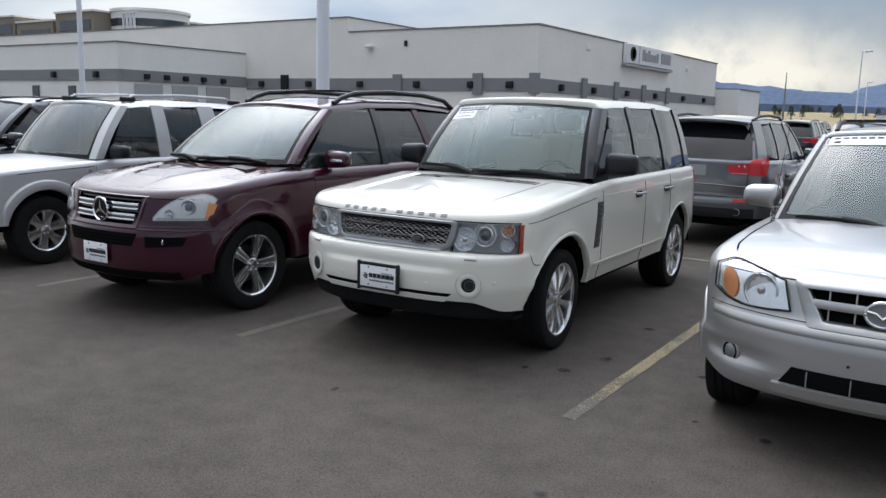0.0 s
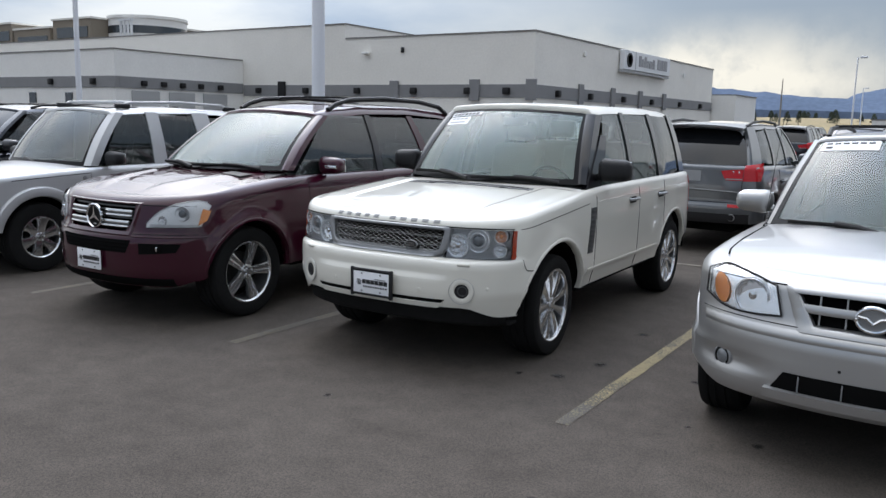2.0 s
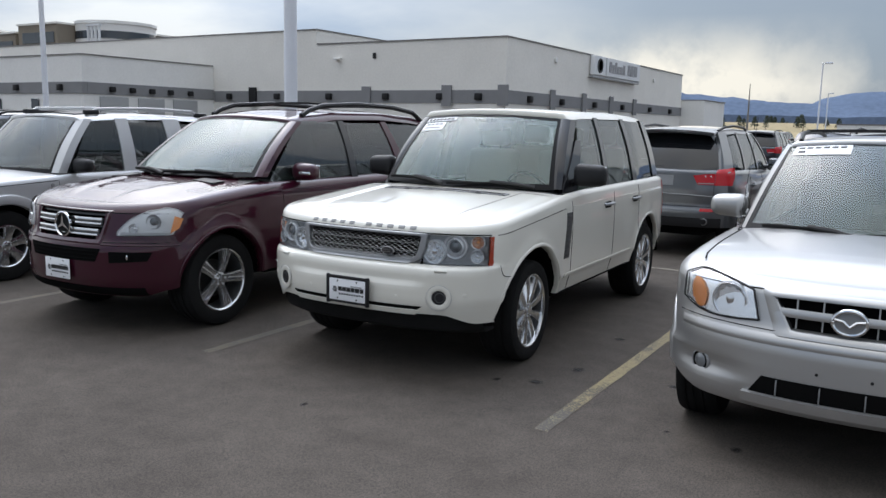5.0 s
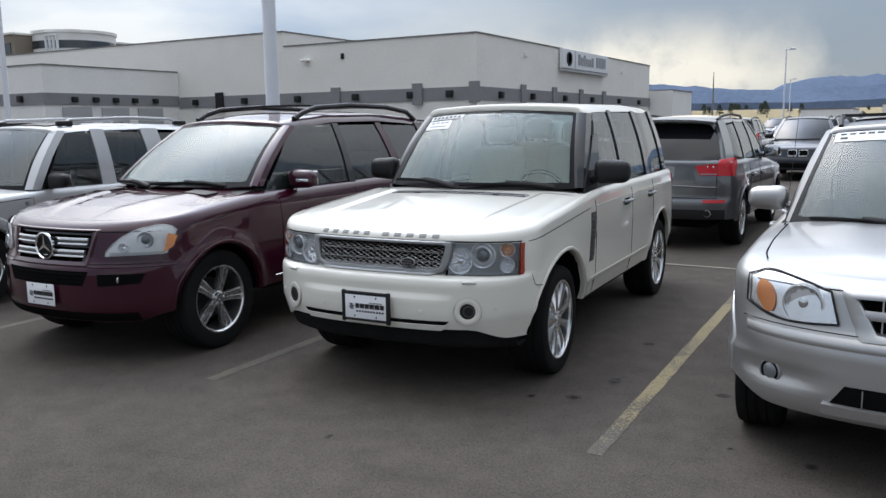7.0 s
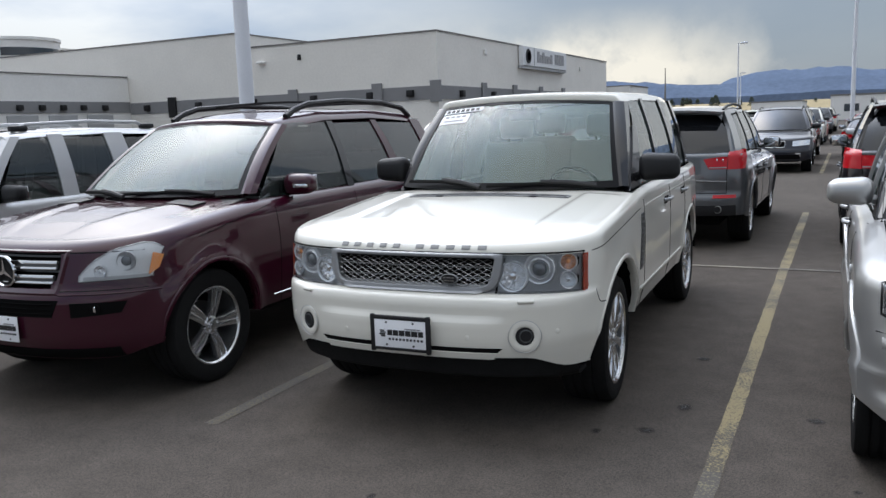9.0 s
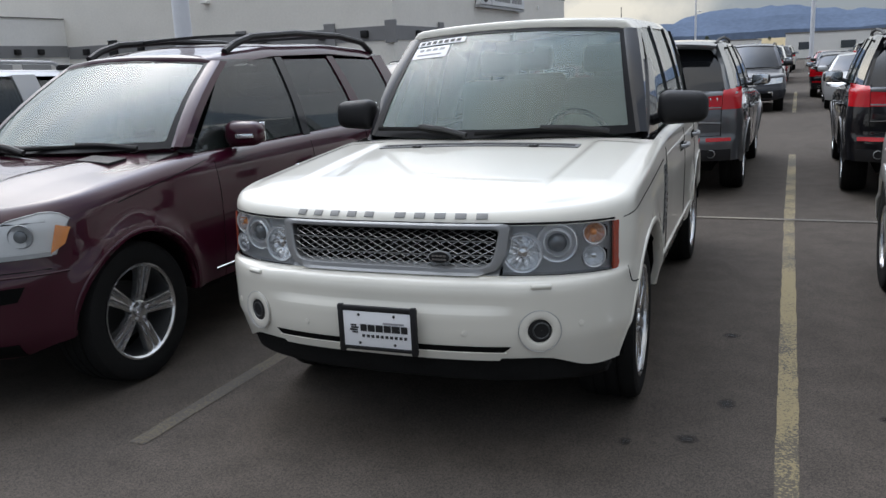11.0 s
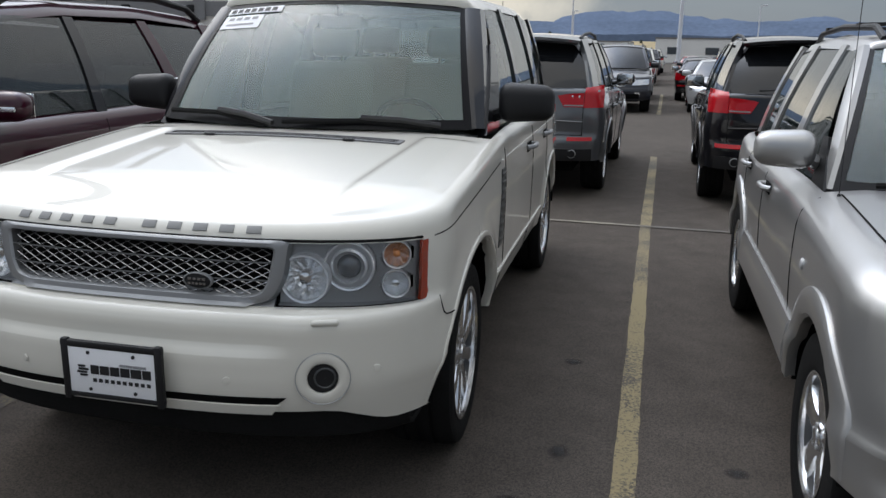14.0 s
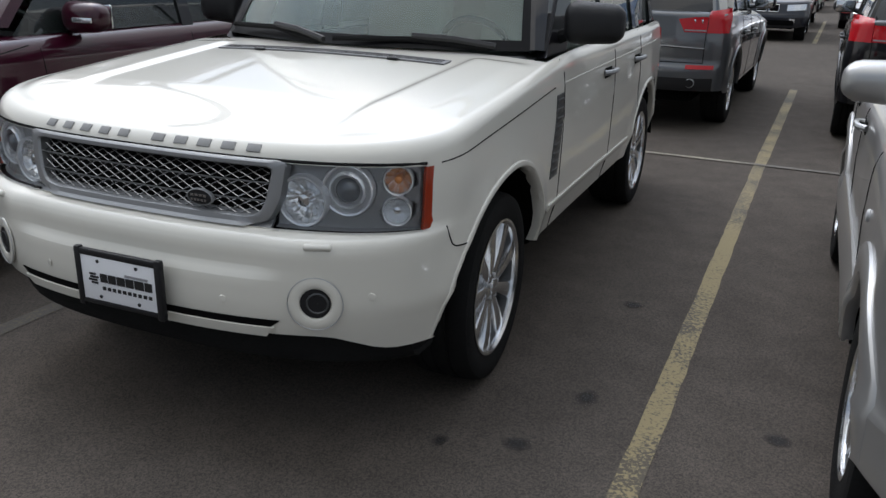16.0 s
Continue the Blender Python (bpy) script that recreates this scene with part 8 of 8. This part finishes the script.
def office():
    b = tagged(new("office_building"), "distant tan office block with ribbon windows and round tower", "building")
    for x0, x1, h in ((-160, -142.4, 16.4), (-141.6, -130.5, 15.2), (-129.6, -119, 16.3)):
        w = wall_box("wall", x0, x1, 75, 110, 0, h, M["tan_stone"], b)
        for z in (h - 2.9, h - 6.2, h - 9.5):
            wall_box("window_band", x0 + 1.2, x1 - 0.8, 74.9, 75.2, z, z + 1.7, M["office_glass"], w)
        wall_box("roof_edge", x0 - 0.2, x1 + 0.2, 74.8, 110, h, h + 0.3, M["stucco"], w)
    bm = lathe_bm([(6.3, 0), (6.3, 16.5), (6.5, 16.55), (6.5, 17.0), (5, 17.05)], "z", 48)
    t = part("round_tower", bm, M["stucco_pale"], b, matrix=pose(-116.6, 84, 0))
    bm = lathe_bm([(6.36, 14.2), (6.36, 15.4)], "z", 48)
    for f in [f for f in bm.faces if len(f.verts) > 4]:
        bm.faces.remove(f)
    part("window_band", bm, M["office_glass"], t)
    for k in range(4):
        wall_box("portico_column", -114.6 + k * 0.9, -114.3 + k * 0.9, 77.2, 77.5, 13.2, 15.9, M["sign_white"], b)
    wall_box("portico_beam", -114.8, -111.4, 77.1, 77.6, 15.9, 16.2, M["sign_white"], b)


office()


def light_pole(x, y, h, r, base=True, arm=0.0, yaw=0.0, label="tall white painted steel light pole"):
    p = tagged(new("light_pole"), label, "lamp post", "lot light poles")
    p.matrix_basis = pose(x, y, 0, 0, 0, yaw)
    zb = 0.75 if base else 0.0
    bm = lathe_bm([(r * 1.0, zb), (r * 0.96, h * 0.3), (r * 0.7, h), (0.002, h + 0.01)], "z", 24)
    part("pole", bm, M["pole_white"], p)
    if base:
        bm = lathe_bm([(r * 2.6, 0), (r * 2.6, 0.68), (r * 2.4, 0.75), (0.01, 0.76)], "z", 28)
        part("pole_base", bm, M["concrete"], p, "round concrete footing")
        bm = box_bm((r * 3, r * 3, 0.03), (0, 0, 0.775), 0.006)
        part("base_plate", bm, M["pole_white"], p)
    if arm:
        for s in (1,):
            bm = tube_bm([(0, 0, h - 0.15), (s * arm, 0, h)], r * 0.35, 8)
            part("lamp_arm", bm, M["pole_white"], p)
            bm = box_bm((0.75, 0.42, 0.2), (s * (arm + 0.3), 0, h), 0.06)
            part("lamp_head", bm, M["pole_white"], p)
    return p


light_pole(-4.98, 3.88, 9.5, 0.10)
light_pole(-22.6, 11.2, 9.5, 0.095)
light_pole(2.05, 59.5, 9.6, 0.15, arm=0.6)
light_pole(-9.6, 93.6, 9.3, 0.09, arm=0.3)
light_pole(-18.0, 168, 9.3, 0.11, arm=0.3)
light_pole(14.6, 140, 9.0, 0.11, arm=0.3)


# ---- distance: hills, trees, dry grass ----
def ridge(name, dist, base_h, amp, seed, mat, lift=0.0, a0=-60, a1=60):
    V, F = [], []
    n = 360
    noise.seed_set(seed)
    for k in range(n + 1):
        a = radians(a0 + (a1 - a0) * k / n)
        x, y = -dist * math.sin(a), dist * math.cos(a)
        t = (a0 + (a1 - a0) * k / n) * 0.13
        h = base_h + amp * (noise.fractal(Vector((t, seed * 3.1, 0)), 1.0, 2.0, 6))
        h += lift * smoothstep(6, 13, a0 + (a1 - a0) * k / n)
        V += [(x, y, -120), (x * 1.02, y * 1.02, max(5, h) * 0.55), (x * 1.06, y * 1.06, max(10, h))]
    for k in range(n):
        for j in range(2):
            a = 3 * k + j
            F.append((a, a + 3, a + 4, a + 1))
    ob = link_mesh(name, V, F, mat, None, "hazy blue wooded mountain ridge on the horizon")
    tagged(ob, category="mountains", kind="structure")


# ridges carry their haze as painted colour, the rear one paler
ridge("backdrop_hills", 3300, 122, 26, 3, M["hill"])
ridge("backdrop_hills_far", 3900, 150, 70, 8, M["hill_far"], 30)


def mound():
    V, F = [], []
    n, m = 60, 6
    for i in range(n + 1):
        x = -150 + 230 * i / n
        for j in range(m + 1):
            y = 185 + 130 * j / m
            h = 3.4 * math.sin(math.pi * min(1, j / 3)) if j < 1.5 else 3.4
            h *= smoothstep(40, -10, 0) + (0.75 + 0.25 * math.sin(x * 0.05) + 0.1 * math.sin(x * 0.17 + j)) if j else 0
            V.append((x, y, max(0.02, min(h, 4.0) * (1 - smoothstep(0, 60, x)))))
    for i in range(n):
        for j in range(m):
            a = i * (m + 1) + j
            F.append((a, a + m + 1, a + m + 2, a + 1))
    tagged(link_mesh("grass_field", V, F, M["grass"], None, "dry tan grass slope beyond the lot"), category="grass", kind="structure")


mound()


def conifer(x, y, h, seed, z=2.6):
    r = random.Random(seed)
    t = tagged(new("conifer_tree"), "small dark green conifer on dry grass", "tree", "far trees")
    t.matrix_basis = pose(x, y, z)
    part("trunk", tube_bm([(0, 0, -0.6), (0.03, 0.02, h * 0.5), (0, 0, h * 0.95)], 0.1, 6, taper=[0.14, 0.09, 0.02]), M["bark"], t)
    V, F = [], []
    for k in range(int(150 + 25 * h)):
        f = r.random() ** 0.8
        zz = h * (0.12 + 0.88 * f)
        rad = h * 0.30 * (1 - f) ** 0.75 * r.uniform(0.35, 1.1) + 0.1
        a = r.uniform(0, 6.283)
        c = Vector((rad * math.cos(a), rad * math.sin(a), zz))
        s = h * 0.075 * r.uniform(0.6, 1.4)
        u = Vector((math.cos(a), math.sin(a), r.uniform(-0.5, 0.1))) * s
        w = Vector((-math.sin(a), math.cos(a), r.uniform(-0.3, 0.3))) * s * 0.7
        q = Vector((0, 0, s * 0.5))
        b = len(V)
        V += [tuple(c - w), tuple(c + u), tuple(c + w), tuple(c + q), tuple(c - q * 0.6 + u * 0.4)]
        F += [(b, b + 1, b + 3), (b + 1, b + 2, b + 3), (b, b + 4, b + 1), (b + 1, b + 4, b + 2)]
    link_mesh("crown", V, F, M["leaf"], t, smooth=False)


rt = random.Random(5)
for k in range(34):
    yaw = radians(rt.uniform(8.3, 14.6) if k < 26 else rt.uniform(-4, 8))
    d = rt.uniform(196, 240)
    conifer(3.5 - d * math.sin(yaw), -5.5 + d * math.cos(yaw), rt.uniform(1.6, 3.6) if k < 26 else rt.uniform(1.4, 2.4), k)


def warehouse(x0, x1, y, h, label):
    b = tagged(new("warehouse"), label, "building", "far low buildings")
    w = wall_box("wall", x0, x1, y, y + 20, 0, h, M["stucco_pale"], b)
    wall_box("roof_edge", x0 - 0.1, x1 + 0.1, y - 0.1, y + 20, h, h + 0.2, M["coping"], w)
    for k in range(3):
        xc = x0 + (x1 - x0) * (k + 0.5) / 3
        wall_box("window", xc - 1, xc + 1, y - 0.06, y + 0.1, h * 0.35, h * 0.65, M["office_glass"], w)


warehouse(-1.0, 16, 132, 3.6, "low pale warehouse far across the lot")
warehouse(-14, -6, 150, 3.2, "low pale shed far across the lot")
part_mast = tagged(new("radio_mast"), "thin dark radio mast beyond the trees", "mast")
part_mast.matrix_basis = pose(3.5 - 200 * math.sin(radians(11.7)), -5.5 + 200 * math.cos(radians(11.7)), 2.4)
part("mast", tube_bm([(0, 0, -1), (0, 0, 5), (0, 0, 10)], 0.2, 6, taper=[0.25, 0.18, 0.08]), M["coping"], part_mast)
